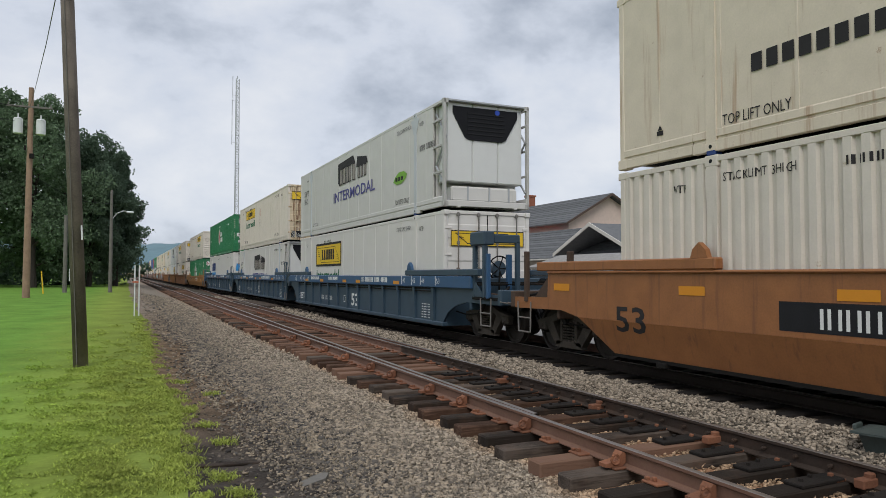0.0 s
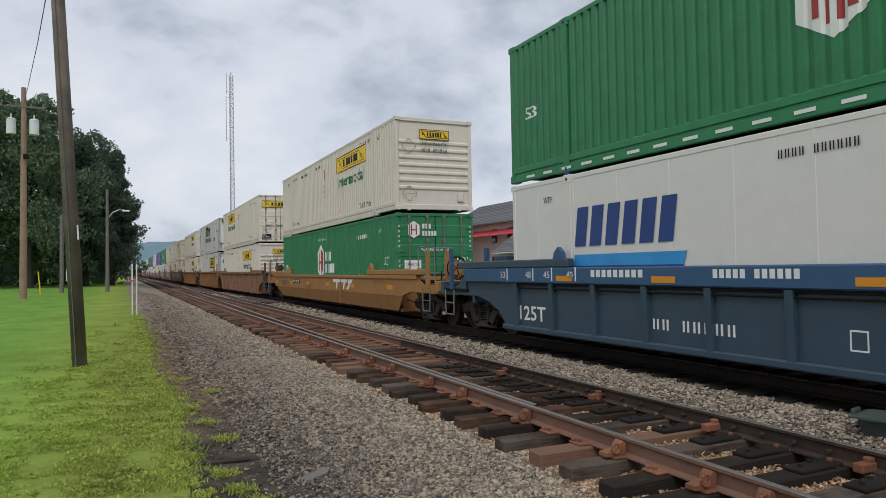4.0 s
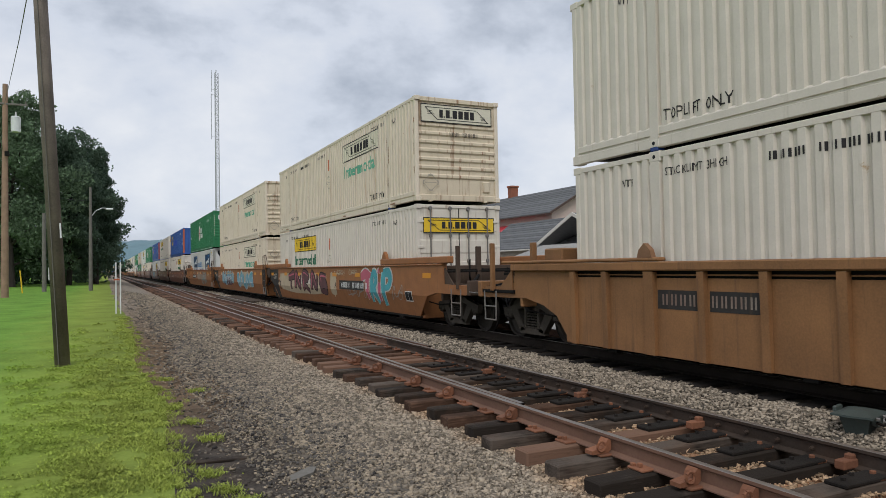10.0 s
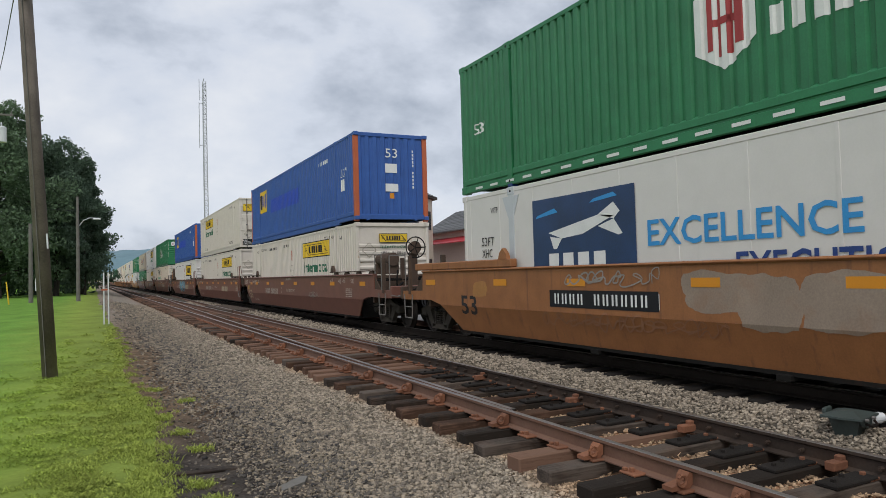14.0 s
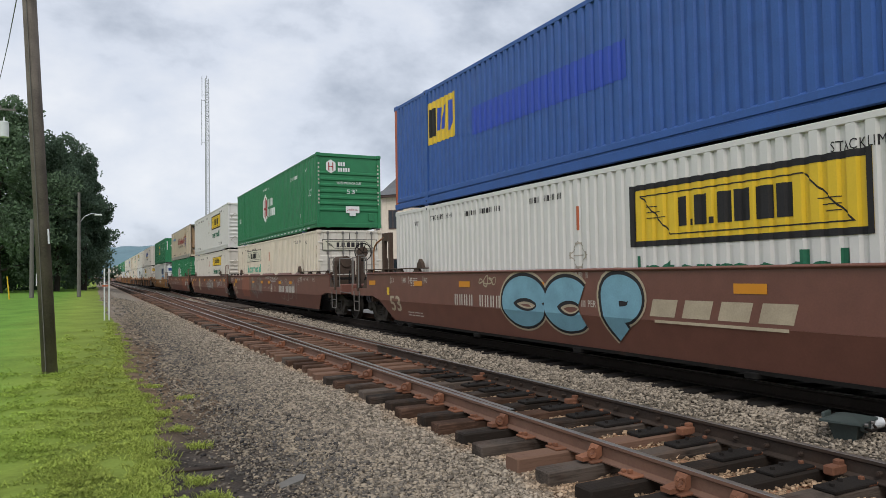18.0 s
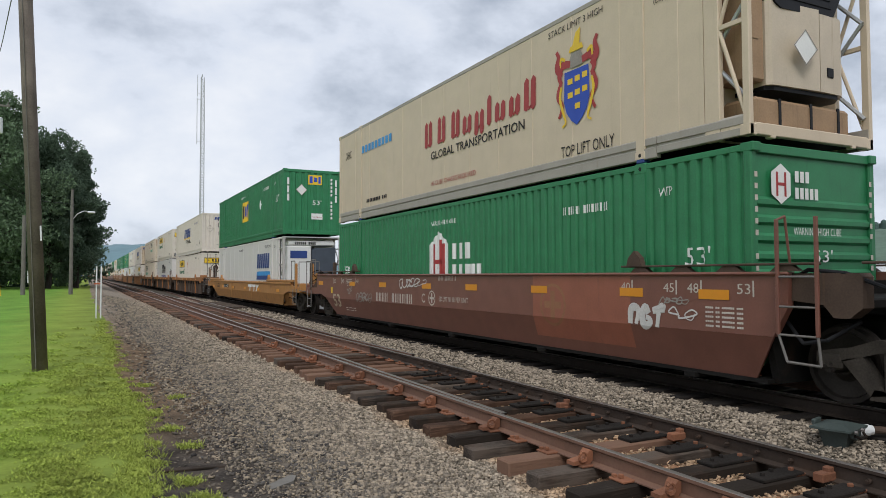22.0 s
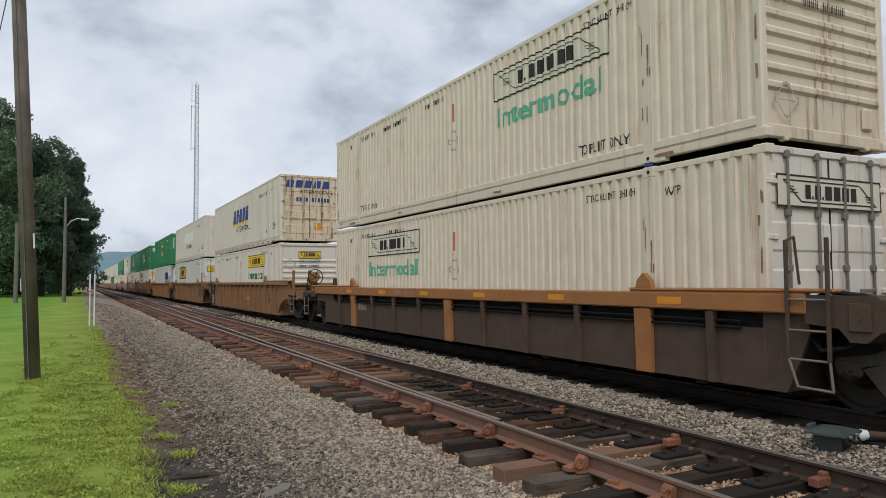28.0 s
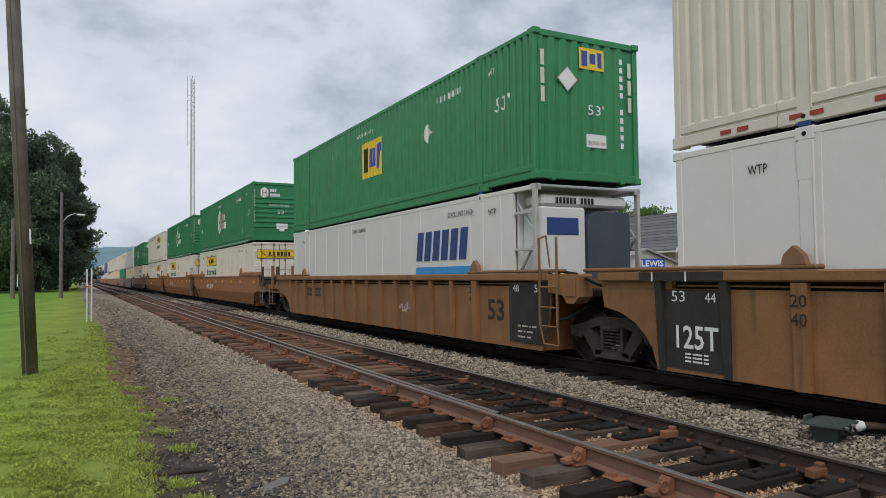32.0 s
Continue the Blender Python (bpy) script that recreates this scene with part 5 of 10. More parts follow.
        side_mark("serial_mark", joined(shifted(bars(0.75, 0.22, (4,), 0.3), 0, 0.32), bars(0.85, 0.22, (6,), 0.3)), "ink", root, 1.6, 1.25)
        side_mark("hazard_tape", rects([((0.12 * i, 0), (0.12 * i + 0.06, 0), (0.12 * i + 0.12, 0.1), (0.12 * i + 0.06, 0.1)) for i in range(6)]), "yellow", root, 1.6, 2.55)
        small_prints(root, False, "ink", False, numbers=False)
    elif kind in ("crest", "crestlow"):
        if kind == "crest":
            p = side_mark("name_mark", quill_blocks(4.9, 0.66), "red", root, 9.55, 1.40, label="red logo of slanted strokes")
            side_mark("lettering", words("GLOBAL TRANSPORTATION", 4.1, 0.2, 0.01), "ink", root, 9.2, 1.08, label="black lettering")
            side_mark("name_mark", bars(2.4, 0.22, (9,), 0.3), "skyblue", root, 14.0, 2.0)
            c = side_mark("crest", polygon([(0.27, 0.98), (0.25, 0.45), (0.32, 0.25), (0.45, 0.1), (0.6, 0.0), (0.75, 0.1), (0.88, 0.25), (0.95, 0.45), (0.93, 0.98)]), "brightblue", root, 4.1, 0.85, label="blue crest with gold and red trim")
            side_mark("crest_shape", joined(rects([(0.36 + 0.2 * i, 0.74 - 0.24 * k + 0.02 * i, 0.50 + 0.2 * i, 0.84 - 0.24 * k + 0.02 * i) for k in range(3) for i in range(3) if k < 2 or i == 1]), polygon([(0.5, 1.4), (0.6, 1.62), (0.72, 1.68), (0.7, 1.4)]), polygon([(0.40, 1.3), (0.8, 1.3), (0.76, 1.4), (0.44, 1.4)])), "yellow", c, 4.1, 0.85, lift=0.008)
            side_mark("crest_helm", polygon([(0.44, 1.02), (0.76, 1.02), (0.8, 1.15), (0.72, 1.28), (0.48, 1.28), (0.4, 1.15)]), "grafgrey", c, 4.1, 0.85, lift=0.006)
            side_mark("crest_wing", joined(*[ribbon([(0.6 + k * u, v) for u, v in row], w) for k in (-1, 1) for row, w in (([(0.16, 1.1), (0.4, 1.12), (0.48, 0.95), (0.42, 0.8)], 0.12), ([(0.4, 0.95), (0.55, 1.1), (0.5, 1.3), (0.56, 1.42)], 0.1), ([(0.42, 0.85), (0.52, 0.6), (0.4, 0.4), (0.5, 0.2)], 0.09))]), "red", c, 4.1, 0.85, lift=0.006, step=0.00003)
            side_mark("crest_trim", joined(*[ribbon([(0.6 + k * u, v) for u, v in row], w) for k in (-1, 1) for row, w in (([(0.42, 0.75), (0.46, 0.55), (0.38, 0.3), (0.3, 0.1), (0.4, 0.02)], 0.055), ([(0.3, 1.2), (0.42, 1.25), (0.44, 1.1)], 0.05))]), "yellow", c, 4.1, 0.85, lift=0.010, step=0.00003)
            side_mark("web_mark", bars(1.6, 0.1, (9, 3), 0.3), "ink", root, 13.6, 0.45)
            side_mark("warning_mark", words("HI-CUBE CHASSIS REQUIRED", 2.2, 0.13), "red", root, 9.2, 0.42, label="faded red lettering")
            side_mark("notice_mark", words("STACK LIMIT 3 HIGH", 1.5, 0.12), "ink", root, 4.3, 2.58)
            side_mark("load_mark", joined(shifted(words("TARE WEIGHT", 0.55, 0.11), 0, 0.18), shifted(words("(LB)", 0.2, 0.11), 0, 0.0), shifted(bars(0.3, 0.11, (5,), 0.35), 0.25, 0.0)), "ink", root, 1.65, 2.28)
        else:
            side_mark("web_mark", bars(3.1, 0.24, (9, 3), 0.28), "ink", root, L - 2.7, 0.95, label="black web address bars")
        side_mark("loading_mark", words("TOP LIFT ONLY", 1.4 if kind == "crest" else 1.1, 0.2 if kind == "crest" else 0.15), "ink", root, 3.95 if kind == "crest" else L - 2.2, 0.33)
        if kind == "crest":
            side_mark("size_mark", words("XHC", 0.5, 0.25), "ink", root, L - 0.7, 2.0)
        else:
            side_mark("maker_emblem", rects([(0, 0, 0.14, 0.07), ((0.02, 0.08), (0.12, 0.08), (0.07, 0.16))]), "ink", root, L - 0.9, 0.42)
    elif kind in ("italic", "italicghost"):
        y = 10.2
        ink = "navy" if kind == "italic" else "plain"
        if kind == "italic":
            p = side_mark("slanted_logo", bars(3.9, 0.72, (5,), 0.24, 0.3), "navy", root, y, 1.45, wavy=True, label="slanted blue logo blocks")
            side_mark("logo_edge", bars(3.9, 0.14, (5,), 0.24, 0.3), "yellow", p, y + 0.04, 1.31, wavy=True)
        else:
            side_mark("slanted_logo", bars(4.6, 0.72, (5,), 0.28, 0.3), "whiteink", root, y, 1.45, wavy=True, label="ghost of a removed logo")
        side_mark("lettering", words("INTERMODAL", 3.3, 0.3), "ink", root, y - 0.9, 0.95, wavy=True, label="black lettering")
        side_mark("size_mark", words("53ft", 0.5, 0.27), "ink", root, 1.35, 0.62, wavy=True)
        side_mark("tie_mark", words("TA", 0.18, 0.16), "ink", root, 2.5, 0.5, wavy=True)
        side_mark("serial_mark", bars(1.5, 0.17, (4, 6), 0.35), "navy", root, 3.9, 2.25, wavy=True)
        side_mark("loading_mark", words("WTP", 0.26, 0.13), "ink", root, 1.6, 2.35, wavy=True)
        side_mark("reflector_tape", rects([(1.0 * i + k, 0, 1.0 * i + k + 0.17, 0.06) for i in range(15) for k in (0, 0.26)]), "red" if flip or kind != "italic" else "whiteink", root, L - 0.8, 0.06, lift=0.007)
        if head == "corr":
            end_mark("slanted_logo", bars(0.95, 0.2, (5,), 0.26, 0.2), "navy", root, -0.4, 2.42, lift=-0.012)
            end_mark("size_mark", words("53ft", 0.42, 0.2), "ink", root, -0.15, 1.3, lift=-0.012)
            end_mark("limit_mark", words("24,000 lbs", 0.45, 0.1), "ink", root, -0.2, 0.5, lift=-0.012)
            end_mark("vertical_bar", rects([(0, 0, 0.05, 0.3), (0, 0.45, 0.05, 0.6)]), "ink", root, -0.15, 1.85, lift=-0.012)
            end_mark("serial_mark", rects([(0, 0.17 * i, 0.08, 0.17 * i + 0.11) for i in range(11) if i != 5]), "ink", root, 0.72, 0.6, lift=-0.012)
            diamond(root, -0.95, 1.5, False, end=True)
        else:
            end_mark("slanted_logo", bars(2.0, 0.32, (5,), 0.26, 0.2), "navy", root, -1.05, 2.35, lift=0.0)
            end_mark("lettering", words("INTERMODAL", 1.5, 0.16), "ink", root, -0.45, 2.1, lift=0.0)
            end_mark("serial_mark", bars(1.5, 0.18, (4, 6), 0.3), "navy", root, -0.6, 1.75, lift=0.0)
            end_mark("warning_tag", rects([(0, 0, 0.32, 0.28)]), "reflector", root, 0.2, 0.55, lift=0.0)
    return root


def container(kind, head, flip, m, lite=False):
    key = kind, head, flip, lite
    if key not in CONTAINERS:
        CONTAINERS[key] = build_container(kind, head, flip, lite)
        CONTAINERS[key].matrix_basis = m
        return CONTAINERS[key]
    return copy_thing(CONTAINERS[key], m)

# ---- well cars; heights above the rail ----
SX = 1.5


def wheel_build():
    b = Build()
    for s in (-1, 1):
        prof = [(0.60, 0.06), (0.60, 0.12), (0.655, 0.14), (0.645, 0.36), (0.66, 0.40), (0.66, 0.487), (0.69, 0.485), (0.70, 0.46), (0.80, 0.452), (0.80, 0.40), (0.755, 0.38), (0.735, 0.2), (0.78, 0.14), (0.80, 0.12), (0.80, 0.06)]
        n = 36
        v, f = [], []
        for i in range(n):
            a = 2 * math.pi * i / n
            v += [(s * x, r * math.cos(a), r * math.sin(a)) for x, r in prof]
        k = len(prof)
        for i in range(n):
            j = (i + 1) % n
            f += [(i * k + q, i * k + q + 1, j * k + q + 1, j * k + q) for q in range(k - 1)]
        b.add(v, f)
        b.tube((s * 0.8, 0, 0), (s * 1.03, 0, 0), 0.085, 16)
        b.tube((s * 1.03, 0, 0), (s * 1.06, 0, 0), 0.075, 16)
        for i in range(3):
            a = i * 2.094
            b.box(*sorted((s * 1.05, s * 1.085)), 0.045 * math.cos(a) - 0.016, 0.045 * math.cos(a) + 0.016, 0.045 * math.sin(a) - 0.016, 0.045 * math.sin(a) + 0.016)
    b.tube((-0.62, 0, 0), (0.62, 0, 0), 0.08, 16)
    return b


def side_frame_build(s):
    """The cast side of a truck: two window openings, springs between."""
    x0, x1 = sorted((s * 0.93, s * 1.06))
    b = Build()
    top = [(-1.05, 0.50), (-1.05, 0.62), (-0.62, 0.70), (-0.34, 0.80), (0.34, 0.80), (0.62, 0.70), (1.05, 0.62), (1.05, 0.50), (0.75, 0.52), (0.5, 0.60), (0.3, 0.66), (-0.3, 0.66), (-0.5, 0.60), (-0.75, 0.52)]
    b.prism(top, "x", x0, x1)
    b.prism([(-0.75, 0.54), (-0.5, 0.60), (-0.24, 0.20), (-0.42, 0.17)], "x", x0, x1)
    b.prism([(0.75, 0.54), (0.5, 0.60), (0.24, 0.20), (0.42, 0.17)], "x", x0, x1)
    b.prism([(-0.44, 0.13), (0.44, 0.13), (0.38, 0.25), (-0.38, 0.25)], "x", x0, x1)
    for y in (-0.27, 0.20):
        b.box(x0, x1, y, y + 0.07, 0.22, 0.68, 0.01)
    for y in (-0.89, 0.89):
        b.box(*sorted((s * 0.92, s * 1.075)), y - 0.15, y + 0.15, 0.42, 0.62, 0.03)
    return b


def springs_build(s):
    b = Build()
    for y in (-0.14, 0.0, 0.14):
        for i in range(6):
            z = 0.255 + i * 0.055
            b.tube((s * 0.995, y, z), (s * 0.995, y, z + 0.028), 0.066, 12)
    b.box(*sorted((s * 0.9, s * 1.09)), -0.22, 0.22, 0.585, 0.665, 0.015)
    return b


def truck(parent, y):
    """A two-axle truck under a car."""
    t = part("truck", shared(("bolster",), lambda: Build().box(-0.9, 0.9, -0.2, 0.2, 0.42, 0.66, 0.03).box(-0.3, 0.3, -0.55, 0.55, 0.5, 0.72, 0.03).mesh("truck", "dark")), "dark", parent, "two-axle truck", pose(0, y, 0))
    for s in (-1, 1):
        part("side_frame", shared(("sframe", s), lambda: side_frame_build(s).mesh("side_frame", "truck")), "truck", t)
        tagged(part("spring_nest", shared(("springs", s), lambda: springs_build(s).mesh("spring_nest", "truck")), "truck", t), kind="stuff")
    for k in (-0.89, 0.89):
        part("wheelset", shared(("wheelset",), lambda: wheel_build().mesh("wheelset", "wheel")), "wheel", t, at=pose(0, k, 0.452))
    for k in (-0.36, 0.36):
        part("brake_beam", shared(("beam", k), lambda: Build().box(-0.85, 0.85, k - 0.05, k + 0.05, 0.36, 0.46, 0.01).mesh("brake_beam", "dark")), "dark", t)
    return t


def mirror_y(ps):
    return [(L - y, z) for y, z in ps]


STYLES = {
    "ribbed": dict(zb=0.15, zt=1.55, sill=0.14, ribs=True, plate="carbrown", chord="carbrown", raised=0.06),
    "rusty": dict(zb=0.17, zt=1.50, sill=0.14, ribs=True, plate="carrust", chord="carrust", raised=0.08),
    "blue": dict(zb=0.23, zt=1.50, sill=0.30, ribs=True, plate="carblue", chord="carblueband", raised=0.16),
    "smooth": dict(zb=0.17, zt=1.60, sill=0.05, ribs=False, plate="cargraf", chord="cargraf", raised=0.17),
    "maroon": dict(zb=0.18, zt=1.56, sill=0.05, ribs=False, plate="carmaroon", chord="carmaroon", raised=0.10),
    "single": dict(zb=0.25, zt=1.25, sill=0.10, ribs=False, plate="caryellow", chord="caryellow", raised=0.10),
    "singlehigh": dict(zb=0.25, zt=1.34, sill=0.12, ribs=False, plate="carsingle", chord="carsingle", raised=0.16),
    "dark": dict(zb=0.20, zt=1.37, sill=0.24, ribs=True, plate="cardark", chord="carorange", raised=0.05),
}
CAR_LABELS = {
    "ribbed": "tan-brown ribbed steel well car on the far track", "rusty": "rust-brown ribbed steel well car with faded graffiti", "blue": "dark blue ribbed well car with bright blue sill",
    "smooth": "orange-brown smooth-sided well car covered in graffiti", "maroon": "maroon-brown smooth-sided well car with white marks", "single": "faded yellow single-unit well car with low sides",
    "singlehigh": "orange-yellow single-unit well car", "dark": "grey-brown ribbed well car with weathered orange sill",
}


def end_outline(style, kind):
    """From the foot of the side plate up to its top at the head end."""
    zt = style["zt"]
    if kind == "c" and style["plate"] == "cardark":
        return [(-0.70, style["zb"]), (-0.85, style["zb"] + 0.02), (-0.87, 0.86), (-1.4, 0.90), (-3.0, 0.90), (-3.25, 0.92), (-3.25, 1.10), (-1.86, 1.12), (-1.78, zt - 0.02), (-1.75, zt)]
    zb = style["zb"]
    if kind == "sweep" and style["plate"] == "carmaroon":
        return [(-0.24, zb), (-0.25, zb + 0.01), (-0.46, 0.60), (-0.64, 0.86), (-0.88, 1.08), (-1.05, 1.14), (-1.46, 1.15), (-1.48, zt - 0.02), (-1.48, zt)]
    if kind == "a" and style["plate"] == "carmaroon":
        return [(0.02, zb), (0.01, zb + 0.01), (-0.40, 0.78), (-0.60, 1.14), (-0.62, zt - 0.02), (-0.62, zt)]
    if kind == "sweep":
        return [(-0.30, style["zb"]), (-0.40, 0.44), (-0.52, 0.60), (-0.75, 0.79), (-1.05, 0.93), (-1.42, 1.0), (-1.48, zt - 0.02), (-1.48, zt)]
    if kind == "a":
        return [(-0.30, style["zb"]), (-0.46, 0.55), (-0.62, zt - 0.02), (-0.62, zt)]
    return [(0.0, style["zb"]), (-0.10, style["zb"] + 0.02), (-0.50, 0.60), (-0.92, 0.77), (-1.5, 0.88), (-3.0, 0.86), (-3.25, 0.88), (-3.25, 1.08), (-1.96, 1.10), (-1.93, zt - 0.02), (-1.90, zt)]


def cut_at(ps, z):
    """Where an outline that climbs crosses height z."""
    for (y0, z0), (y1, z1) in zip(ps, ps[1:]):
        if z0 <= z <= z1:
            return y0 + (y1 - y0) * (z - z0) / (z1 - z0)


def build_car(kind, head, tail, marks=True, lite=False):
    st = STYLES[kind]
    zb, zt, P, C = st["zb"], st["zt"], st["plate"], st["chord"]
    root = thing("well_car", CAR_LABELS[kind], "rail car", "well cars of the train")
    h, t = end_outline(st, head), mirror_y(end_outline(st, "sweep" if tail == "a" else tail))
    outline = h + t[::-1]
    y0 = min(p[0] for p in h if p[1] > zt - 0.05)
    y1 = max(p[0] for p in t if p[1] > zt - 0.05)
    if lite:
        for s in (-1, 1):
            part("side_plate", Build().prism(outline, "x", *sorted((s * (SX - 0.10), s * (SX - 0.02)))), P, root)
            part("top_sill", Build().box(*sorted((s * SX, s * (SX - 0.13))), y0, y1, zt - st["sill"], zt, 0.02), C, root)
        part("well_floor", Build().box(-SX + 0.18, SX - 0.18, -0.2, L + 0.2, zb, zb + 0.05), "dark", root)
        for y in ([-1.72] if head == "a" else [-1.98]) + ([L + 1.98] if tail == "c" else []):
            part("truck", shared(("litetruck",), lambda: Build().box(-1.0, 1.0, -1.25, 1.25, 0.02, 0.75, 0.1).mesh("truck", "dark")), "dark", root, at=pose(0, y, 0))
        part("coupler_beam", Build().box(-0.5, 0.5, -1.8, L + 1.8, 0.6, 1.0, 0.03), "dark", root)
        return root
    flat = not st["ribs"]
    if flat:
        # the side above its crease, and the leaning skirt below it
        bz = 0.74 if kind.startswith("single") else BEND_Z
        ya, yb = cut_at(h, bz), cut_at(t, bz)
        outline = [(ya, bz)] + [p for p in h if p[1] > bz] + [p for p in t if p[1] > bz][::-1] + [(yb, bz)]
    for s in (-1, 1):
        xo = SX - 0.115 + (0.075 if flat else 0.02)
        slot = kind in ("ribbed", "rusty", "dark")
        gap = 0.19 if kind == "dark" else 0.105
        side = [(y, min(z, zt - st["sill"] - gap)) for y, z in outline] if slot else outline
        part("side_plate", Build().prism(side, "x", *sorted((s * (SX - 0.14), s * xo))), P, root)
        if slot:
            # added web, coloured black as the shade below the overhanging sill
            part("inner_web", Build().box(*sorted((s * (SX - 0.162), s * (SX - 0.178))), 0.0, L, zt - st["sill"] - gap - 0.06, zt - 0.02), "dark", root, "black inner web that paints the shade in the slot")
            for a, b in ((y0 + 0.02, 0.0), (L, y1 - 0.02)):
                part("end_web", Build().box(*sorted((s * (SX - 0.14), s * xo)), a, b, zt - st["sill"] - gap + 0.001, zt - st["sill"] - 0.002), P, root)
        if flat:
            xl, yc, yd = xo - (bz - zb) * BEND_SLOPE, h[1][0], t[1][0]
            q = [(s * xo, ya, bz - 0.001), (s * xo, yb, bz - 0.001), (s * xl, yd, zb), (s * xl, yc, zb)]
            q += [(x - s * 0.03, y, z) for x, y, z in q]
            part("skirt_plate", Build().add(q, [(0, 1, 2, 3), (4, 7, 6, 5), (0, 4, 5, 1), (1, 5, 6, 2), (2, 6, 7, 3), (3, 7, 4, 0)]), P, root)
        part("top_sill", Build().box(*sorted((s * SX, s * (SX - 0.13))), y0, y1, zt - st["sill"], zt, 0.02), C, root)
        xc = (xo - (bz - zb) * BEND_SLOPE - 0.035) if flat else SX - (0.10 if slot else 0.03)
        part("bottom_chord", Build().box(*sorted((s * xc, s * (xc - 0.16))), 0.05 if kind == "maroon" else -0.28, L + 0.22, zb - 0.01, zb + 0.10, 0.02), P, root)
        for a, b in ((y0 - 0.35, POST + 0.25), (L - POST - 0.25, y1 + 0.35)):
            if kind == "maroon":
                g = part("guide_rail", Build().box(*sorted((s * (SX - 0.01), s * (SX - 0.13))), a, b, zt + 0.075, zt + 0.104, 0.008), "cardark", root, "thin dark guide rail")
                for k in range(4):
                    y = a + (b - a) * (k + 0.5) / 4
                    part("rail_block", Build().prism([(y - 0.2, zt + 0.001), (y + 0.2, zt + 0.001), (y + 0.1, zt + 0.074), (y - 0.1, zt + 0.074)], "x", *sorted((s * (SX - 0.03), s * (SX - 0.11)))), "cardark", g)
                continue
            part("guide_rail", Build().box(*sorted((s * (SX + 0.004), s * (SX - 0.16))), a, b, zt + 0.004, zt + st["raised"] + 0.004, 0.02), P if kind == "blue" else C, root)
    if st["ribs"]:
        n = 12
        rib_ys = [0.35 + (L - 0.7) * i / n for i in range(n + 1)]
        if kind in ("dark", "ribbed"):
            bays = 8 if kind == "dark" else 12
            rib_ys = [POST + (L - 2 * POST) * i / bays for i in range(bays + 1)] + ([0.75, L - 0.75] if kind == "dark" else ([0.1, 0.95] if head == "c" else []) + ([L - 0.1, L - 0.95] if tail == "c" else []))
        for i, y in enumerate(rib_ys):
            wide = kind in ("dark", "ribbed") and i in ((0, 4, 8) if kind == "dark" else (0, 12))
            w = (0.16 if kind == "dark" else 0.1) if wide else 0.06
            part("rib", shared(("carrib", kind, w), lambda: Build().prism([(-SX + 0.01, zt - st["sill"] - 0.01), (-SX + 0.10, zt - st["sill"] - 0.01), (-SX + 0.10, zb), (-SX + 0.035, zb), (-SX + 0.035, zb + 0.3)], "y", -w, w).mesh("rib", C if wide else P)), P, root, at=pose(0, y, 0))
    else:
        for y in (5.4, 10.8) if kind.startswith("single") else ():
            part("seam_weld", Build().box(-SX + 0.018, -SX + 0.03, y - 0.02, y + 0.02, zb + 0.05, zt - 0.08), P, root)
    gm = "cardark" if kind == "maroon" else "carrust" if kind == "ribbed" else C
    for y in (POST - 0.05, L - POST + 0.05):
        for s in (-1, 1):
            part("guide_bracket", shared(("gb", kind, s), lambda: Build().prism([(-0.16, zt + st["raised"]), (0.16, zt + st["raised"]), (0.12, zt + st["raised"] + 0.12), (0.0, zt + st["raised"] + 0.22), (-0.12, zt + st["raised"] + 0.12)], "x", *sorted((s * SX, s * (SX - 0.09)))).mesh("guide_bracket", gm)), gm, root, at=pose(0, y, 0))
    for y in (-0.22, L + 0.22):
        xw = SX - 0.32 if flat else SX - 0.15
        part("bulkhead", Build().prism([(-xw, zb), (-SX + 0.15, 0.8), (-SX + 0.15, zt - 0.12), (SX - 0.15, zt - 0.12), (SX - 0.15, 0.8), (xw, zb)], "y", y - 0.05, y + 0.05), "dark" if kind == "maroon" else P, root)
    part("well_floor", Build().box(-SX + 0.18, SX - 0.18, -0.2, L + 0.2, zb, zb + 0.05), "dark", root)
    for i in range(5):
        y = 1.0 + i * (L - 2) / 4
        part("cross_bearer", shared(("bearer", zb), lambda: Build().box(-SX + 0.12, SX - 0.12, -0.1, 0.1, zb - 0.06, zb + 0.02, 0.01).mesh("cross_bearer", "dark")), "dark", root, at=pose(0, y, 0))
    for which, ek in (("head", head), ("tail", tail)):
        f = (lambda y: y) if which == "head" else (lambda y: L - y)
        EP = "cardark" if kind in ("maroon", "smooth", "rusty") else P
        sgn = 1 if which == "head" else -1
        if ek == "a":
            em = "cardark" if kind in ("smooth", "maroon") else C if kind not in ("dark", "blue") else P
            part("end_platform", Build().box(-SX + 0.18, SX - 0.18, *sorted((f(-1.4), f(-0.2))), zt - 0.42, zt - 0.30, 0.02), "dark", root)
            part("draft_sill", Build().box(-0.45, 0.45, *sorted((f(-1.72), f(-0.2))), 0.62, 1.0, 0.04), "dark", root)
            if which == "head":
                # a short boxed bracket past the ladder, with a bolted plate
                eb = part("end_beam", Build().prism([(-0.6, zt - 0.02), (-1.42, zt - 0.02), (-1.45, zt - 0.06), (-1.45, zt - 0.40), (-1.30, zt - 0.52), (-1.12, zt - 0.52), (-1.0, zt - 0.38), (-0.6, zt - 0.34)], "x", -SX + (0.02 if st["ribs"] else 0.1), -SX + 0.3), em, root)
                if st["ribs"]:
                    part("bolted_plate", Build().box(-SX - 0.002, -SX + 0.019, -1.36, -1.12, zt - 0.40, zt - 0.10, 0.006).tube((-SX - 0.012, -1.24, zt - 0.25), (-SX, -1.24, zt - 0.25), 0.035, 8), em, eb)
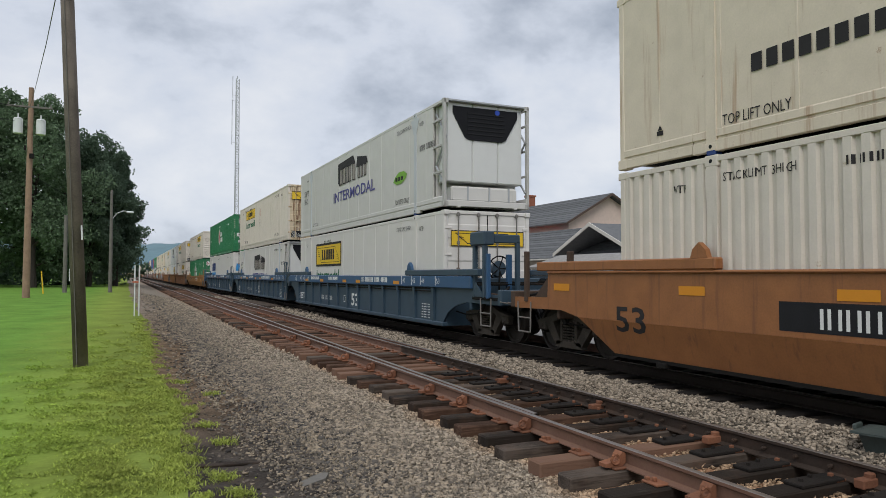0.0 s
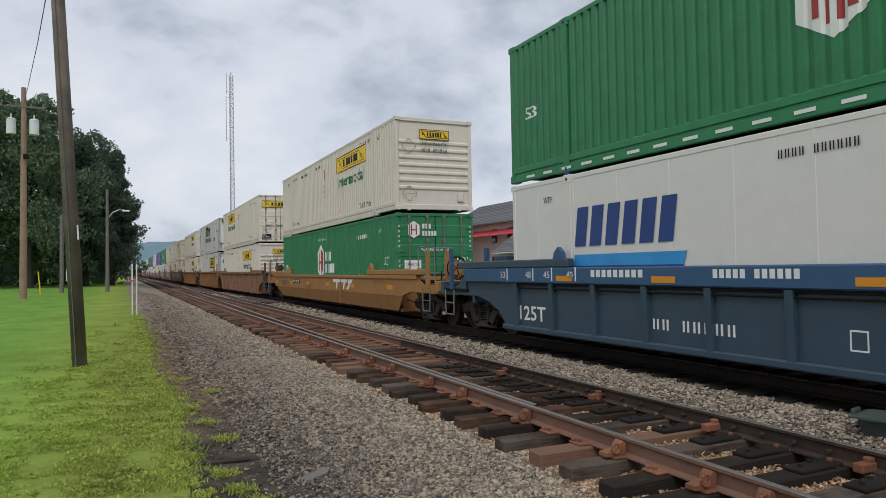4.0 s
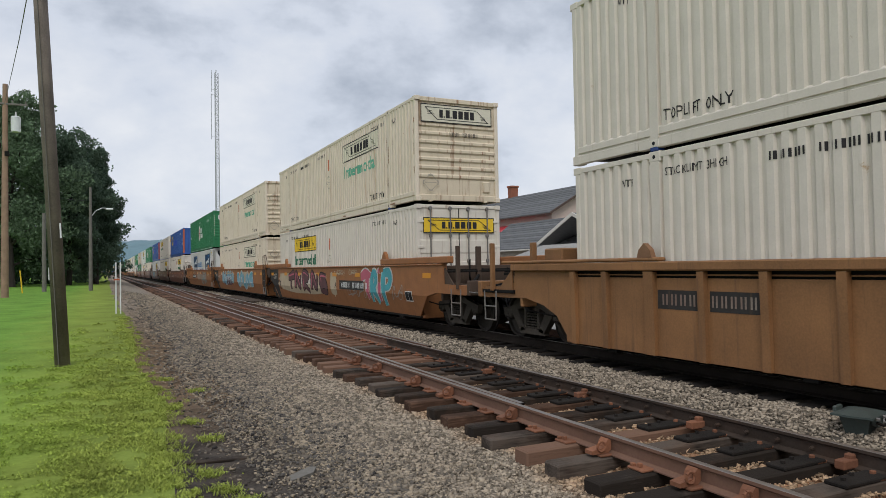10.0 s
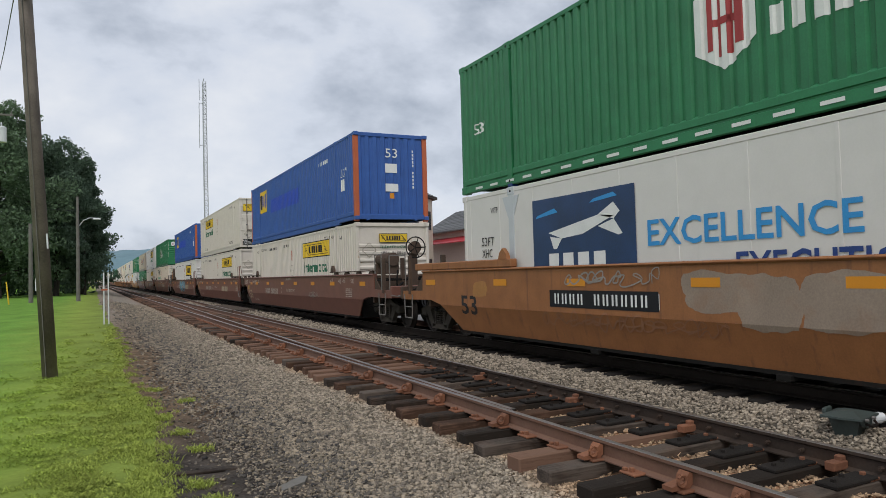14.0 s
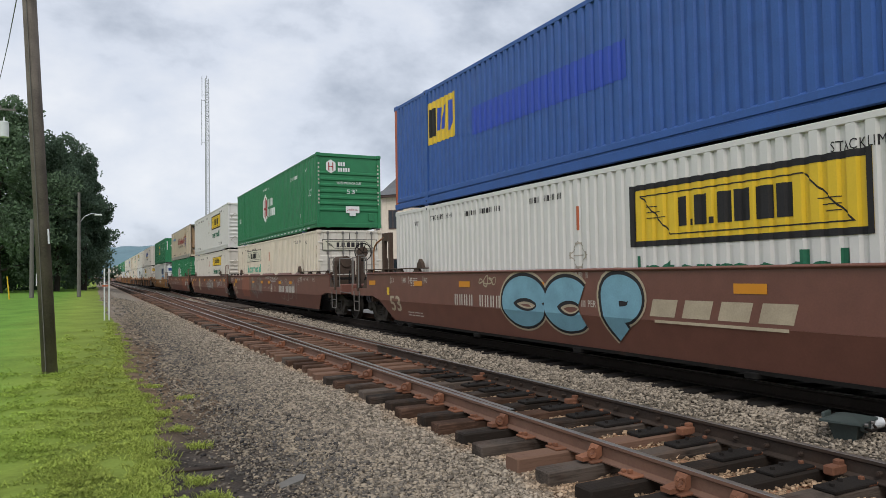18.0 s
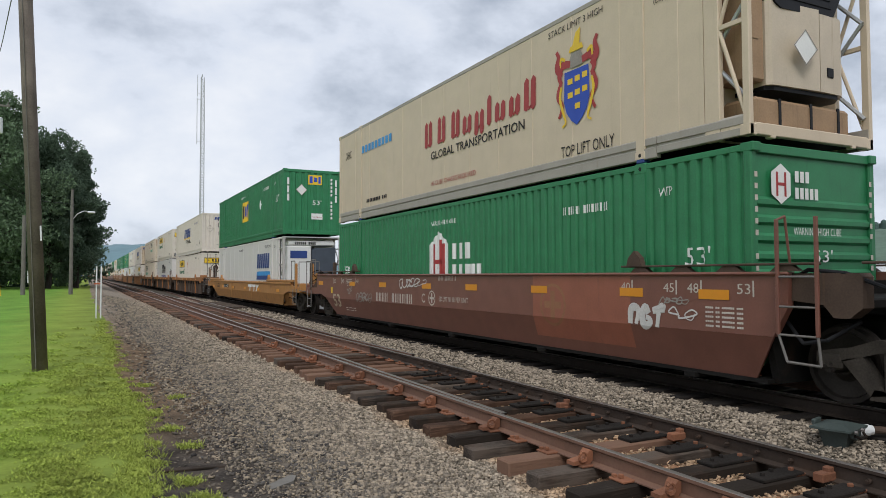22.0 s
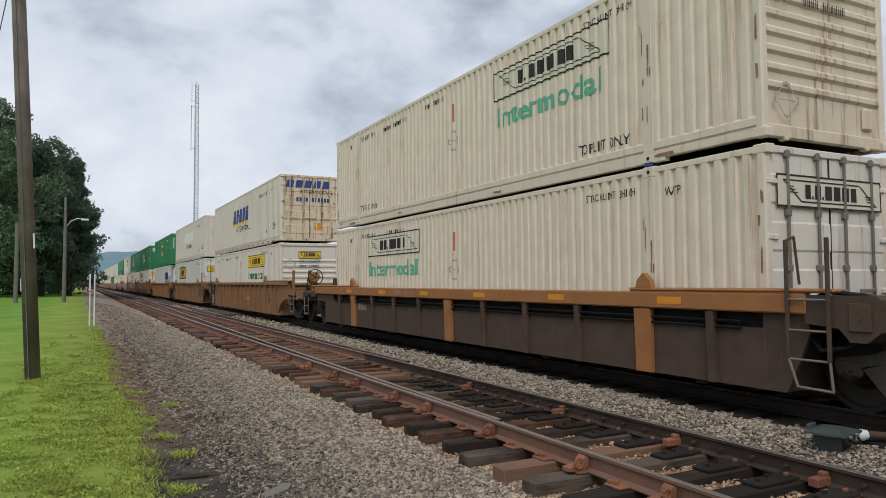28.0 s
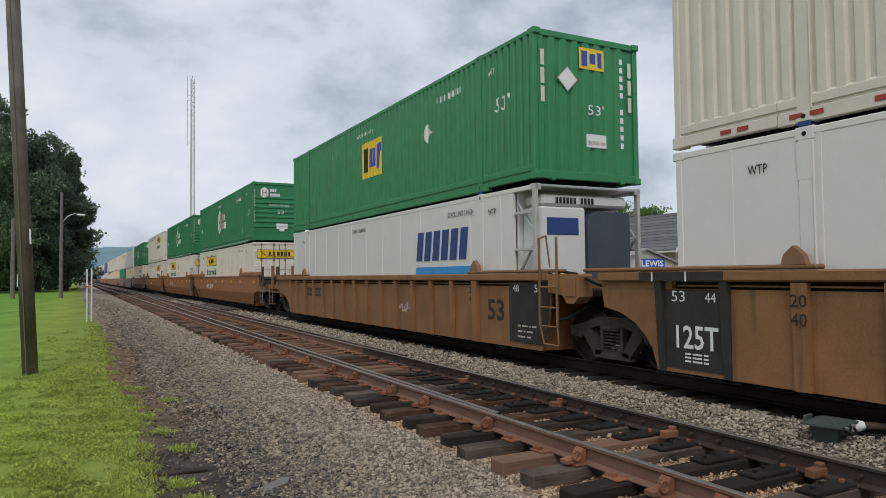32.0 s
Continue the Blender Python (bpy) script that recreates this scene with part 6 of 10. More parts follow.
            if which == "head":
                part("air_hose", Build().pipe([(-SX + 0.2, -0.5, zt - 0.12), (-SX + 0.14, -0.8, zt + 0.02), (-SX + 0.12, -1.25, zt - 0.02), (-SX + 0.2, -1.7, zt - 0.2), (-SX + 0.35, -2.2, zt - 0.32)], 0.025, 8), "black", root)
                part("air_hose", Build().pipe([(-SX + 0.3, -0.4, 0.95), (-SX + 0.16, -0.7, 0.72), (-SX + 0.16, -1.0, 0.78), (-SX + 0.4, -1.25, 1.0)], 0.022, 8), "black", root)
                truck(root, -1.72)
                lc = P if kind in ("blue", "maroon") else "cardark" if kind in ("dark", "smooth") else C
                rc = "dirtysteel" if kind in ("dark", "smooth", "blue", "maroon") else C
                yl, zl = (-0.52, 0.82) if kind == "maroon" else (-0.42, 0.62)
                lad = part("ladder", Build().box(-SX - 0.05, -SX - 0.014, yl - 0.022, yl + 0.022, zl, zt + 0.62, 0.006), lc, root)
                part("stile", Build().box(-SX - 0.05, -SX - 0.014, yl - 0.522, yl - 0.478, zl, zt + 0.62, 0.006), lc, lad)
                part("foot_step", Build().pipe([(-SX - 0.03, yl, zl + 0.01), (-SX - 0.03, yl - 0.11, zl - 0.31), (-SX - 0.03, yl - 0.53, zl - 0.32), (-SX - 0.03, yl - 0.5, zl + 0.01)], 0.016), rc, lad)
                for zr in (zl, zl + 0.33, zl + 0.68):
                    part("rung", Build().tube((-SX - 0.03, yl, zr), (-SX - 0.03, yl - 0.5, zr), 0.014, 8), rc, lad)
                part("grab_hook", Build().pipe([(-SX - 0.03, yl, zt + 0.61), (-SX + 0.12, yl, zt + 0.66), (-SX + 0.2, yl, zt + 0.1)], 0.016), lc, lad)
        else:
            part("end_platform", Build().box(-SX + 0.05, SX - 0.05, *sorted((f(-3.3), f(-1.9))), 0.96, 1.03, 0.01), "dark", root)
            part("walkway_grating", Build().box(-SX + 0.1, SX - 0.1, *sorted((f(-2.35), f(-1.95))), zt - 0.22, zt - 0.17, 0.01), "dark", root)
            part("end_bulkhead", Build().box(-SX + 0.1, SX - 0.1, *sorted((f(-1.74), f(-1.66))), 0.7, zt - 0.05, 0.02), EP, root)
            part("cross_brace", Build().tube((-SX + 0.15, f(-3.1), 1.05), (-0.35, f(-1.9), zt - 0.15), 0.035, 6), "dark", root)
            part("cross_brace", Build().tube((SX - 0.15, f(-3.1), 1.05), (0.35, f(-1.9), zt - 0.15), 0.035, 6), "dark", root)
            part("draft_sill", Build().box(-0.35, 0.35, *sorted((f(-3.35), f(-0.3))), 0.66, 1.02, 0.04), "dark", root)
            part("coupler", Build().box(-0.13, 0.13, *sorted((f(-3.72), f(-3.3))), 0.72, 0.98, 0.04).prism([(-0.2, f(-3.62)), (0.05, f(-3.62)), (0.24, f(-3.68)), (0.22, f(-3.9)), (0.05, f(-3.86)), (0.0, f(-3.78)), (-0.2, f(-3.95))], "z", 0.70, 1.0), "dark", root)
            part("end_sill", Build().box(-SX + 0.02, SX - 0.02, *sorted((f(-3.32), f(-3.16))), 0.86, 1.2, 0.02), "carmaroon" if kind == "maroon" else EP, root)
            part("air_hose", Build().pipe([(-0.5, f(-3.3), 0.85), (-0.55, f(-3.55), 0.6), (-0.45, f(-3.8), 0.45)], 0.03), "black", root)
            part("air_hose", Build().pipe([(-0.8, f(-3.3), 1.0), (-0.95, f(-3.6), 0.9), (-0.9, f(-3.85), 0.75)], 0.02), "black", root)
            part("cut_lever", Build().pipe([(-SX - 0.02, f(-3.36), 0.95), (-SX + 0.5, f(-3.4), 0.85), (-0.3, f(-3.45), 0.95)], 0.016), "dirtysteel", root)
            part("corner_step", Build().pipe([(-SX - 0.02, f(-2.46), 1.0), (-SX - 0.02, f(-2.48), 0.40), (-SX - 0.02, f(-2.92), 0.40), (-SX - 0.02, f(-2.95), 1.0)], 0.016).pipe([(-SX - 0.02, f(-2.47), 0.68), (-SX - 0.02, f(-2.93), 0.68)], 0.014), "dirtysteel", root)
            if kind in ("maroon", "single", "singlehigh"):
                part("handrail", Build().pipe([(-SX + 0.02, f(-3.2), 1.1), (-SX + 0.02, f(-3.2), 2.05), (-SX + 0.5, f(-3.2), 2.05), (-SX + 0.5, f(-3.2), 1.1)], 0.017), "dirtysteel", root)
            if kind in ("maroon", "single", "singlehigh"):
                part("handrail", Build().pipe([(-SX + 0.02, f(-2.1), zt), (-SX + 0.02, f(-2.1), 2.1), (-SX + 0.02, f(-2.6), 2.1), (-SX + 0.02, f(-2.6), 1.1)], 0.017), "dirtysteel", root)
            if kind != "dark":
                part("grab_post", Build().box(-SX + 0.0, -SX + 0.09, *sorted((f(-2.75), f(-2.66))), 1.0, 2.0, 0.01), EP if EP == "cardark" else C, root)
            if kind != "dark":
                part("grab_post", Build().box(-SX + 0.75, -SX + 0.87, *sorted((f(-2.35), f(-2.25))), 1.0, 2.0, 0.01), EP if EP == "cardark" else C, root)
            # brake rigging, pipes and brackets crowd the end
            part("brake_lever", Build().prism([(f(-2.15), 0.98), (f(-2.05), 0.98), (f(-1.7), 0.62), (f(-1.8), 0.58)], "x", -SX + 0.3, -SX + 0.36), "dark", root)
            part("brake_rod", Build().pipe([(-SX + 0.33, f(-1.75), 0.62), (-SX + 0.38, f(-1.0), 0.55), (-SX + 0.42, f(-0.3), 0.6)], 0.018, 6), "dark", root)
            part("train_pipe", Build().pipe([(-SX + 0.35, f(-0.2), zt - 0.45), (-SX + 0.22, f(-1.2), zt - 0.4), (-SX + 0.22, f(-2.0), 1.12), (-SX + 0.3, f(-3.1), 1.06)], 0.026, 8), "cardark", root)
            part("valve", Build().tube((-SX + 0.2, f(-1.55), zt - 0.3), (-SX + 0.2, f(-1.55), zt - 0.02), 0.09, 12).box(-SX + 0.1, -SX + 0.3, *sorted((f(-1.45), f(-1.66))), zt - 0.02, zt + 0.05, 0.01), "cardark", root)
            part("gusset", Build().prism([(f(-1.95), 1.03), (f(-2.5), 1.03), (f(-1.95), zt - 0.1)], "x", -SX + 0.06, -SX + 0.09), EP, root)
            for k in range(5):
                part("grating_bar", Build().box(-SX + 0.12, SX - 0.12, *sorted((f(-2.02 - 0.075 * k), f(-2.045 - 0.075 * k))), zt - 0.165, zt - 0.14), "dark", root)
            for xx, zz in ((-0.55, 0.62), (0.35, 0.58)):
                part("hanging_hose", Build().pipe([(xx, f(-3.25), 0.9), (xx - 0.08, f(-3.5), 0.66), (xx - 0.02, f(-3.7), zz - 0.14), (xx + 0.06, f(-3.9), zz + 0.02)], 0.024, 8), "black", root)
            if which == "head":
                part("brake_chain", Build().pipe([(-0.6, -1.7, zt + 0.1), (-0.68, -1.82, zt - 0.3), (-0.66, -1.9, 0.9)], 0.022, 6), "dark", root)
            truck(root, f(-1.86))
            if which == "head":
                wy = -2.95 if kind == "maroon" else -1.62 if kind in ("dark", "blue") else -2.6
                wz = zt + 0.72 if kind in ("maroon", "dark") else zt + 0.18
                if kind == "dark":
                    for k in range(4):
                        part("deck_board", Build().box(-SX + 0.1, SX - 0.3, -3.1 + 0.3 * k, -2.84 + 0.3 * k, zt + 0.02 - 0.05 * (k % 2), zt + 0.07 - 0.05 * (k % 2), 0.01), "carrust", root)
                    part("storage_box", Build().box(-SX + 0.02, -SX + 0.45, -1.0, -0.62, zt + 0.001, zt + 0.2, 0.02), "carorange", root, "rusty orange storage box")
                    part("end_panel", Build().box(-SX - 0.004, -SX + 0.02, -1.35, -0.5, zt - 0.36, zt - 0.02, 0.01), "carorange", root)
                elif kind == "maroon":
                    part("air_tank", Build().tube((-0.75, -0.75, zt + 0.42), (-0.75, -1.75, zt + 0.42), 0.2, 20).box(-0.95, -0.55, -0.85, -0.75, zt - 0.02, zt + 0.3, 0.01).box(-0.95, -0.55, -1.7, -1.6, zt - 0.02, zt + 0.3, 0.01), "cardark", root, "round dark brake air tank")
                bw = Build()
                for i in range(20):
                    a, b2 = 2 * math.pi * i / 20, 2 * math.pi * (i + 1) / 20
                    bw.tube((-0.55 + 0.30 * math.cos(a), wy, wz + 0.30 * math.sin(a)), (-0.55 + 0.30 * math.cos(b2), wy, wz + 0.30 * math.sin(b2)), 0.018, 6)
                for i in range(5):
                    a = 2 * math.pi * i / 5
                    bw.tube((-0.55, wy + 0.04, wz), (-0.55 + 0.29 * math.cos(a), wy, wz + 0.29 * math.sin(a)), 0.014, 6)
                if kind != "smooth":
                    part("brake_wheel", bw, "dark", root, "spoked hand brake wheel")
                if kind == "blue":
                    part("portal_frame", Build().box(-SX + 0.05, -SX + 0.15, -2.5, -2.4, 1.0, 2.3, 0.01).box(-SX + 0.05, -SX + 0.15, -2.02, -1.92, 1.0, 2.3, 0.01).box(-SX + 0.02, -SX + 0.3, -2.55, -1.85, 2.2, 2.52, 0.03).box(-0.6, -0.5, -2.5, -2.4, 1.0, 2.3, 0.01).box(-SX + 0.3, -0.5, -2.5, -2.38, 2.25, 2.45, 0.02), P, root, "blue portal frame")
                if kind != "smooth":
                    part("brake_housing", Build().tube((-0.55, wy + 0.03, wz), (-0.55, wy + 0.26, wz), 0.19, 16, 0.14).box(-0.66, -0.44, wy + 0.12, wy + 0.26, 1.0, wz - 0.14, 0.02), EP, root)
            else:
                if kind not in ("maroon", "smooth"):
                    part("valve_box", Build().box(-0.9, -0.3, *sorted((f(-1.6), f(-1.0))), zt - 0.1, zt + 0.3, 0.03), P, root)
                if kind == "maroon":
                    part("bent_rail", Build().pipe([(-SX + 0.1, f(-1.49), zt), (-SX + 0.1, f(-1.49), zt + 0.62), (-SX + 0.1, f(-1.40), zt + 0.78), (-SX + 0.1, f(-1.2), zt + 0.88), (-SX + 0.1, f(-0.66), zt + 1.0)], 0.024), "carorange", root)
                    part("tall_guide", Build().box(-SX + 0.08, -SX + 0.2, f(-0.68), f(-0.68) + 0.1, zt, zt + 1.12, 0.01).box(-SX + 0.08, -SX + 0.2, f(-0.32) - 0.1, f(-0.32), zt, zt + 1.12, 0.01).box(-SX + 0.081, -SX + 0.199, *sorted((f(-0.66), f(-0.34))), zt + 0.88, zt + 1.12, 0.01), EP, root, "tall slotted guide post")
                for xx in (-SX + 0.1, -0.3, 0.7) if kind == "maroon" else ():
                    part("bollard", Build().box(xx, xx + 0.13, *sorted((f(-3.05), f(-2.92))), 1.0, 2.12, 0.02), EP, root)
                if kind == "maroon":
                    part("diagonal_strut", Build().tube((-0.24, f(-3.0), 1.75), (-0.24, f(-2.3), 1.05), 0.05, 8), EP, root)
    # marks
    px = -(SX - 0.115 + (0.075 if not st["ribs"] else 0.02))
    if not marks:
        return root
    ink = {"ribbed": "ink", "rusty": "grafgrey", "blue": "whiteink", "smooth": "ink", "maroon": "stencil", "single": "ink", "singlehigh": "ink", "dark": "grafpale"}[kind]
    if kind in ("ribbed",):
        side_mark("size_mark", words("53", 0.62, 0.42, 0.02), "fadedblack", root, 1.55, 0.62, x=px)
        side_mark("length_mark", joined(shifted(words("20", 0.2, 0.13), 0, 0.2), words("40", 0.2, 0.13)), "ink", root, 2.3, 0.95, x=px)
        if head == "a":
            part("black_panel", Build().prism([(0.74, zb + 0.10), (-0.33, zb + 0.10), (-0.47, 0.55), (-0.6, zt - 0.16), (0.74, zt - 0.16)], "x", px - 0.012, px), "fadedblack", root, "black stencil panel")
            side_mark("notice_mark", joined(bars(0.5, 0.031, (3, 1, 4), 0.08), shifted(bars(0.6, 0.031, (2, 4, 1, 3), 0.08), 0, 0.1), shifted(bars(0.42, 0.031, (4, 2), 0.08), 0, -0.1)), "stencil", root, 0.45, zb + 0.3, x=px - 0.012)
            side_mark("length_mark", joined(words("48", 0.2, 0.14), shifted(words("5", 0.1, 0.14), 0.7, 0)), "whiteink", root, 0.6, zt - 0.35, x=px - 0.012)
        if tail == "a":
            part("black_panel", Build().box(px - 0.012, px + 0.0, L - 0.98, L + 0.138, zb + 0.06, zt - 0.25), "fadedblack", root, "black stencil panel")
            for yr in (L + 0.2, L - 0.92):
                part("dark_rib", Build().prism([(-SX + 0.012, zt - 0.145), (-SX + 0.10, zt - 0.145), (-SX + 0.10, zb), (-SX + 0.08, zb), (-SX + 0.05, zb + 0.4)], "y", yr - 0.06, yr + 0.06), "fadedblack", root)
            part("sill_band", Build().box(-SX - 0.003, -SX + 0.05, L - 0.95, L + 0.55, zt - 0.13, zt - 0.01), "fadedblack", root, "black painted stretch of sill")
            side_mark("sill_tick", rects([(0, 0, 0.03, 0.13), (0.62, 0, 0.65, 0.13)]), "whiteink", root, L + 0.3, zt - 0.14, x=-SX - 0.003)
            side_mark("length_mark", joined(shifted(words("20", 0.2, 0.15), 0, 0.22), words("40", 0.2, 0.15)), "ink", root, L - POST + 0.1, 0.9, x=-SX + 0.008)
            side_mark("notice_mark", joined(*[shifted(bars(0.4, 0.025, (4, 6, 3), 0.08), 0, 0.05 * k) for k in range(3)]), "whiteink", root, L - 0.22, zb + 0.16, x=px - 0.012)
            side_mark("capacity_mark", words("125T", 0.72, 0.32, 0.015), "whiteink", root, L - 0.07, zb + 0.34, x=px - 0.012)
            side_mark("length_mark", joined(words("53", 0.24, 0.15), shifted(words("44", 0.18, 0.13), 0.58, 0)), "whiteink", root, L, zt - 0.42, x=px - 0.012)
        else:
            side_mark("serial_panel", rects([(0, 0, 0.86, 0.28)]), "fadedblack", root, 14.05, 0.85, x=px)
            side_mark("serial_panel", rects([(0, 0, 0.86, 0.28)]), "fadedblack", root, 13.06, 0.85, x=px)
            side_mark("serial_mark", bars(0.7, 0.16, (4,), 0.35), "graffade", root, 13.95, 0.91, x=px, lift=0.008)
            side_mark("serial_mark", bars(0.78, 0.16, (5,), 0.35), "graffade", root, 13.02, 0.91, x=px, lift=0.008)
    elif kind == "blue":
        side_mark("size_mark", words("53", 0.8, 0.44, 0.02), "whiteink", root, 7.7, 0.43, x=px)
        side_mark("capacity_mark", words("125T", 0.95, 0.29, 0.015), "whiteink", root, 15.75, 0.45, x=px)
        side_mark("name_mark", bars(2.56, 0.15, (2, 7, 4, 5), 0.3), "whiteink", root, 6.23, zt - 0.2, x=-SX)
        side_mark("name_mark", bars(1.35, 0.12, (9,), 0.3), "whiteink", root, 13.23, zt - 0.17, x=-SX)
        side_mark("name_mark", bars(1.37, 0.12, (5, 6), 0.3), "whiteink", root, 10.52, zt - 0.17, x=-SX)
        side_mark("serial_mark", bars(1.86, 0.16, (3, 5), 0.35), "whiteink", root, 12.03, 0.54, x=px)
        side_mark("notice_frame", frame_lines(0, 0, 0.22, 0.24, 0.02), "whiteink", root, 8.65, 0.52, x=px)
        side_mark("notice_mark", joined(*[shifted(bars(0.55, 0.025, (2, 4, 1, 3), 0.08), 0, 0.07 * i) for i in range(6)]), "whiteink", root, 1.2, 0.38, x=px)
        side_mark("reflector_tape", rects([(0, 0, 0.5, 0.1), (2.55, 0, 3.05, 0.1), (5.78, 0, 6.26, 0.1), (7.4, 0, 7.88, 0.1), (11.1, 0, 11.6, 0.1)]), "reflector", root, 14.28, zt - 0.25, x=-SX)
        # dark tubes added to draw the shade line under the sill's overhang
        part("pipe_run", Build().tube((-SX + 0.05, 0.3, zt - 0.33), (-SX + 0.05, L - 0.3, zt - 0.33), 0.02, 6).tube((-SX + 0.05, 0.3, zt - 0.40), (-SX + 0.05, L - 0.3, zt - 0.40), 0.016, 6), "dark", root)
        for yy, tx in ((2.5, "40"), (1.75, "45"), (1.1, "48"), (0.1, "53")):
            side_mark("length_mark", joined(shifted(words(tx, 0.2, 0.13), 0.08, 0), rects([(0, -0.05, 0.04, 0.2)])), "whiteink", root, yy, zt - 0.2, x=-SX)
            side_mark("length_mark", joined(words(tx, 0.2, 0.13), rects([(0.26, -0.05, 0.3, 0.2)])), "whiteink", root, L - yy + 0.3, zt - 0.2, x=-SX)
    elif kind in ("maroon", "smooth"):
        side_mark("size_mark", words("53", 0.72, 0.42, 0.015), "grafpale" if kind == "maroon" else ink, root, 16.3 if kind == "maroon" else 16.1, 0.50 if kind == "maroon" else 0.6, x=px)
        side_mark("serial_mark", bars(2.5, 0.24, (4, 6), 0.34), "stencil" if kind == "maroon" else "whiteink", root, 12.4, 0.80 if kind == "maroon" else 0.9, x=px)
        if kind == "maroon":
            side_mark("serial_mark", bars(0.9, 0.10, (4, 6, 1), 0.35), "stencil", root, 8.5, 1.40, x=px)
            side_mark("class_letter", words("C", 0.17, 0.22), "stencil", root, 9.4, 0.86, x=px)
            side_mark("load_mark", joined(words("LD LMT", 0.42, 0.11), shifted(words("PER UNIT", 0.56, 0.11), 0.82, 0)), "stencil", root, 8.45, 0.92, x=px)
            side_mark("serial_mark", bars(0.3, 0.11, (3, 3), 0.35), "stencil", root, 7.98, 0.92, x=px)
            side_mark("notice_mark", joined(*[shifted(bars(0.6, 0.026, (4, 2, 6, 3), 0.08), 0, 0.06 * i) for i in range(5)]), "stencil", root, 0.62, 0.84, x=px)
            for yy, tx in ((2.05, "40"), (1.17, "45"), (0.73, "48"), (-0.09, "53")):
                side_mark("length_mark", joined(words(tx, 0.2, 0.13), rects([(0.23, -0.03, 0.255, 0.17)])), "stencil", root, yy + 0.2, zt - 0.28, x=px)
                side_mark("length_mark", joined(shifted(words(tx, 0.2, 0.13), 0.05, 0), rects([(0, -0.03, 0.025, 0.17)])), "stencil", root, L - yy, zt - 0.28, x=px)
        side_mark("reflector_tape", rects([(q, 0, q + 0.5, 0.13) for q in ((0.0,) if tail == "c" else (1.93,) if kind == "maroon" else (0.5,)) + (3.23, 5.7, 8.5, 10.7, 13.2, 15.6) + ((18.6,) if head == "c" else (17.15,))]), "reflector", root, 17.88, zt - 0.36, x=px, lift=0.007)
        if kind == "maroon":
            side_mark("notice_mark", joined(*[shifted(bars(0.42, 0.022, (3, 5, 2), 0.08), 0, 0.045 * i) for i in range(5)]), "stencil", root, 14.85, zt - 0.36, x=px)
            side_mark("notice_mark", joined(*[shifted(bars(0.9, 0.025, (4, 2, 6, 3), 0.08), 0, 0.075 * i) for i in range(2)]), "stencil", root, 15.2, 0.42, x=px)
            side_mark("notice_plate", rects([(0, 0, 0.18, 0.2)]), "yellow", root, 16.5, 0.94, x=px)
            if tail == "a":
                side_mark("capacity_mark", words("125T", 0.72, 0.21, 0.012), "stencil", root, L + 1.2, zt - 0.34, x=px)
    elif kind in ("single", "singlehigh"):
        side_mark("serial_panel", rects([(0, 0, 1.6, 0.2)]), "black", root, 13.46, zt - 0.40, x=px)
        side_mark("serial_mark", bars(1.4, 0.13, (4, 6), 0.35), "whiteink", root, 13.36, zt - 0.365, x=px, lift=0.008)
        side_mark("slanted_logo", rects([((0.0, 0.24), (0.9, 0.24), (0.95, 0.36), (-0.04, 0.36)), ((0.36, 0.0), (0.52, 0.0), (0.6, 0.235), (0.42, 0.235)), ((1.0, 0.24), (1.75, 0.24), (1.8, 0.36), (1.03, 0.36)), ((1.3, 0.0), (1.45, 0.0), (1.54, 0.235), (1.36, 0.235)), ((1.7, 0.0), (1.95, 0.0), (2.5, 0.36), (2.25, 0.36)), ((1.9, 0.235), (2.02, 0.16), (2.16, 0.36), (1.95, 0.36))]), "whiteink", root, 6.4, zt - 0.52, x=px)
        side_mark("size_mark", words("53", 0.5, 0.16, 0.01), "ink", root, 10.4, 0.78, x=px)
        side_mark("reflector_tape", rects([(q, 0, q + 0.5, 0.14) for q in (0, 3.35, 6.6, 9.8, 13.0, 16.8)]), "reflector", root, 17.25, zt - 0.44, x=px, lift=0.007)
        for yy, tx in ((16.2, "53"), (15.5, "48"), (14.9, "45"), (0.9, "53"), (1.6, "48")):
            side_mark("length_mark", joined(shifted(words(tx, 0.18, 0.12), 0.05, 0), rects([(0, -0.02, 0.025, 0.16)])), "carmaroon", root, yy, zt - 0.28, x=px)
    elif kind == "dark":
        side_mark("serial_mark", bars(1.3, 0.2, (4, 6), 0.35), ink, root, 14.5, 0.7, x=px)
        side_mark("serial_mark", bars(1.3, 0.11, (4, 6), 0.35), "grafgrey", root, 11.0, zt - 0.17, x=-SX)
        side_mark("reflector_tape", rects([(2.6 * i, 0, 2.6 * i + 0.45, 0.10) for i in range(6)]), "reflector", root, L - 1.5, zt - 0.17, x=-SX)
        part("pipe_run", Build().tube((-SX + 0.06, 0.3, zt - 0.36), (-SX + 0.06, L - 0.3, zt - 0.36), 0.02, 6).tube((-SX + 0.06, 0.3, zt - 0.44), (-SX + 0.06, L - 0.3, zt - 0.44), 0.02, 6), "dark", root)
    if kind in ("ribbed", "rusty"):
        part("pipe_run", Build().tube((-SX + 0.09, 0.1, zt - 0.2), (-SX + 0.09, L - 0.1, zt - 0.2), 0.012, 6), P, root)
    return root


CARS = {}


def car(kind, head, tail, m, lite=False):
    key = kind, head, tail, lite
    if key not in CARS:
        CARS[key] = build_car(kind, head, tail, True, lite)
        CARS[key].matrix_basis = m
        return CARS[key]
    return copy_thing(CARS[key], m)


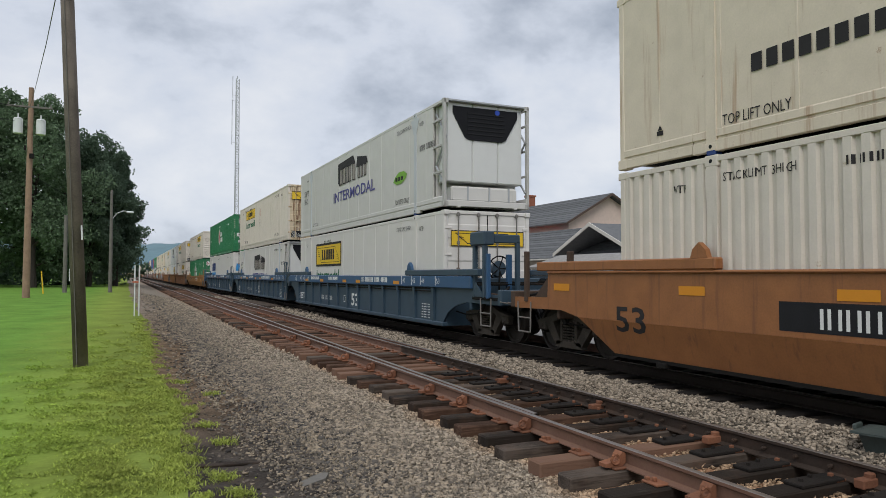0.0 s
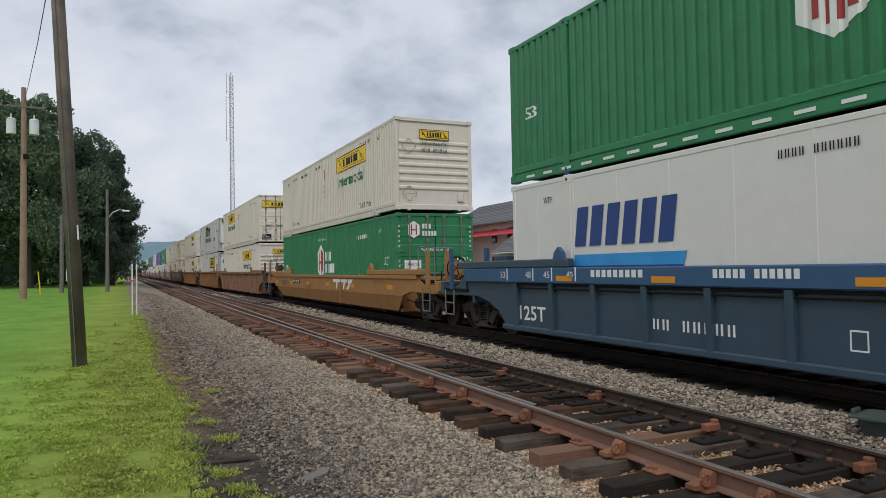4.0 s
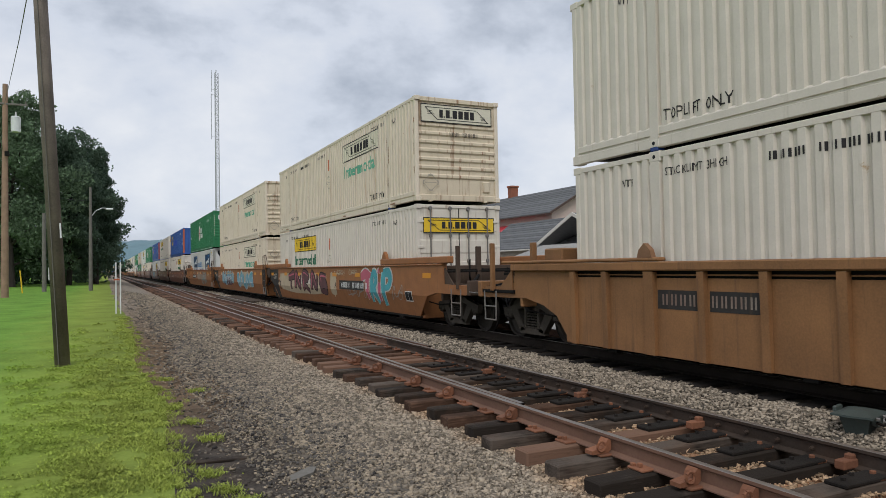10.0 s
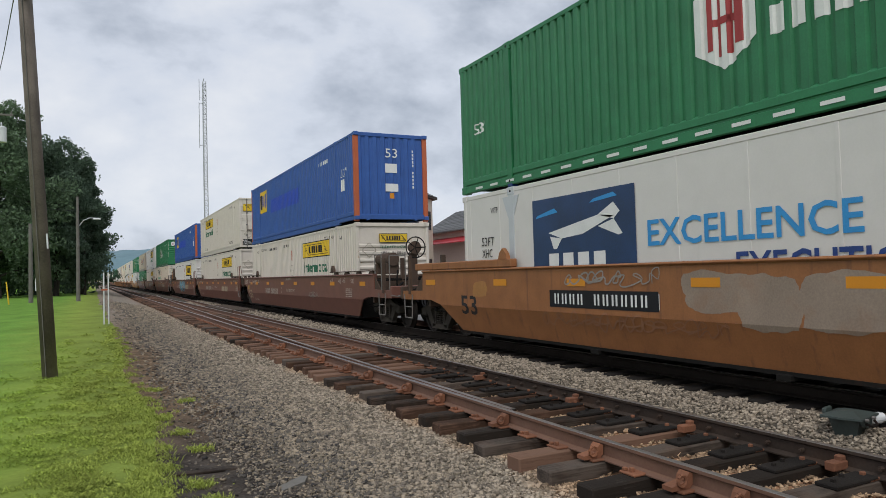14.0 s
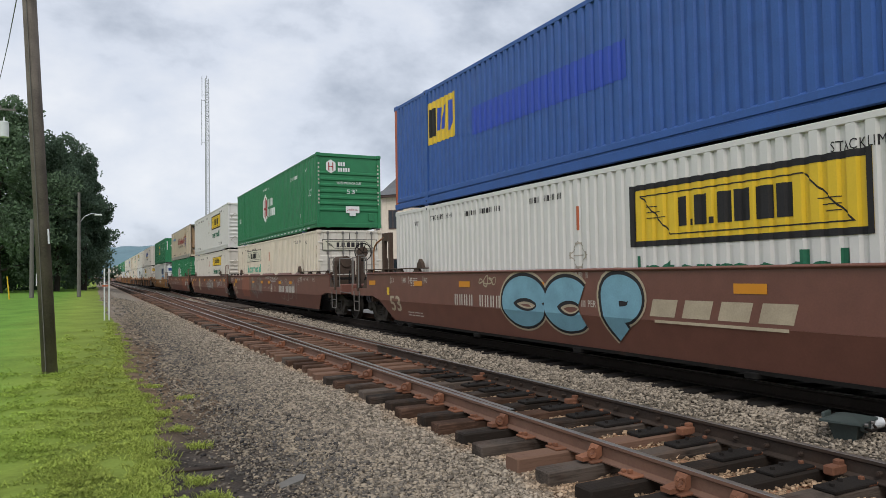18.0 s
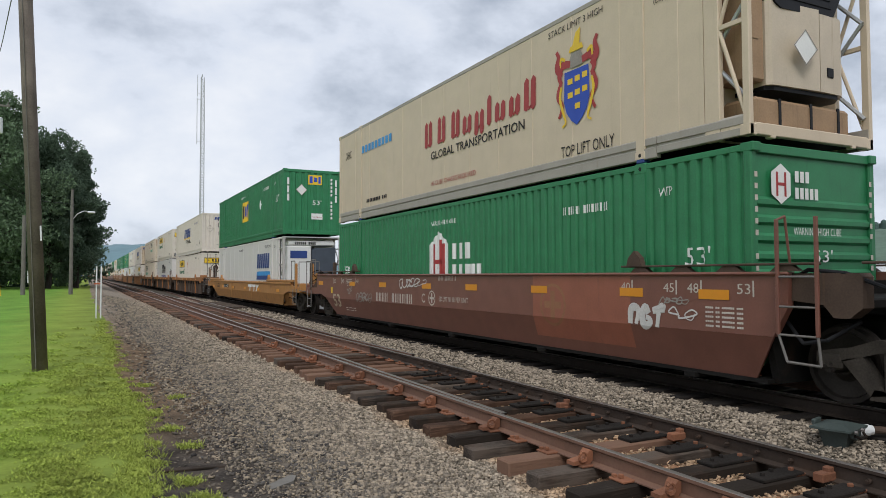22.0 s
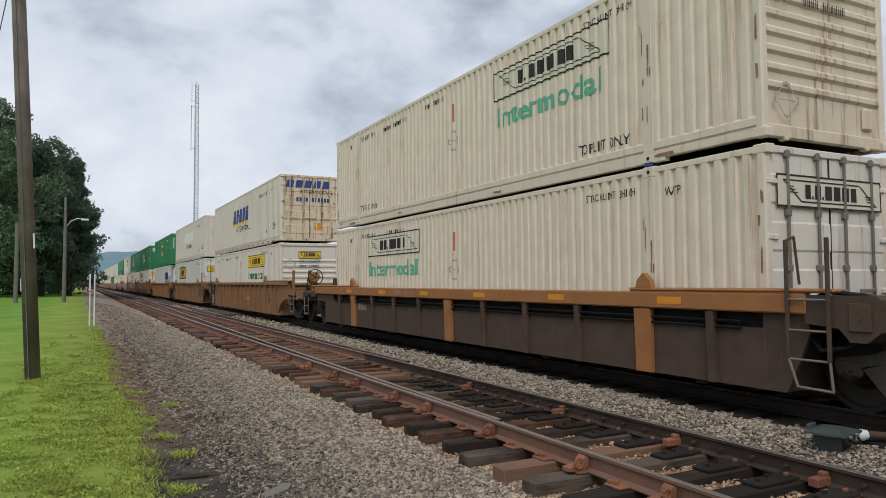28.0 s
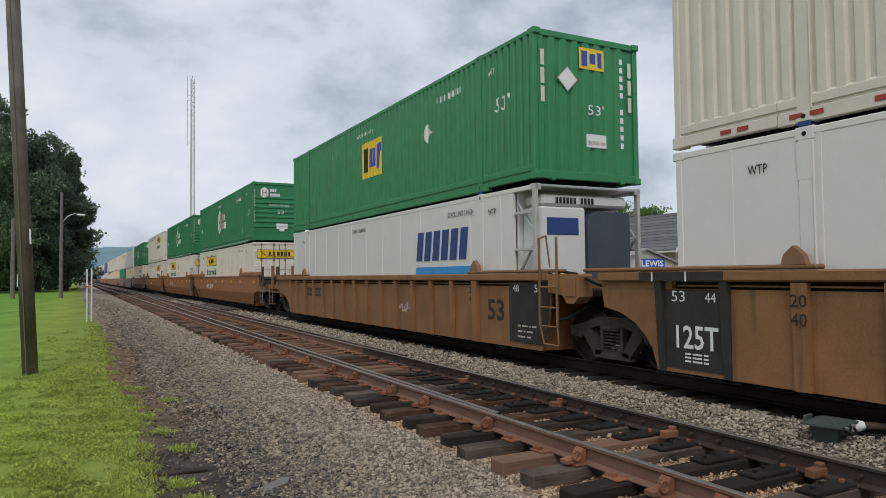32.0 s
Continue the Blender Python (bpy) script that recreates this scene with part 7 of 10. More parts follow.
def blob(rng, w, h, n=12, rough=0.25):
    pts = []
    waves = [(q, rng.uniform(0, 6.28), rng.uniform(0.5, 1.0) / q ** 0.6) for q in (2, 3, 5, 7, 11)]
    n = 56
    for i in range(n):
        a = 2 * math.pi * i / n
        r = 1 - rough * (0.5 + 0.28 * sum(g * math.sin(q * a + p) for q, p, g in waves)) - 0.03 * rng.random()
        k = max(abs(math.cos(a)), abs(math.sin(a))) ** 0.6
        pts.append((w / 2 + w / 2 * r * math.cos(a) / k * 0.95, h / 2 + h / 2 * r * math.sin(a) / k * 0.95))
    return pts


def ribbon(points, w, steps=5):
    """A rounded fat stroke through points, as one strip of faces."""
    pts = [Vector(p) for p in points]
    ext = [pts[0] * 2 - pts[1]] + pts + [pts[-1] * 2 - pts[-2]]
    line = []
    for k in range(1, len(ext) - 2):
        p0, p1, p2, p3 = ext[k - 1:k + 3]
        for i in range(steps):
            t = i / steps
            line.append(0.5 * (2 * p1 + (p2 - p0) * t + (2 * p0 - 5 * p1 + 4 * p2 - p3) * t * t + (3 * p1 - p0 - 3 * p2 + p3) * t ** 3))
    line.append(pts[-1])
    v, f = [], []
    for i, p in enumerate(line):
        d = (line[min(i + 1, len(line) - 1)] - line[max(i - 1, 0)]).normalized()
        k = i / (len(line) - 1)
        n = Vector((-d.y, d.x)) * w / 2 * (0.72 + 0.5 * math.sin(math.pi * min(1, 0.15 + k)))
        v += [tuple(p + n), tuple(p - n)]
        if i:
            f.append((2 * i - 2, 2 * i - 1, 2 * i + 1, 2 * i))
    return v, f


GLYPHS = [[(0.1, 0), (0.3, 1), (0.9, 0.85), (0.7, 0.1)], [(0, 0.9), (1, 1), (0.55, 0.95), (0.4, 0)], [(0.9, 0.9), (0.15, 0.8), (0.2, 0.5), (0.85, 0.45), (0.8, 0.05), (0.05, 0.1)], [(0.1, 1), (0.05, 0.1), (0.85, 0.0), (0.95, 0.9)],
          [(0.05, 0), (0.1, 1), (0.8, 0.2), (0.95, 1)], [(0.9, 0.75), (0.5, 1.0), (0.1, 0.6), (0.3, 0.05), (0.9, 0.1), (0.9, 0.45), (0.55, 0.45)], [(0.1, 0), (0.15, 1), (0.9, 0.8), (0.2, 0.5), (0.95, 0.0)]]


def graffiti(root, seed, y, z, w, h, cols, letters, x):
    """A sprayed piece: a cloud behind, fat abstract strokes with outlines, and cuts of a second colour."""
    rng = random.Random(seed)
    back, fill, line, cut = cols
    if back:
        side_mark("sprayed_cloud", polygon(blob(rng, w * 1.12, h * 1.0, 26, 0.3)), back, root, y + 0.06 * w, z + 0.0, x=x, lift=0.003, label="sprayed graffiti background")
    lw, fat = w / letters, min(0.36 * h, 0.42 * w / letters)
    outs, fills, cuts = [], [], []
    for i in range(letters):
        g = GLYPHS[rng.randrange(len(GLYPHS))]
        pts = [(i * lw + (0.12 + 0.76 * u + rng.uniform(-0.08, 0.08)) * lw, (0.2 + 0.62 * v + rng.uniform(-0.05, 0.05)) * h) for u, v in g]
        outs.append(ribbon(pts, fat))
        fills.append(ribbon(pts, fat * 0.76))
        cuts.append(ribbon([(p[0] + 0.02, p[1] + 0.05 * h) for p in pts[:3]], fat * 0.14))
    g = side_mark("graffiti_outline", joined(*outs), line, root, y, z, x=x, lift=0.005, label="sprayed graffiti piece", step=0.00003)
    side_mark("graffiti_fill", joined(*fills), fill, g, y, z, x=x, lift=0.011, step=0.00003)
    side_mark("graffiti_highlight", joined(*cuts), cut, g, y, z, x=x, lift=0.017, step=0.00003)


def trip_letters(root, y, z, x):
    """Sprayed pink and blue letters T, R, i and P with pale outlines."""
    pink = [([(0.02, 0.86), (0.3, 0.95), (0.62, 0.98), (0.95, 0.9)], 0.26), ([(0.62, 0.95), (0.58, 0.6), (0.68, 0.2)], 0.26), ([(1.66, 0.72), (1.64, 0.5), (1.66, 0.16)], 0.2), ([(1.62, 1.0), (1.64, 1.06), (1.68, 1.08)], 0.16)]
    blue = [([(1.08, 1.02), (1.0, 0.6), (0.98, 0.12)], 0.24), ([(1.05, 1.0), (1.3, 0.98), (1.38, 0.8), (1.28, 0.64), (1.05, 0.58)], 0.22), ([(1.12, 0.58), (1.3, 0.4), (1.5, 0.1)], 0.24), ([(2.02, 1.02), (1.98, 0.6), (2.05, 0.05)], 0.28), ([(2.02, 1.0), (2.4, 1.02), (2.55, 0.85), (2.4, 0.62), (2.05, 0.56)], 0.24)]
    p = side_mark("graffiti_outline", joined(*[ribbon(r, w + 0.09) for r, w in pink + blue]), "grafwhite", root, y, z, x=x, lift=0.005, label="pink and blue sprayed graffiti letters", step=0.00003)
    side_mark("graffiti_fill", joined(*[ribbon(r, w) for r, w in pink]), "grafpink", p, y, z, x=x, lift=0.011, step=0.00003)
    side_mark("graffiti_fill", joined(*[ribbon(r, w) for r, w in blue]), "grafteal", p, y, z, x=x, lift=0.014, step=0.00003)


def round_letters(root, y, z, x):
    """Three fat round sprayed letters, O, C and P, with black outlines and a cream glow."""
    def ring(cx, cz, rx, rz, a0, a1):
        return [(cx + rx * math.cos(math.radians(a0 + (a1 - a0) * k / 14)), cz + rz * math.sin(math.radians(a0 + (a1 - a0) * k / 14))) for k in range(15)]
    rows = [ring(0.88, 0.57, 0.58, 0.30, 0, 360), ring(2.25, 0.55, 0.5, 0.30, 40, 320), [(3.6, 0.15), (3.42, 0.4), (3.36, 0.65), (3.38, 0.84), (3.62, 0.89), (3.86, 0.82), (3.92, 0.66), (3.78, 0.5), (3.45, 0.46)]]
    p = side_mark("graffiti_outline", joined(*[ribbon(r, 0.54) for r in rows]), "grafpale", root, y, z, x=x, lift=0.005, label="sprayed blue graffiti letters", step=0.00003)
    side_mark("graffiti_outline", joined(*[ribbon(r, 0.46) for r in rows]), "ink", p, y, z, x=x, lift=0.010, step=0.00003)
    side_mark("graffiti_fill", joined(*[ribbon(r, 0.35) for r in rows]), "grafblue", p, y, z, x=x, lift=0.016, step=0.00003)


def scrawl(root, seed, y, z, w, h, col, x):
    """A thin one-line tag."""
    rng = random.Random(seed)
    loops = max(3, round(1.7 * w / h))
    r = 0.62 * w / loops
    pts = []
    for k in range(loops):
        tall, ph = rng.uniform(0.55, 1.0), rng.uniform(-0.5, 0.5)
        cx = (k + 0.5) * w / loops
        for j in range(rng.choice((3, 4, 6))):
            a = ph + j * 1.3 + (math.pi if k % 2 else 0)
            pts.append((cx + r * math.cos(a) * rng.uniform(0.3, 1.3) + 0.12 * h * math.sin(a), h * (0.5 + 0.5 * tall * math.sin(a) * rng.uniform(0.45, 1.1))))
    side_mark("graffiti_tag", ribbon(pts, min(0.03, 0.05 * h + 0.008), 4), col, root, y, z, x=x, lift=0.008, label="thin sprayed tag", step=0.00003)


def emblem(root, y, z, r, col, x):
    """A sprayed ring with a cross of strokes in it."""
    ring = [(r + q * math.cos(a * 0.393), r + q * math.sin(a * 0.393)) for q in (r, r * 0.86) for a in range(16)]
    p = side_mark("round_emblem", (ring, [(a, (a + 1) % 16, 16 + (a + 1) % 16, 16 + a) for a in range(16)]), col, root, y, z, x=x, lift=0.004, label="sprayed round emblem")
    k = r * 0.16
    side_mark("emblem_cross", rects([(r - k, r * 0.35, r + k, r * 1.65), (r * 0.35, r - k, r - k * 1.2, r + k), (r + k * 1.2, r - k, r * 1.65, r + k)]), col, p, y, z, x=x, lift=0.004)


# ---- the train: place of each unit's head along the line at the start, its car, and the upper and lower container ----
SPEED, TRACK_X, RAIL_Z = 14.6, 8.79, 0.364
LOW_Z, TOP_Z = 0.69, 3.632
UNITS = [
    (-6.9, "smooth", "a", "c", ("crestlow", "rib", True), ("scroll", "rib", False)),
    (16.3, "blue", "c", "a", ("block", "grille", False), ("scrollflat", "door", True)),
    (35.4, "blue", "a", "a", ("scroll", "door2", True), ("blocklow", "grille", False)),
    (54.9, "blue", "a", "c", ("hexagon", "door", False), ("slant", "door", True)),
    (77.9, "singlehigh", "c", "c", ("scroll", "rib", False), ("hexagon", "door", False)),
    (101.0, "rusty", "c", "a", ("scroll", "door", True), ("scroll", "rib", False)),
    (120.4, "ribbed", "a", "a", ("block", "grille", False), ("scrollflat", "panel", False)),
    (139.84, "ribbed", "a", "c", ("scroll", "rib", False), ("scroll", "ribwide", False)),
    (163.0, "smooth", "c", "a", ("scrollold", "ribwide", False), ("scroll", "door", True)),
    (182.5, "smooth", "a", "a", ("scrollold", "rib", False), ("scrollold", "rib", False)),
    (202.0, "smooth", "a", "c", ("hexagon", "rib", False), ("picture", "grille", False)),
    (225.4, "maroon", "c", "a", ("squareblue", "corr", False), ("scroll", "rib", False)),
    (245.0, "maroon", "a", "a", ("scroll", "door", True), ("scroll", "rib", False)),
    (264.4, "maroon", "a", "c", ("squareblue", "corr", False), ("scrollnew", "rib", False)),
    (288.22, "maroon", "c", "a", ("hexagon", "rib", False), ("scrollold", "door", True)),
    (307.72, "maroon", "a", "a", ("scrollnew", "rib", False), ("scroll", "rib", False)),
    (327.2, "maroon", "a", "c", ("crest", "grille", False), ("hexagon", "rib", False)),
    (350.8, "single", "c", "c", ("square", "corr", False), ("slant", "panel", False)),
    (374.6, "dark", "c", "a", ("italic", "corr", False), ("scroll", "door", True)),
    (394.3, "dark", "a", "a", ("scroll", "door", True), ("blocklow", "door", True)),
    (414.5, "dark", "a", "c", ("scrollold", "rib", False), ("scrollold", "door", True)),
    (438.0, "ribbed", "c", "a", ("italic", "door2", True), ("scroll", "rib", False)),
    (458.15, "ribbed", "a", "a", ("italicghost", "corr", False), ("scrollflat", "door", True)),
    (477.7, "ribbed", "a", "c", ("square", "corr", True), ("slant", "panel", False)),
    (501.0, "smooth", "c", "a", ("hexagon", "rib", False), ("scroll", "door", True)),
    (520.6, "smooth", "a", "a", ("hexagon", "rib", False), ("scroll", "door", True)),
    (540.1, "smooth", "a", "c", ("scroll", "rib", False), ("scroll", "rib", False)),
]
# far units that only come near as small shapes
far_top = [("scroll", "rib", False), ("scrollold", "rib", False), ("italic", "corr", False), ("scroll", "door", True), ("hexagon", "rib", False), ("block", "grille", False), ("scrollold", "rib", False), ("squareblue", "corr", False)]
far_low = [("squareblue", "corr", False), ("scroll", "rib", False), ("scroll", "door", True), ("hexagon", "rib", False), ("scrollflat", "door", True), ("scrollold", "rib", False)]
far_cars = ["maroon", "ribbed", "smooth", "dark", "maroon"]
s_at, far_rng = 540.1, random.Random(5)
for i in range(30):
    s_at += 23.3 if i % 3 == 0 else 19.5
    UNITS.append((s_at, far_cars[(i // 3) % 5], "caa"[i % 3], "aac"[i % 3], far_top[far_rng.randrange(8)], far_low[far_rng.randrange(6)]))
MOVERS, CAR_LIST = [], []
CURVE_AT, RADIUS = 470.0, 3600.0


def along_track(s):
    """Place and heading of the track s metres ahead: straight, then bending slowly to the left."""
    if s <= CURVE_AT:
        return TRACK_X, s, 0.0
    a = (s - CURVE_AT) / RADIUS
    return TRACK_X - RADIUS * (1 - math.cos(a)), CURVE_AT + RADIUS * math.sin(a), math.degrees(a)


def on_track(s, z):
    x, y, a = along_track(s)
    return pose(x, y, z, 0, 0, a)


for i, (s_head, kind, eh, et, top, low) in enumerate(UNITS):
    lite = i > 27
    c = car(kind, eh, et, on_track(s_head, RAIL_Z), lite)
    lo = container(*low, on_track(s_head, LOW_Z), lite)
    up = container(*top, on_track(s_head, TOP_Z), lite)
    CAR_LIST.append(c)
    MOVERS += [(c, s_head, RAIL_Z), (lo, s_head, LOW_Z), (up, s_head, TOP_Z)]
for ob, _, z in MOVERS:
    if z == LOW_Z:
        for ch in list(ob.children):
            if ch.name.startswith("twist_lock"):
                bpy.data.objects.remove(ch)
for i, c in enumerate(CAR_LIST[:27]):
    kind = UNITS[i][1]
    if i == 16:
        # this car carries no tall guides at its end
        for ch in list(c.children):
            if ch.name.split(".")[0] in ("bent_rail", "tall_guide", "bollard", "diagonal_strut"):
                bpy.data.objects.remove(ch)
    px = -(SX - 0.04)
    if kind == "smooth" and i in (8, 9):
        side_mark("dark_end", polygon([(0.0, 1.52), (0.03, 1.02), (0.42, 0.93), (0.72, 0.79), (0.95, 0.60), (1.07, 0.44), (1.16, 0.22), (1.75, 0.22), (1.75, 1.52)]), "fadedblack", c, L + 1.475, 0.0, x=px, lift=0.002, label="dark brown-black painted end")
    if kind == "smooth" and i == 9:
        side_mark("dark_end", polygon([(0.0, 1.52), (0.06, 0.9), (0.0, 0.22), (0.5, 0.22), (0.68, 0.55), (0.83, 1.52)]), "fadedblack", c, 0.22, 0.0, x=px, lift=0.002, label="dark brown-black painted end")
    if kind == "smooth" and i in (8, 9, 10):
        if i == 8:
            side_mark("sprayed_cloud", polygon(blob(random.Random(4), 10.2, 1.05, 34, 0.3)), "grafpale", c, 16.9, 0.42, x=px, lift=0.003, label="buff sprayed background of graffiti")
            graffiti(c, 3, 14.0, 0.45, 6.3, 1.0, (None, "grafmaroon", "ink", "grafpink"), 5, px)
            trip_letters(c, 4.08, 0.36, px)
            scrawl(c, 16, 5.5, 0.5, 1.9, 0.5, "grafgrey", px)
            scrawl(c, 17, 1.45, 0.5, 0.8, 0.6, "grafgrey", px)
            scrawl(c, 18, 7.0, 1.24, 1.3, 0.26, "grafpale", px)
            scrawl(c, 19, 5.3, 1.26, 0.9, 0.26, "grafpale", px)
            side_mark("paint_patch", polygon(blob(random.Random(6), 0.9, 1.1, 12, 0.3)), "grafpale", c, 7.55, 0.42, x=px, lift=0.003, label="buff paint patch over old graffiti")
            side_mark("class_letter", words("A", 0.2, 0.2), "ink", c, 6.93, 0.84, x=px, lift=0.008)
            side_mark("serial_panel", rects([(0, 0, 2.5, 0.3)]), "fadedblack", c, 6.33, 0.81, x=px, lift=0.018)
            side_mark("serial_mark", bars(2.72, 0.18, (4, 6), 0.4, 0.05), "whiteink", c, 6.12, 0.87, x=px, lift=0.022)
            vent = side_mark("vent_panel", rects([(0, 0, 0.48, 0.28)]), "whiteink", c, 0.48, 0.60, x=px, lift=0.004, label="white-framed vent")
            side_mark("vent_opening", rects([(0.025, 0.025, 0.23, 0.255), (0.25, 0.025, 0.455, 0.255)]), "black", vent, 0.48, 0.60, x=px, lift=0.008)
            side_mark("capacity_mark", words("125T", 0.62, 0.24, 0.01), "stencil", c, 16.85, 1.08, x=px, lift=0.006)
        elif i == 9:
            side_mark("capacity_mark", words("125T", 0.62, 0.24, 0.01), "stencil", c, 16.85, 1.02, x=px, lift=0.006)
            graffiti(c, 7, 13.9, 0.45, 4.9, 1.0, ("grafmaroon", "grafblue", "grafwhite", "grafpale"), 5, px)
            graffiti(c, 8, 7.85, 0.42, 5.3, 1.05, ("grafpale", "grafblue", "grafwhite", "grafteal"), 5, px)
            scrawl(c, 10, 15.7, 0.9, 0.9, 0.4, "grafwhite", px)
            scrawl(c, 11, 14.3, 1.1, 0.5, 0.3, "grafwhite", px)
        else:
            graffiti(c, 12, 6.4, 0.42, 3.3, 0.98, (None, "grafgrey", "grafteal", "cargraf"), 4, px)
            for k, (yy, zz, ww, hh) in enumerate(((9.72, 0.84, 1.5, 0.68), (8.75, 0.6, 1.15, 0.9), (7.9, 0.66, 1.35, 0.86), (15.6, 0.95, 0.75, 0.42))):
                side_mark("paint_patch", polygon(blob(random.Random(14 + k), ww, hh, 18, 0.3)), "buffpatch" if k < 3 else "caryellow", c, yy, zz, x=px, lift=0.003 + 0.0012 * k, label="buff paint patch over old graffiti")
            side_mark("serial_panel", rects([(0, 0, 2.7, 0.3)]), "black", c, 12.7, 0.87, x=px, lift=0.005)
            side_mark("serial_mark", bars(2.4, 0.18, (4, 6), 0.35), "whiteink", c, 12.55, 0.93, x=px, lift=0.009)
            scrawl(c, 13, 2.3, 1.0, 0.6, 0.3, "grafwhite", px)
            scrawl(c, 14, 12.25, 1.2, 2.3, 0.34, "grafgrey", px)
            scrawl(c, 15, 12.95, 0.5, 4.2, 0.34, "grafrust", px)
    elif kind == "smooth" and i == 0:
        side_mark("serial_panel", rects([(0, 0, 3.0, 0.36)]), "black", c, L - 3.2, 0.85, x=px, lift=0.003)
    elif kind == "maroon" and i < 17:
        if i == 13:
            round_letters(c, 10.42, 0.36, px)
            side_mark("name_mark", joined(bars(2.5, 0.25, (4,), 0.22, 0.3), rects([(0.1, -0.09, 2.3, -0.05)])), "grafpale", c, 6.2, 0.84, x=px)
            scrawl(c, 32, 11.3, 1.16, 0.75, 0.34, "grafpale", px)
        elif i == 12:
            side_mark("name_mark", bars(2.3, 0.3, (4,), 0.3, 0.3), "grafpale", c, 5.6, 0.75, x=px)
        elif i == 14:
            # this car is turned about: its number stands towards its head
            for ch in list(c.children):
                if ch.name.split(".")[0] in ("serial_mark", "class_letter", "load_mark", "notice_mark", "reflector_tape"):
                    bpy.data.objects.remove(ch)
            side_mark("repaint_panel", rects([(0, 0, 1.9, 1.1)]), "freshmaroon", c, 14.0, 0.42, x=px, lift=0.002, label="fresher red-brown paint")
            emblem(c, 12.05, 0.6, 0.44, "grafrust", px)
            graffiti(c, 23, 11.55, 0.38, 2.7, 1.1, (None, "graffade", "grafgrey", "graffade"), 4, px)
            graffiti(c, 24, 5.35, 0.42, 3.0, 0.95, (None, "carmaroon", "grafgrey", "grafgrey"), 4, px)
            side_mark("serial_mark", bars(2.76, 0.26, (4, 6), 0.3), "stencil", c, 5.37, 0.8, x=px, lift=0.022)
            side_mark("serial_mark", bars(0.9, 0.10, (4, 6, 1), 0.35), "stencil", c, 8.17, 1.38, x=px)
            side_mark("class_letter", words("B", 0.17, 0.24), "stencil", c, 6.25, 0.82, x=px)
            side_mark("load_mark", joined(words("LD LMT", 0.42, 0.09), shifted(words("PER UNIT", 0.46, 0.09), 0.86, 0)), "stencil", c, 8.5, 0.91, x=px)
            side_mark("notice_mark", joined(*[shifted(bars(0.38, 0.022, (4, 2, 6, 3), 0.08), 0, 0.045 * k) for k in range(5)]), "stencil", c, 1.93, 1.24, x=px)
            side_mark("length_mark", joined(words("20", 0.2, 0.13), rects([(0.0, 0.15, 0.2, 0.165)])), "stencil", c, 2.25, 1.14, x=px)
            emblem(c, 7.06, 0.76, 0.18, "stencil", px)
            side_mark("reflector_tape", rects([(15.98 - q, 0, 16.44 - q, 0.12 if q < 15 else 0.2) for q in (15.98, 11.1, 9.1, 7.5, 5.4, 3.55)]), "reflector", c, 15.98, 1.15, x=px, lift=0.024)
            scrawl(c, 33, 7.1, 1.17, 1.4, 0.34, "grafwhite", px)
            for ya, yb in ((1.75, 2.5), (3.5, 5.6), (6.55, 8.7), (9.65, 11.8), (12.65, 13.6)):
                part("guard_plate", Build().prism([(-SX + 0.005, 1.555), (-SX + 0.12, 1.555), (-SX + 0.12, 1.60), (-SX + 0.05, 1.63)], "y", ya, yb), "carmaroon", c, "sloped guard plate on the top sill")
        elif i == 15:
            graffiti(c, 25, 7.7, 0.55, 2.5, 0.75, (None, "grafgrey", "grafwhite", "carmaroon"), 4, px)
            for ch in list(c.children):
                if ch.name.split(".")[0] in ("serial_mark", "class_letter"):
                    bpy.data.objects.remove(ch)
            p = side_mark("paint_patch", joined(ribbon([(0.45, 1.36), (0.62, 1.3), (0.6, 1.1), (0.3, 1.05), (0.28, 1.32), (0.5, 1.36)], 0.16), ribbon([(0.3, 1.2), (0.36, 0.8), (0.38, 0.62)], 0.3), ribbon([(0.62, 1.1), (0.62, 0.8), (0.62, 0.6)], 0.26)), "grafpale", c, 12.3, 0.0, x=px, lift=0.003, step=0.00003, label="buff sprayed shape")
            side_mark("paint_patch", ribbon([(0.7, 1.3), (1.1, 1.33), (1.55, 1.31)], 0.05), "graffade", c, 12.3, 0.0, x=px, lift=0.005, step=0.00003)
            side_mark("paint_patch", polygon(blob(random.Random(9), 0.85, 0.42, 16, 0.22)), "grafpale", p, 12.32, 0.46, x=px, lift=0.006)
            side_mark("class_letter", words("C", 0.24, 0.34, 0.02), "stencil", c, 10.75, 0.72, x=px)
            side_mark("repaint_panel", rects([(0, 0, 0.95, 0.62)]), "freshmaroon", c, 16.42, 0.42, x=px, lift=0.002, label="fresher red-brown paint")
            emblem(c, 4.5, 0.55, 0.42, "grafrust", px)
            scrawl(c, 26, 3.6, 0.8, 2.4, 0.5, "grafwhite", px)
        elif i == 16:
            scrawl(c, 27, 14.05, 0.66, 1.3, 0.42, "grafgrey", px)
            scrawl(c, 30, 14.95, 0.85, 0.5, 0.36, "grafgrey", px)
            scrawl(c, 29, 10.75, 1.14, 1.65, 0.38, "grafwhite", px)
            graffiti(c, 31, 2.1, 0.7, 0.75, 0.42, (None, "grafwhite", "grafwhite", "grafwhite"), 3, px)
            scrawl(c, 34, 1.3, 0.84, 0.5, 0.26, "grafwhite", px)
            scrawl(c, 35, 1.45, 1.06, 0.55, 0.2, "grafgrey", px)
            side_mark("repaint_panel", rects([(0, 0, 2.58, 1.12)]), "freshmaroon", c, 4.63, 0.42, x=px, lift=0.002, label="fresher red-brown paint")
            emblem(c, 4.4, 0.62, 0.38, "grafrust", px)
            emblem(c, 9.02, 0.80, 0.18, "stencil", px)
        else:
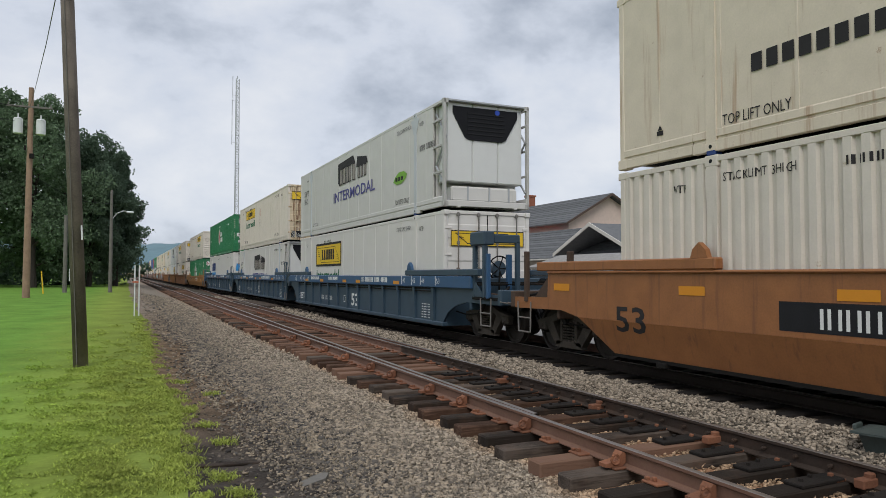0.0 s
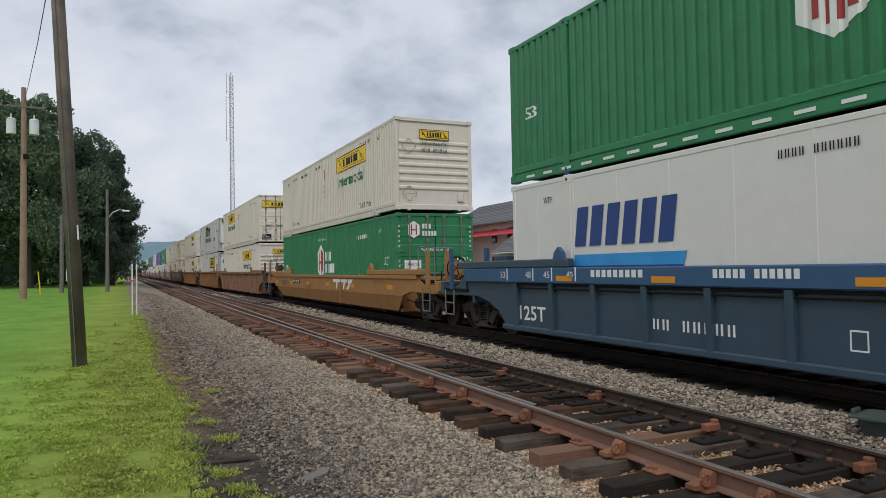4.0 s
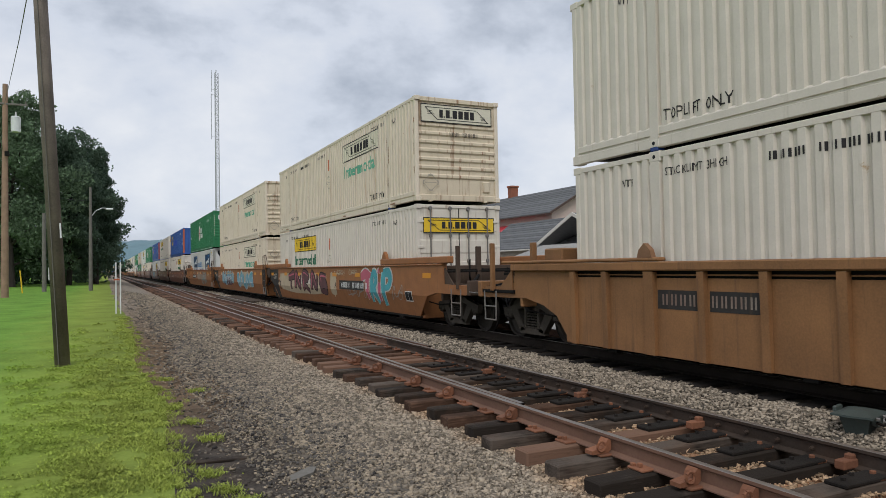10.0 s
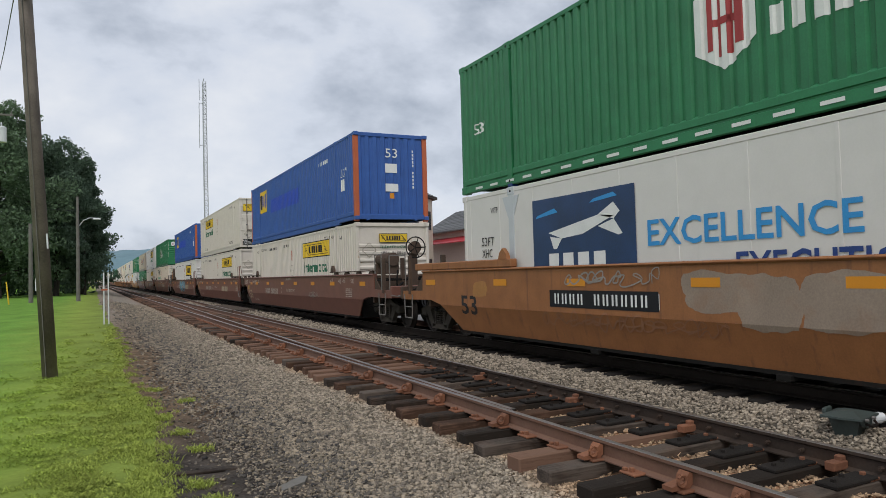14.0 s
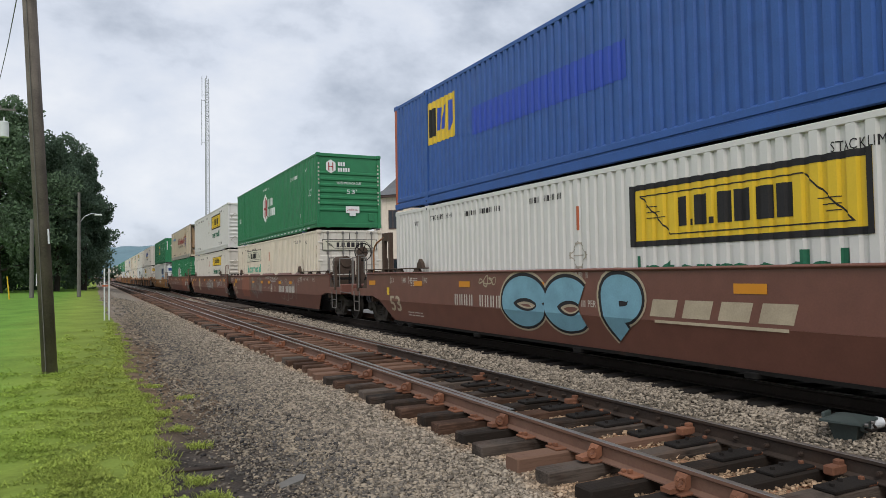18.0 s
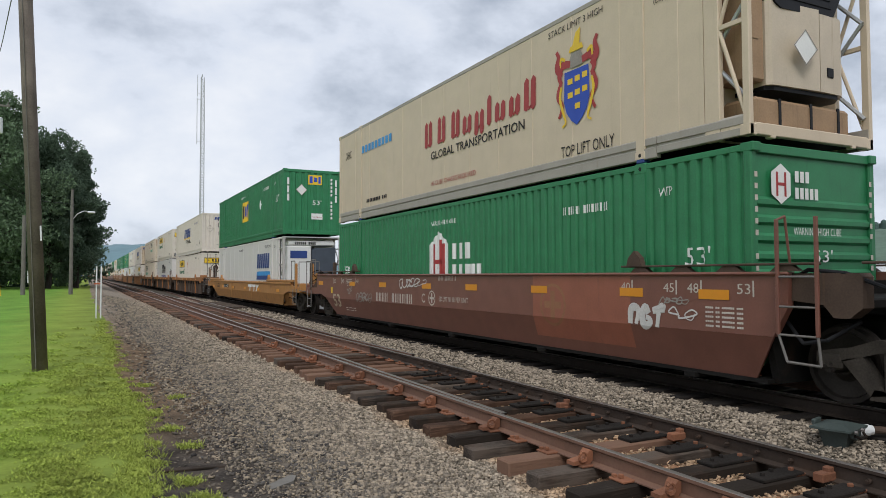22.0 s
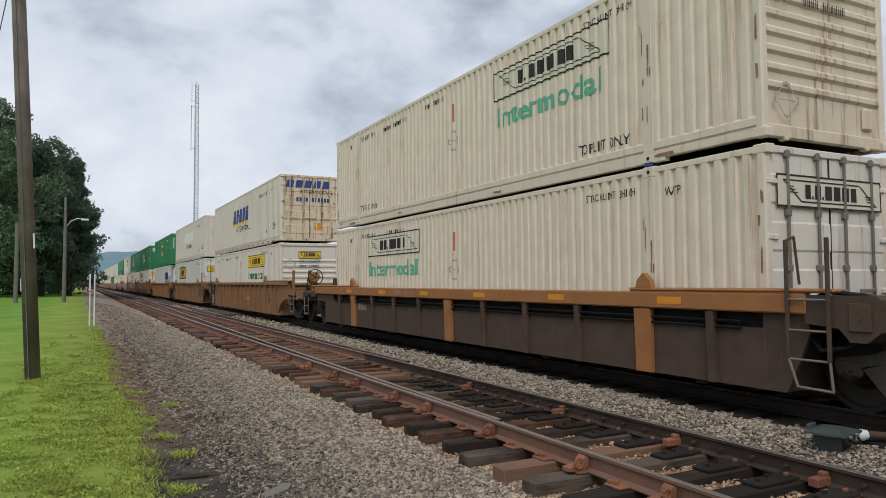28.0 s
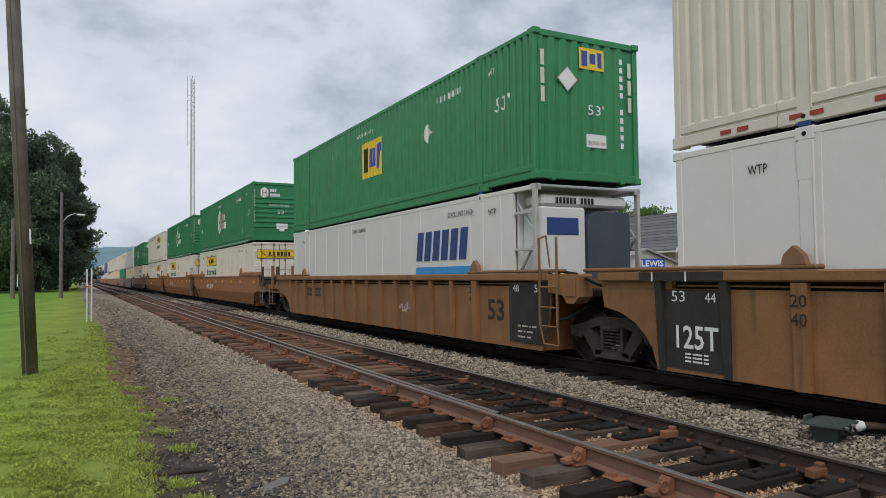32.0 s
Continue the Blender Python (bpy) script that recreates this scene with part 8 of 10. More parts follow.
            scrawl(c, 28, 5.0, 0.7, 1.4, 0.3, "grafgrey", px)
    elif kind == "ribbed" and i == 6:
        for k, (yy, sd) in enumerate(((14.5, 31), (12.0, 32), (9.7, 33))):
            scrawl(c, sd, yy, 0.5, 1.1, 0.6, "grafteal" if k else "grafwhite", -SX + 0.095)
    elif kind == "ribbed":
        scrawl(c, 40 + i, 5.9 if i != 22 else 5.6, 0.6, 0.7, 0.3, "grafwhite", -SX + 0.095)
    elif kind.startswith("single"):
        scrawl(c, 61 + i, 15.9, 0.72, 1.3, 0.42, "ink", px)
        scrawl(c, 63 + i, 15.5, 0.5, 0.9, 0.3, "ink", px)
    elif kind == "rusty" and i == 5:
        for k, yy in enumerate((14.9, 13.2, 11.6, 10.2, 8.9, 7.6, 5.2, 3.9)):
            scrawl(c, 80 + k, yy, 0.45, 0.95, 0.75, ("grafteal", "grafgrey", "grafwhite")[k % 3], -SX + 0.095)
    elif kind == "rusty":
        scrawl(c, 50 + i, 9.0, 0.55, 0.9, 0.4, "grafwhite", -SX + 0.095)

# ---- ground ----


def smooth_step(a, b, x):
    k = min(1.0, max(0.0, (x - a) / (b - a)))  # also falls where b is below a
    return k * k * (3 - 2 * k)


def lawn_edge(y):
    return 0.62 + 0.10 * math.sin(y * 0.7) + 0.10 * noise.noise((y * 0.9, 3.1, 0)) + 0.12 * noise.noise((y * 0.23, 9.0, 0)) - 0.25 * smooth_step(20, 60, y)


def ground_z(x, y):
    """Lawn that rises gently ahead, a cinder strip, the ballast of two tracks, and gravel behind them."""
    rise = 0.45 * smooth_step(12, 45, y)
    left = rise * (1 - smooth_step(0.8, 3.6, x))
    z = left - 0.05 * smooth_step(0.5, 1.2, x)
    z += 0.06 * smooth_step(5.9, 6.5, x) + 0.125 * smooth_step(6.4, 7.2, x) - 0.04 * smooth_step(10.3, 12.0, x)
    z += 0.02 * noise.noise((x * 0.8, y * 0.8, 0)) if abs(x) < 40 and -10 < y < 80 else 0
    z += 0.045 * smooth_step(4.35, 4.6, x) * (1 - smooth_step(5.55, 5.8, x))
    return z


def make_ground():
    ys = [-3000, -800, -200, -60, -25, -12, -6, -3, 0, 2, 3]
    y = 3.25
    while y < 40:
        ys.append(y)
        y += 0.25 if y < 16 else 0.6
    while y < 3000:
        ys.append(y)
        y += max(1.5, (y - 30) * 0.12)
    ys.append(4500)
    offs = [-4000, -1200, -400, -150, -70, -40, -25, -16, -10, -7, -5, -3.6, -2.6, -1.8, -1.2, -0.8, -0.5, -0.25, -0.1, 0.0, 0.1, 0.3, 0.55, 0.8, 1.1, 1.4, 1.7, 2.0, 2.3, 2.6, 2.9, 3.2, 3.6, 4.1, 4.7, 5.2, 5.6, 6.0, 6.4, 6.8, 7.2, 7.8, 8.6, 9.4, 10.0, 11.0, 14, 20, 30, 50, 100, 250, 700, 1500, 4000]
    v, f, mi = [], [], []
    for y in ys:
        e = lawn_edge(y) if -20 < y < 300 else 0.4
        for o in offs:
            x = o + e if o < 2.2 else o + 0.6
            v.append((x, y, ground_z(x, y)))
    n = len(offs)
    for j in range(len(ys) - 1):
        for i in range(n - 1):
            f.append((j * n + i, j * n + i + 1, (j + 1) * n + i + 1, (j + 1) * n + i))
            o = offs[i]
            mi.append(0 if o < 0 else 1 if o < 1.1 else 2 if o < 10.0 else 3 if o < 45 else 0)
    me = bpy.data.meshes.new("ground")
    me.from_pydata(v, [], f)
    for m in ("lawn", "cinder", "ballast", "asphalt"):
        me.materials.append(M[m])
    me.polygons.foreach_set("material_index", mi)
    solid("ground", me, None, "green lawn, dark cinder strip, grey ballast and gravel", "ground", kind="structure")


make_ground()


def stones(name, areas, seed, label, mat="stone", thin=False):
    """Loose broken stones over stretches (x0, x1, y0, y1, per square metre, smallest, largest)."""
    rng = np.random.default_rng(seed)
    cube = np.array([(a, b, c) for a in (-1, 1) for b in (-1, 1) for c in (-1, 1)], float)
    quads = np.array([(0, 1, 3, 2), (4, 6, 7, 5), (0, 4, 5, 1), (2, 3, 7, 6), (0, 2, 6, 4), (1, 5, 7, 3)])
    V, n_all = [], 0
    for x0, x1, y0, y1, dens, small, large in areas:
        n = int((x1 - x0) * (y1 - y0) * dens)
        x, y = rng.uniform(x0, x1, n), rng.uniform(y0, y1, n)
        if thin:
            keep = np.array([rng.random() < 0.12 + 0.88 * smooth_step(0.8, 2.0, i + 0.55 * noise.noise((i * 1.3, j * 0.5, 7)) + 0.3 * noise.noise((i * 4, j * 3, 1))) for i, j in zip(x, y)])
            x, y, n = x[keep], y[keep], int(keep.sum())
        size = rng.uniform(small, large, n) / 2
        p = cube[None] * (0.30 + 0.70 * rng.random((n, 8, 1))) * rng.uniform((0.9, 0.6, 0.4), (1.7, 1.3, 0.9), (n, 1, 3)) * size[:, None, None]
        a, b = rng.uniform(0, 6.28, n), rng.uniform(-1.2, 1.2, n)
        ca, sa, cb, sb = np.cos(a)[:, None], np.sin(a)[:, None], np.cos(b)[:, None], np.sin(b)[:, None]
        px, py, pz = p[..., 0], p[..., 1] * cb - p[..., 2] * sb, p[..., 1] * sb + p[..., 2] * cb
        px, py = px * ca - py * sa, px * sa + py * ca
        gz = np.array([ground_z(i, j) for i, j in zip(x, y)])
        V.append(np.stack([px + x[:, None], py + y[:, None], pz + (gz + size * rng.uniform(0.0, 0.7, n))[:, None]], -1).reshape(-1, 3))
        n_all += n
    V = np.concatenate(V)
    F = (quads[None] + (np.arange(n_all) * 8)[:, None, None]).reshape(-1, 4)
    me = bpy.data.meshes.new(name)
    me.vertices.add(len(V))
    me.vertices.foreach_set("co", V.ravel())
    me.loops.add(F.size)
    me.loops.foreach_set("vertex_index", F.ravel())
    me.polygons.add(len(F))
    me.polygons.foreach_set("loop_start", np.arange(0, F.size, 4))
    me.update(calc_edges=True)
    me.materials.append(M[mat])
    solid(name, me, None, label, "ballast", kind="stuff")


stones("ballast_stones", [(1.9, 3.95, 4.2, 9, 1900, 0.018, 0.045), (1.9, 3.95, 4.2, 9, 110, 0.035, 0.065), (1.8, 3.95, 9, 16, 1150, 0.02, 0.05), (1.5, 3.95, 16, 32, 420, 0.03, 0.062), (1.4, 4.0, 32, 60, 60, 0.06, 0.10), (1.25, 1.95, 4.2, 10, 1100, 0.013, 0.038), (1.2, 1.85, 10, 18, 420, 0.02, 0.055), (0.85, 1.3, 4.2, 14, 260, 0.015, 0.04), (0.75, 1.5, 14, 34, 170, 0.03, 0.07), (0.4, 1.5, 34, 60, 40, 0.06, 0.1), (1.3, 3.95, -6, 4.2, 220, 0.03, 0.06)], 1, "loose grey broken ballast stones beside the track", thin=True)
stones("ballast_stones", [(6.3, 7.6, 3.5, 12, 1200, 0.02, 0.052), (6.3, 7.6, 12, 28, 520, 0.03, 0.062), (6.3, 7.9, 28, 60, 90, 0.06, 0.12), (9.8, 11.5, 3, 14, 120, 0.04, 0.08), (4.1, 6.2, 3.5, 14, 620, 0.02, 0.055), (4.1, 6.2, 14, 26, 200, 0.03, 0.06), (6.3, 7.6, -6, 3.5, 200, 0.03, 0.06), (4.1, 6.2, -6, 3.5, 120, 0.03, 0.06)], 2, "loose grey ballast stones between the tracks")
stones("cinder_stones", [(0.9, 2.5, 4.2, 14, 300, 0.012, 0.05), (0.9, 2.2, 14, 30, 140, 0.025, 0.06), (0.7, 1.0, 4.2, 16, 120, 0.012, 0.035)], 3, "small dark stones in the cinder strip", "darkstone", thin=True)

# ---- tracks ----
NEAR_X, NEAR_RAIL = 5.08, 0.27


def rail_mesh(name, xs, y_list, z, mat, which):
    """A rail drawn along y_list; xs gives its place across."""
    body = [(-0.07, -0.18), (0.07, -0.18), (0.07, -0.168), (0.012, -0.145), (0.012, -0.045), (0.036, -0.03), (0.036, -0.004), (-0.036, -0.004), (-0.036, -0.03), (-0.012, -0.045), (-0.012, -0.145), (-0.07, -0.168)]
    head = [(-0.034, -0.01), (0.034, -0.01), (0.034, -0.003), (0.026, 0.0), (-0.026, 0.0), (-0.034, -0.003)]
    prof = body if which == "body" else head
    v, f, k = [], [], len(prof)
    for y in y_list:
        cx = xs(y)
        v += [(cx + a, y, z + b) for a, b in prof]
    for j in range(len(y_list) - 1):
        for i in range(k):
            f.append((j * k + i, j * k + (i + 1) % k, (j + 1) * k + (i + 1) % k, (j + 1) * k + i))
    return Build().add(v, f).mesh(name, mat)


RAIL_YS = [-60, 0] + [5 * i for i in range(1, 24)] + [120 + 25 * i for i in range(60)]


def bend(y):
    return 0.0 if y <= CURVE_AT else -((y - CURVE_AT) ** 2) / (2 * RADIUS)


track_near = thing("near_track", "rusty near railway track on exposed timber ties", "track", kind="structure")
track_far = thing("far_track", "far railway track under the train", "track", kind="structure")
RAILS = [
    (track_near, lambda y: NEAR_X - 0.752 + bend(y), NEAR_RAIL, "railside", RAIL_YS), (track_near, lambda y: NEAR_X + 0.752 + bend(y), NEAR_RAIL, "raildark", [y for y in RAIL_YS if y <= 15]),
    (track_near, lambda y: NEAR_X + 0.752 + bend(y), NEAR_RAIL, "railside", [15.0] + [y for y in RAIL_YS if y > 15]),
    (track_far, lambda y: TRACK_X - 0.752 + bend(y), RAIL_Z, "railshade", RAIL_YS), (track_far, lambda y: TRACK_X + 0.752 + bend(y), RAIL_Z, "railside", RAIL_YS),
]
turn_ys = [7.0 + 2.0 * i for i in range(40)]


def turn(y):
    return 0.085 + 0.0115 * (y - 7) + 0.00016 * (y - 7) ** 2


RAILS += [(track_near, lambda y: NEAR_X - 0.752 + turn(y), NEAR_RAIL, "railside", turn_ys), (track_near, lambda y: NEAR_X + 0.752 + turn(y), NEAR_RAIL + 0.004, "railside", [y for y in turn_ys if y > 12])]
for tr, xs, z, mat, yl in RAILS:
    r = part("rail", rail_mesh("rail", xs, yl, z, mat, "body"), mat, tr)
    part("rail_head", rail_mesh("rail_head", xs, yl, z, "railtop", "head"), "railtop", r, "polished running surface")
# bolts and rods on the far stock rail
bolt = Build().tube((0, 0, 0), (-0.045, 0, 0), 0.022, 6).tube((-0.045, 0, 0), (-0.06, 0, 0), 0.014, 6).mesh("bolt", "raildark")
for i in range(26):
    y = 3.2 + i * 0.36
    part("bolt", bolt, None, track_near, at=pose(NEAR_X + 0.752 - 0.012, y, NEAR_RAIL - 0.095))
for y in (3.9, 5.6, 7.6, 10.1):
    part("rod_bracket", Build().box(NEAR_X + 0.55, NEAR_X + 0.74, y - 0.05, y + 0.05, NEAR_RAIL - 0.17, NEAR_RAIL - 0.09, 0.01).box(NEAR_X + 0.66, NEAR_X + 0.735, y - 0.035, y + 0.035, NEAR_RAIL - 0.12, NEAR_RAIL - 0.05, 0.01), "plate", track_near)

slide = Build().box(-0.52, 0.02, -0.1, 0.1, 0.0, 0.035, 0.008).tube((-0.42, 0.0, 0.035), (-0.42, 0.0, 0.06), 0.022, 6).tube((-0.24, 0.05, 0.035), (-0.24, 0.05, 0.06), 0.022, 6).mesh("slide_plate", "oilshade")
for i in range(16):
    part("slide_plate", slide, None, track_near, at=pose(NEAR_X + 0.66, 2.0 + (2 + i) * 0.552, NEAR_RAIL - 0.184))

# road crossing boards between the tracks, far ahead
deck = thing("crossing_deck", "grey timber crossing boards between the tracks", "boardwalk", kind="structure")
for i in range(5):
    part("board", Build().box(6.15 + 0.28 * i, 6.41 + 0.28 * i, 37.0, 45.0, 0.16, 0.27, 0.01), "tie", deck)

# switch junction box beside the rail
jb = thing("junction_box", "dark green cast-iron switch junction box on ballast", "junction box", m=pose(7.0, 4.6, 0.10, 0, 0, 14))
part("body", Build().add([(-0.12, -0.10, 0.0), (0.12, -0.10, 0.0), (0.12, 0.10, 0.0), (-0.12, 0.10, 0.0), (-0.17, -0.15, 0.20), (0.17, -0.15, 0.20), (0.17, 0.15, 0.20), (-0.17, 0.15, 0.20)], [(0, 1, 2, 3), (4, 5, 6, 7), (0, 1, 5, 4), (1, 2, 6, 5), (2, 3, 7, 6), (3, 0, 4, 7)]), "signalgreen", jb)
part("lid", Build().add([(x * k, y * k, z) for k, z in ((1.0, 0.195), (1.0, 0.215), (0.35, 0.255)) for x, y in ((-0.24, -0.2), (0.24, -0.2), (0.26, 0.0), (0.24, 0.2), (-0.24, 0.2), (-0.26, 0.0))], [(0, 1, 2, 3, 4, 5), (12, 13, 14, 15, 16, 17)] + [(6 * j + i, 6 * j + (i + 1) % 6, 6 * j + 6 + (i + 1) % 6, 6 * j + 6 + i) for j in (0, 1) for i in range(6)]), "signalgreen", jb)
part("hasp", Build().prism([(-0.15, 0.19), (0.08, 0.19), (0.05, 0.13), (-0.06, 0.10), (-0.13, 0.13)], "y", -0.19, -0.15), "signalgreen", jb)
part("handle", Build().pipe([(-0.14, -0.2, 0.16), (-0.08, -0.24, 0.13), (0.06, -0.24, 0.13), (0.1, -0.2, 0.16)], 0.014), "dark", jb)
for x in (-0.16, 0.02):
    part("bolt", Build().tube((x, -0.205, 0.2), (x, -0.235, 0.2), 0.018, 6), "dirtysteel", jb)
part("hinge", Build().box(-0.08, 0.1, 0.2, 0.24, 0.2, 0.26, 0.01), "signalgreen", jb)
part("conduit", Build().pipe([(0.16, -0.09, 0.15), (0.34, -0.24, 0.16), (0.7, -0.62, 0.12), (1.05, -1.05, 0.08), (1.4, -1.6, 0.02)], 0.040, 12), "cardark", jb, "thick rusty brown cable hose")
part("collar", Build().tube((0.19, -0.115, 0.152), (0.28, -0.19, 0.158), 0.06, 14).tube((0.28, -0.19, 0.158), (0.31, -0.215, 0.16), 0.05, 14), "whitepaint", jb, "white pipe collar")

# ---- loose bits on the ground ----
solid("flat_stone", Build().prism([(-0.16, -0.05), (0.08, -0.07), (0.17, 0.01), (0.12, 0.06), (-0.12, 0.05)], "z", 0.0, 0.03), "greypole", "grey flat broken slab lying on ballast", "stone", m=pose(1.65, 6.5, -0.05, 6, -8, 20))
solid("board_scrap", Build().box(-0.33, 0.33, -0.05, 0.05, 0.0, 0.025, 0.006), "tie", "dark weathered scrap of board on cinders", "board", m=pose(0.98, 7.35, -0.035, 0, 4, 8))

# ---- grass ----


def blades(name, spots, seed, label):
    """Grass blades: spots are (x, y, height, lean)."""
    rng = np.random.default_rng(seed)
    n = len(spots)
    S = np.array(spots)
    b = rng.uniform(0, 6.28, n)
    a = b + math.pi / 2 + rng.uniform(-0.5, 0.5, n)
    w = rng.uniform(0.002, 0.0045, n) * (1 + S[:, 1] * 0.05)
    base = np.stack([S[:, 0], S[:, 1], np.array([ground_z(x, y) for x, y in S[:, :2]]) - 0.005], -1)
    side = np.stack([np.cos(a) * w, np.sin(a) * w, 0 * a], -1)
    tip = base + np.stack([np.cos(b) * S[:, 3] * S[:, 2], np.sin(b) * S[:, 3] * S[:, 2], S[:, 2]], -1)
    mid = base * 0.45 + tip * 0.55 + np.stack([0 * a, 0 * a, S[:, 2] * 0.12], -1)
    V = np.stack([base - side, base + side, mid + side * 0.8, mid - side * 0.8, tip], 1).reshape(-1, 3)
    q = np.arange(n)[:, None] * 5
    F = (q + np.array([[0, 1, 2, 0, 2, 3, 3, 2, 4]])).reshape(-1, 3)
    me = bpy.data.meshes.new(name)
    me.vertices.add(len(V))
    me.vertices.foreach_set("co", V.ravel())
    me.loops.add(F.size)
    me.loops.foreach_set("vertex_index", F.ravel())
    me.polygons.add(len(F))
    me.polygons.foreach_set("loop_start", np.arange(0, F.size, 3))
    me.update(calc_edges=True)
    me.materials.append(M["grass"])
    solid(name, me, None, label, "grass", kind="stuff")


def leaf_mat(name, spots, seed, label):
    """Low leafy weeds and clipped grass: small tilted leaves; spots are (x, y, height, leaf length)."""
    rng = np.random.default_rng(seed)
    S = np.array(spots)
    n = len(S)
    a, tilt = rng.uniform(0, 6.28, n), rng.uniform(-0.1, 1.0, n)
    size = S[:, 3:4]
    u = np.stack([np.cos(a) * np.cos(tilt), np.sin(a) * np.cos(tilt), np.sin(tilt)], -1) * size
    w = np.stack([-np.sin(a), np.cos(a), rng.uniform(-0.4, 0.4, n)], -1) * size * rng.uniform(0.16, 0.34, (n, 1))
    base = np.stack([S[:, 0], S[:, 1], np.array([ground_z(x, y) for x, y in S[:, :2]]) + S[:, 2]], -1)
    V = np.stack([base, base + u * 0.5 + w, base + u, base + u * 0.5 - w], 1).reshape(-1, 3)
    F = np.arange(n)[:, None] * 4 + np.arange(4)[None]
    me = bpy.data.meshes.new(name)
    me.vertices.add(len(V))
    me.vertices.foreach_set("co", V.ravel())
    me.loops.add(F.size)
    me.loops.foreach_set("vertex_index", F.ravel())
    me.polygons.add(n)
    me.polygons.foreach_set("loop_start", np.arange(0, F.size, 4))
    me.update(calc_edges=True)
    me.materials.append(M["grass"])
    solid(name, me, None, label, "grass", kind="stuff")


g_rng = random.Random(11)
lawn_spots, edge_spots, leaf_spots = [], [], []
for _ in range(400000):
    y = 4.5 + 22 * g_rng.random() ** 1.6
    x = lawn_edge(y) + 0.2 - 3.8 * g_rng.random() ** 1.6
    # uneven mats with bare gaps, thickest near the border
    lump = noise.noise((x * 2.1, y * 2.1, 2)) + 0.7 * noise.noise((x * 6, y * 6, 5))
    edge = lawn_edge(y) - x
    thick_here = 0.46 + 0.95 * lump - 0.8 * smooth_step(9, 27, y) - 0.9 * smooth_step(1.0, 3.5, edge) - 0.75 * smooth_step(0.12, -0.2, edge) + 0.45 * (noise.noise((x * 3.3, y * 2.6, 11)) - 0.3) * (1 - smooth_step(0.2, 0.7, edge))
    if g_rng.random() < thick_here:
        mound = max(0.0, 0.012 + 0.03 * lump)
        leaf_spots.append((x, y, mound * g_rng.uniform(0.3, 1.3), g_rng.uniform(0.013, 0.032) * (1 + 0.04 * y)))
        if g_rng.random() < 0.12:
            lawn_spots.append((x, y, g_rng.uniform(0.02, 0.05), g_rng.uniform(0.6, 2.0)))
for _ in range(420):
    y = 4.6 + 24 * g_rng.random() ** 1.5
    cx, cy = lawn_edge(y) + g_rng.gauss(-0.05, 0.14), y
    for _ in range(26):
        edge_spots.append((cx + g_rng.gauss(0, 0.05), cy + g_rng.gauss(0, 0.05), g_rng.uniform(0.015, 0.06), g_rng.uniform(0.6, 1.9)))
for cx, cy in ((0.86, 6.85), (0.62, 7.6), (0.93, 6.3), (1.02, 5.95), (0.95, 9.3), (0.8, 10.4), (1.3, 11.8), (0.9, 13.2), (1.05, 8.4)):
    for _ in range(110):
        edge_spots.append((cx + g_rng.gauss(0, 0.07), cy + g_rng.gauss(0, 0.07), g_rng.uniform(0.03, 0.08), g_rng.uniform(0.3, 1.3)))
    for _ in range(260):
        leaf_spots.append((cx + g_rng.gauss(0, 0.07), cy + g_rng.gauss(0, 0.07), g_rng.uniform(0.0, 0.05), g_rng.uniform(0.015, 0.035)))
blades("lawn_grass", lawn_spots, 5, "short bright green mown grass blades")
leaf_mat("lawn_weeds", leaf_spots, 9, "low matted yellow-green weeds and clipped grass")
blades("edge_grass", edge_spots, 6, "ragged yellow-green grass tufts along the lawn edge")

# ---- trees ----


def leaf_cloud(name, centres, n_leaf, size, seed, mat, parent, label):
    """A crown of many small leaf sprays round several uneven clumps (x, y, z, rx, rz)."""
    rng = np.random.default_rng(seed)
    P, per = [], n_leaf // len(centres)
    for cx, cy, cz, rx, rz in centres:
        d = rng.normal(size=(per, 3))
        d /= np.linalg.norm(d, axis=1)[:, None]
        lump = 1 + 0.22 * np.sin(d[:, :1] * 5 + cx) + 0.2 * np.sin(d[:, 2:] * 6 + cy) + 0.15 * np.sin(d[:, 1:2] * 9 + cz)
        r = (0.45 + 0.55 * rng.random((per, 1)) ** 0.45) * lump
        P.append(d * r * np.array([rx, rx, rz]) + np.array([cx, cy, cz]))
    P = np.concatenate(P)
    n = len(P)
    u, w = rng.normal(size=(n, 3)), rng.normal(size=(n, 3))
    u /= np.linalg.norm(u, axis=1)[:, None]
    w -= u * (u * w).sum(1)[:, None]
    w /= np.linalg.norm(w, axis=1)[:, None]
    s = rng.uniform(0.5, 1.3, (n, 1)) * size
    V = np.stack([P - u * s, P - w * s * 0.5 + u * s * 0.1, P + u * s, P + w * s * 0.5 - u * s * 0.1], 1).reshape(-1, 3)
    F = (np.arange(n)[:, None] * 4 + np.arange(4)[None])
    me = bpy.data.meshes.new(name)
    me.vertices.add(len(V))
    me.vertices.foreach_set("co", V.ravel())
    me.loops.add(F.size)
    me.loops.foreach_set("vertex_index", F.ravel())
    me.polygons.add(n)
    me.polygons.foreach_set("loop_start", np.arange(0, F.size, 4))
    me.update(calc_edges=True)
    me.materials.append(M[mat])
    return part(name, me, None, parent, label)


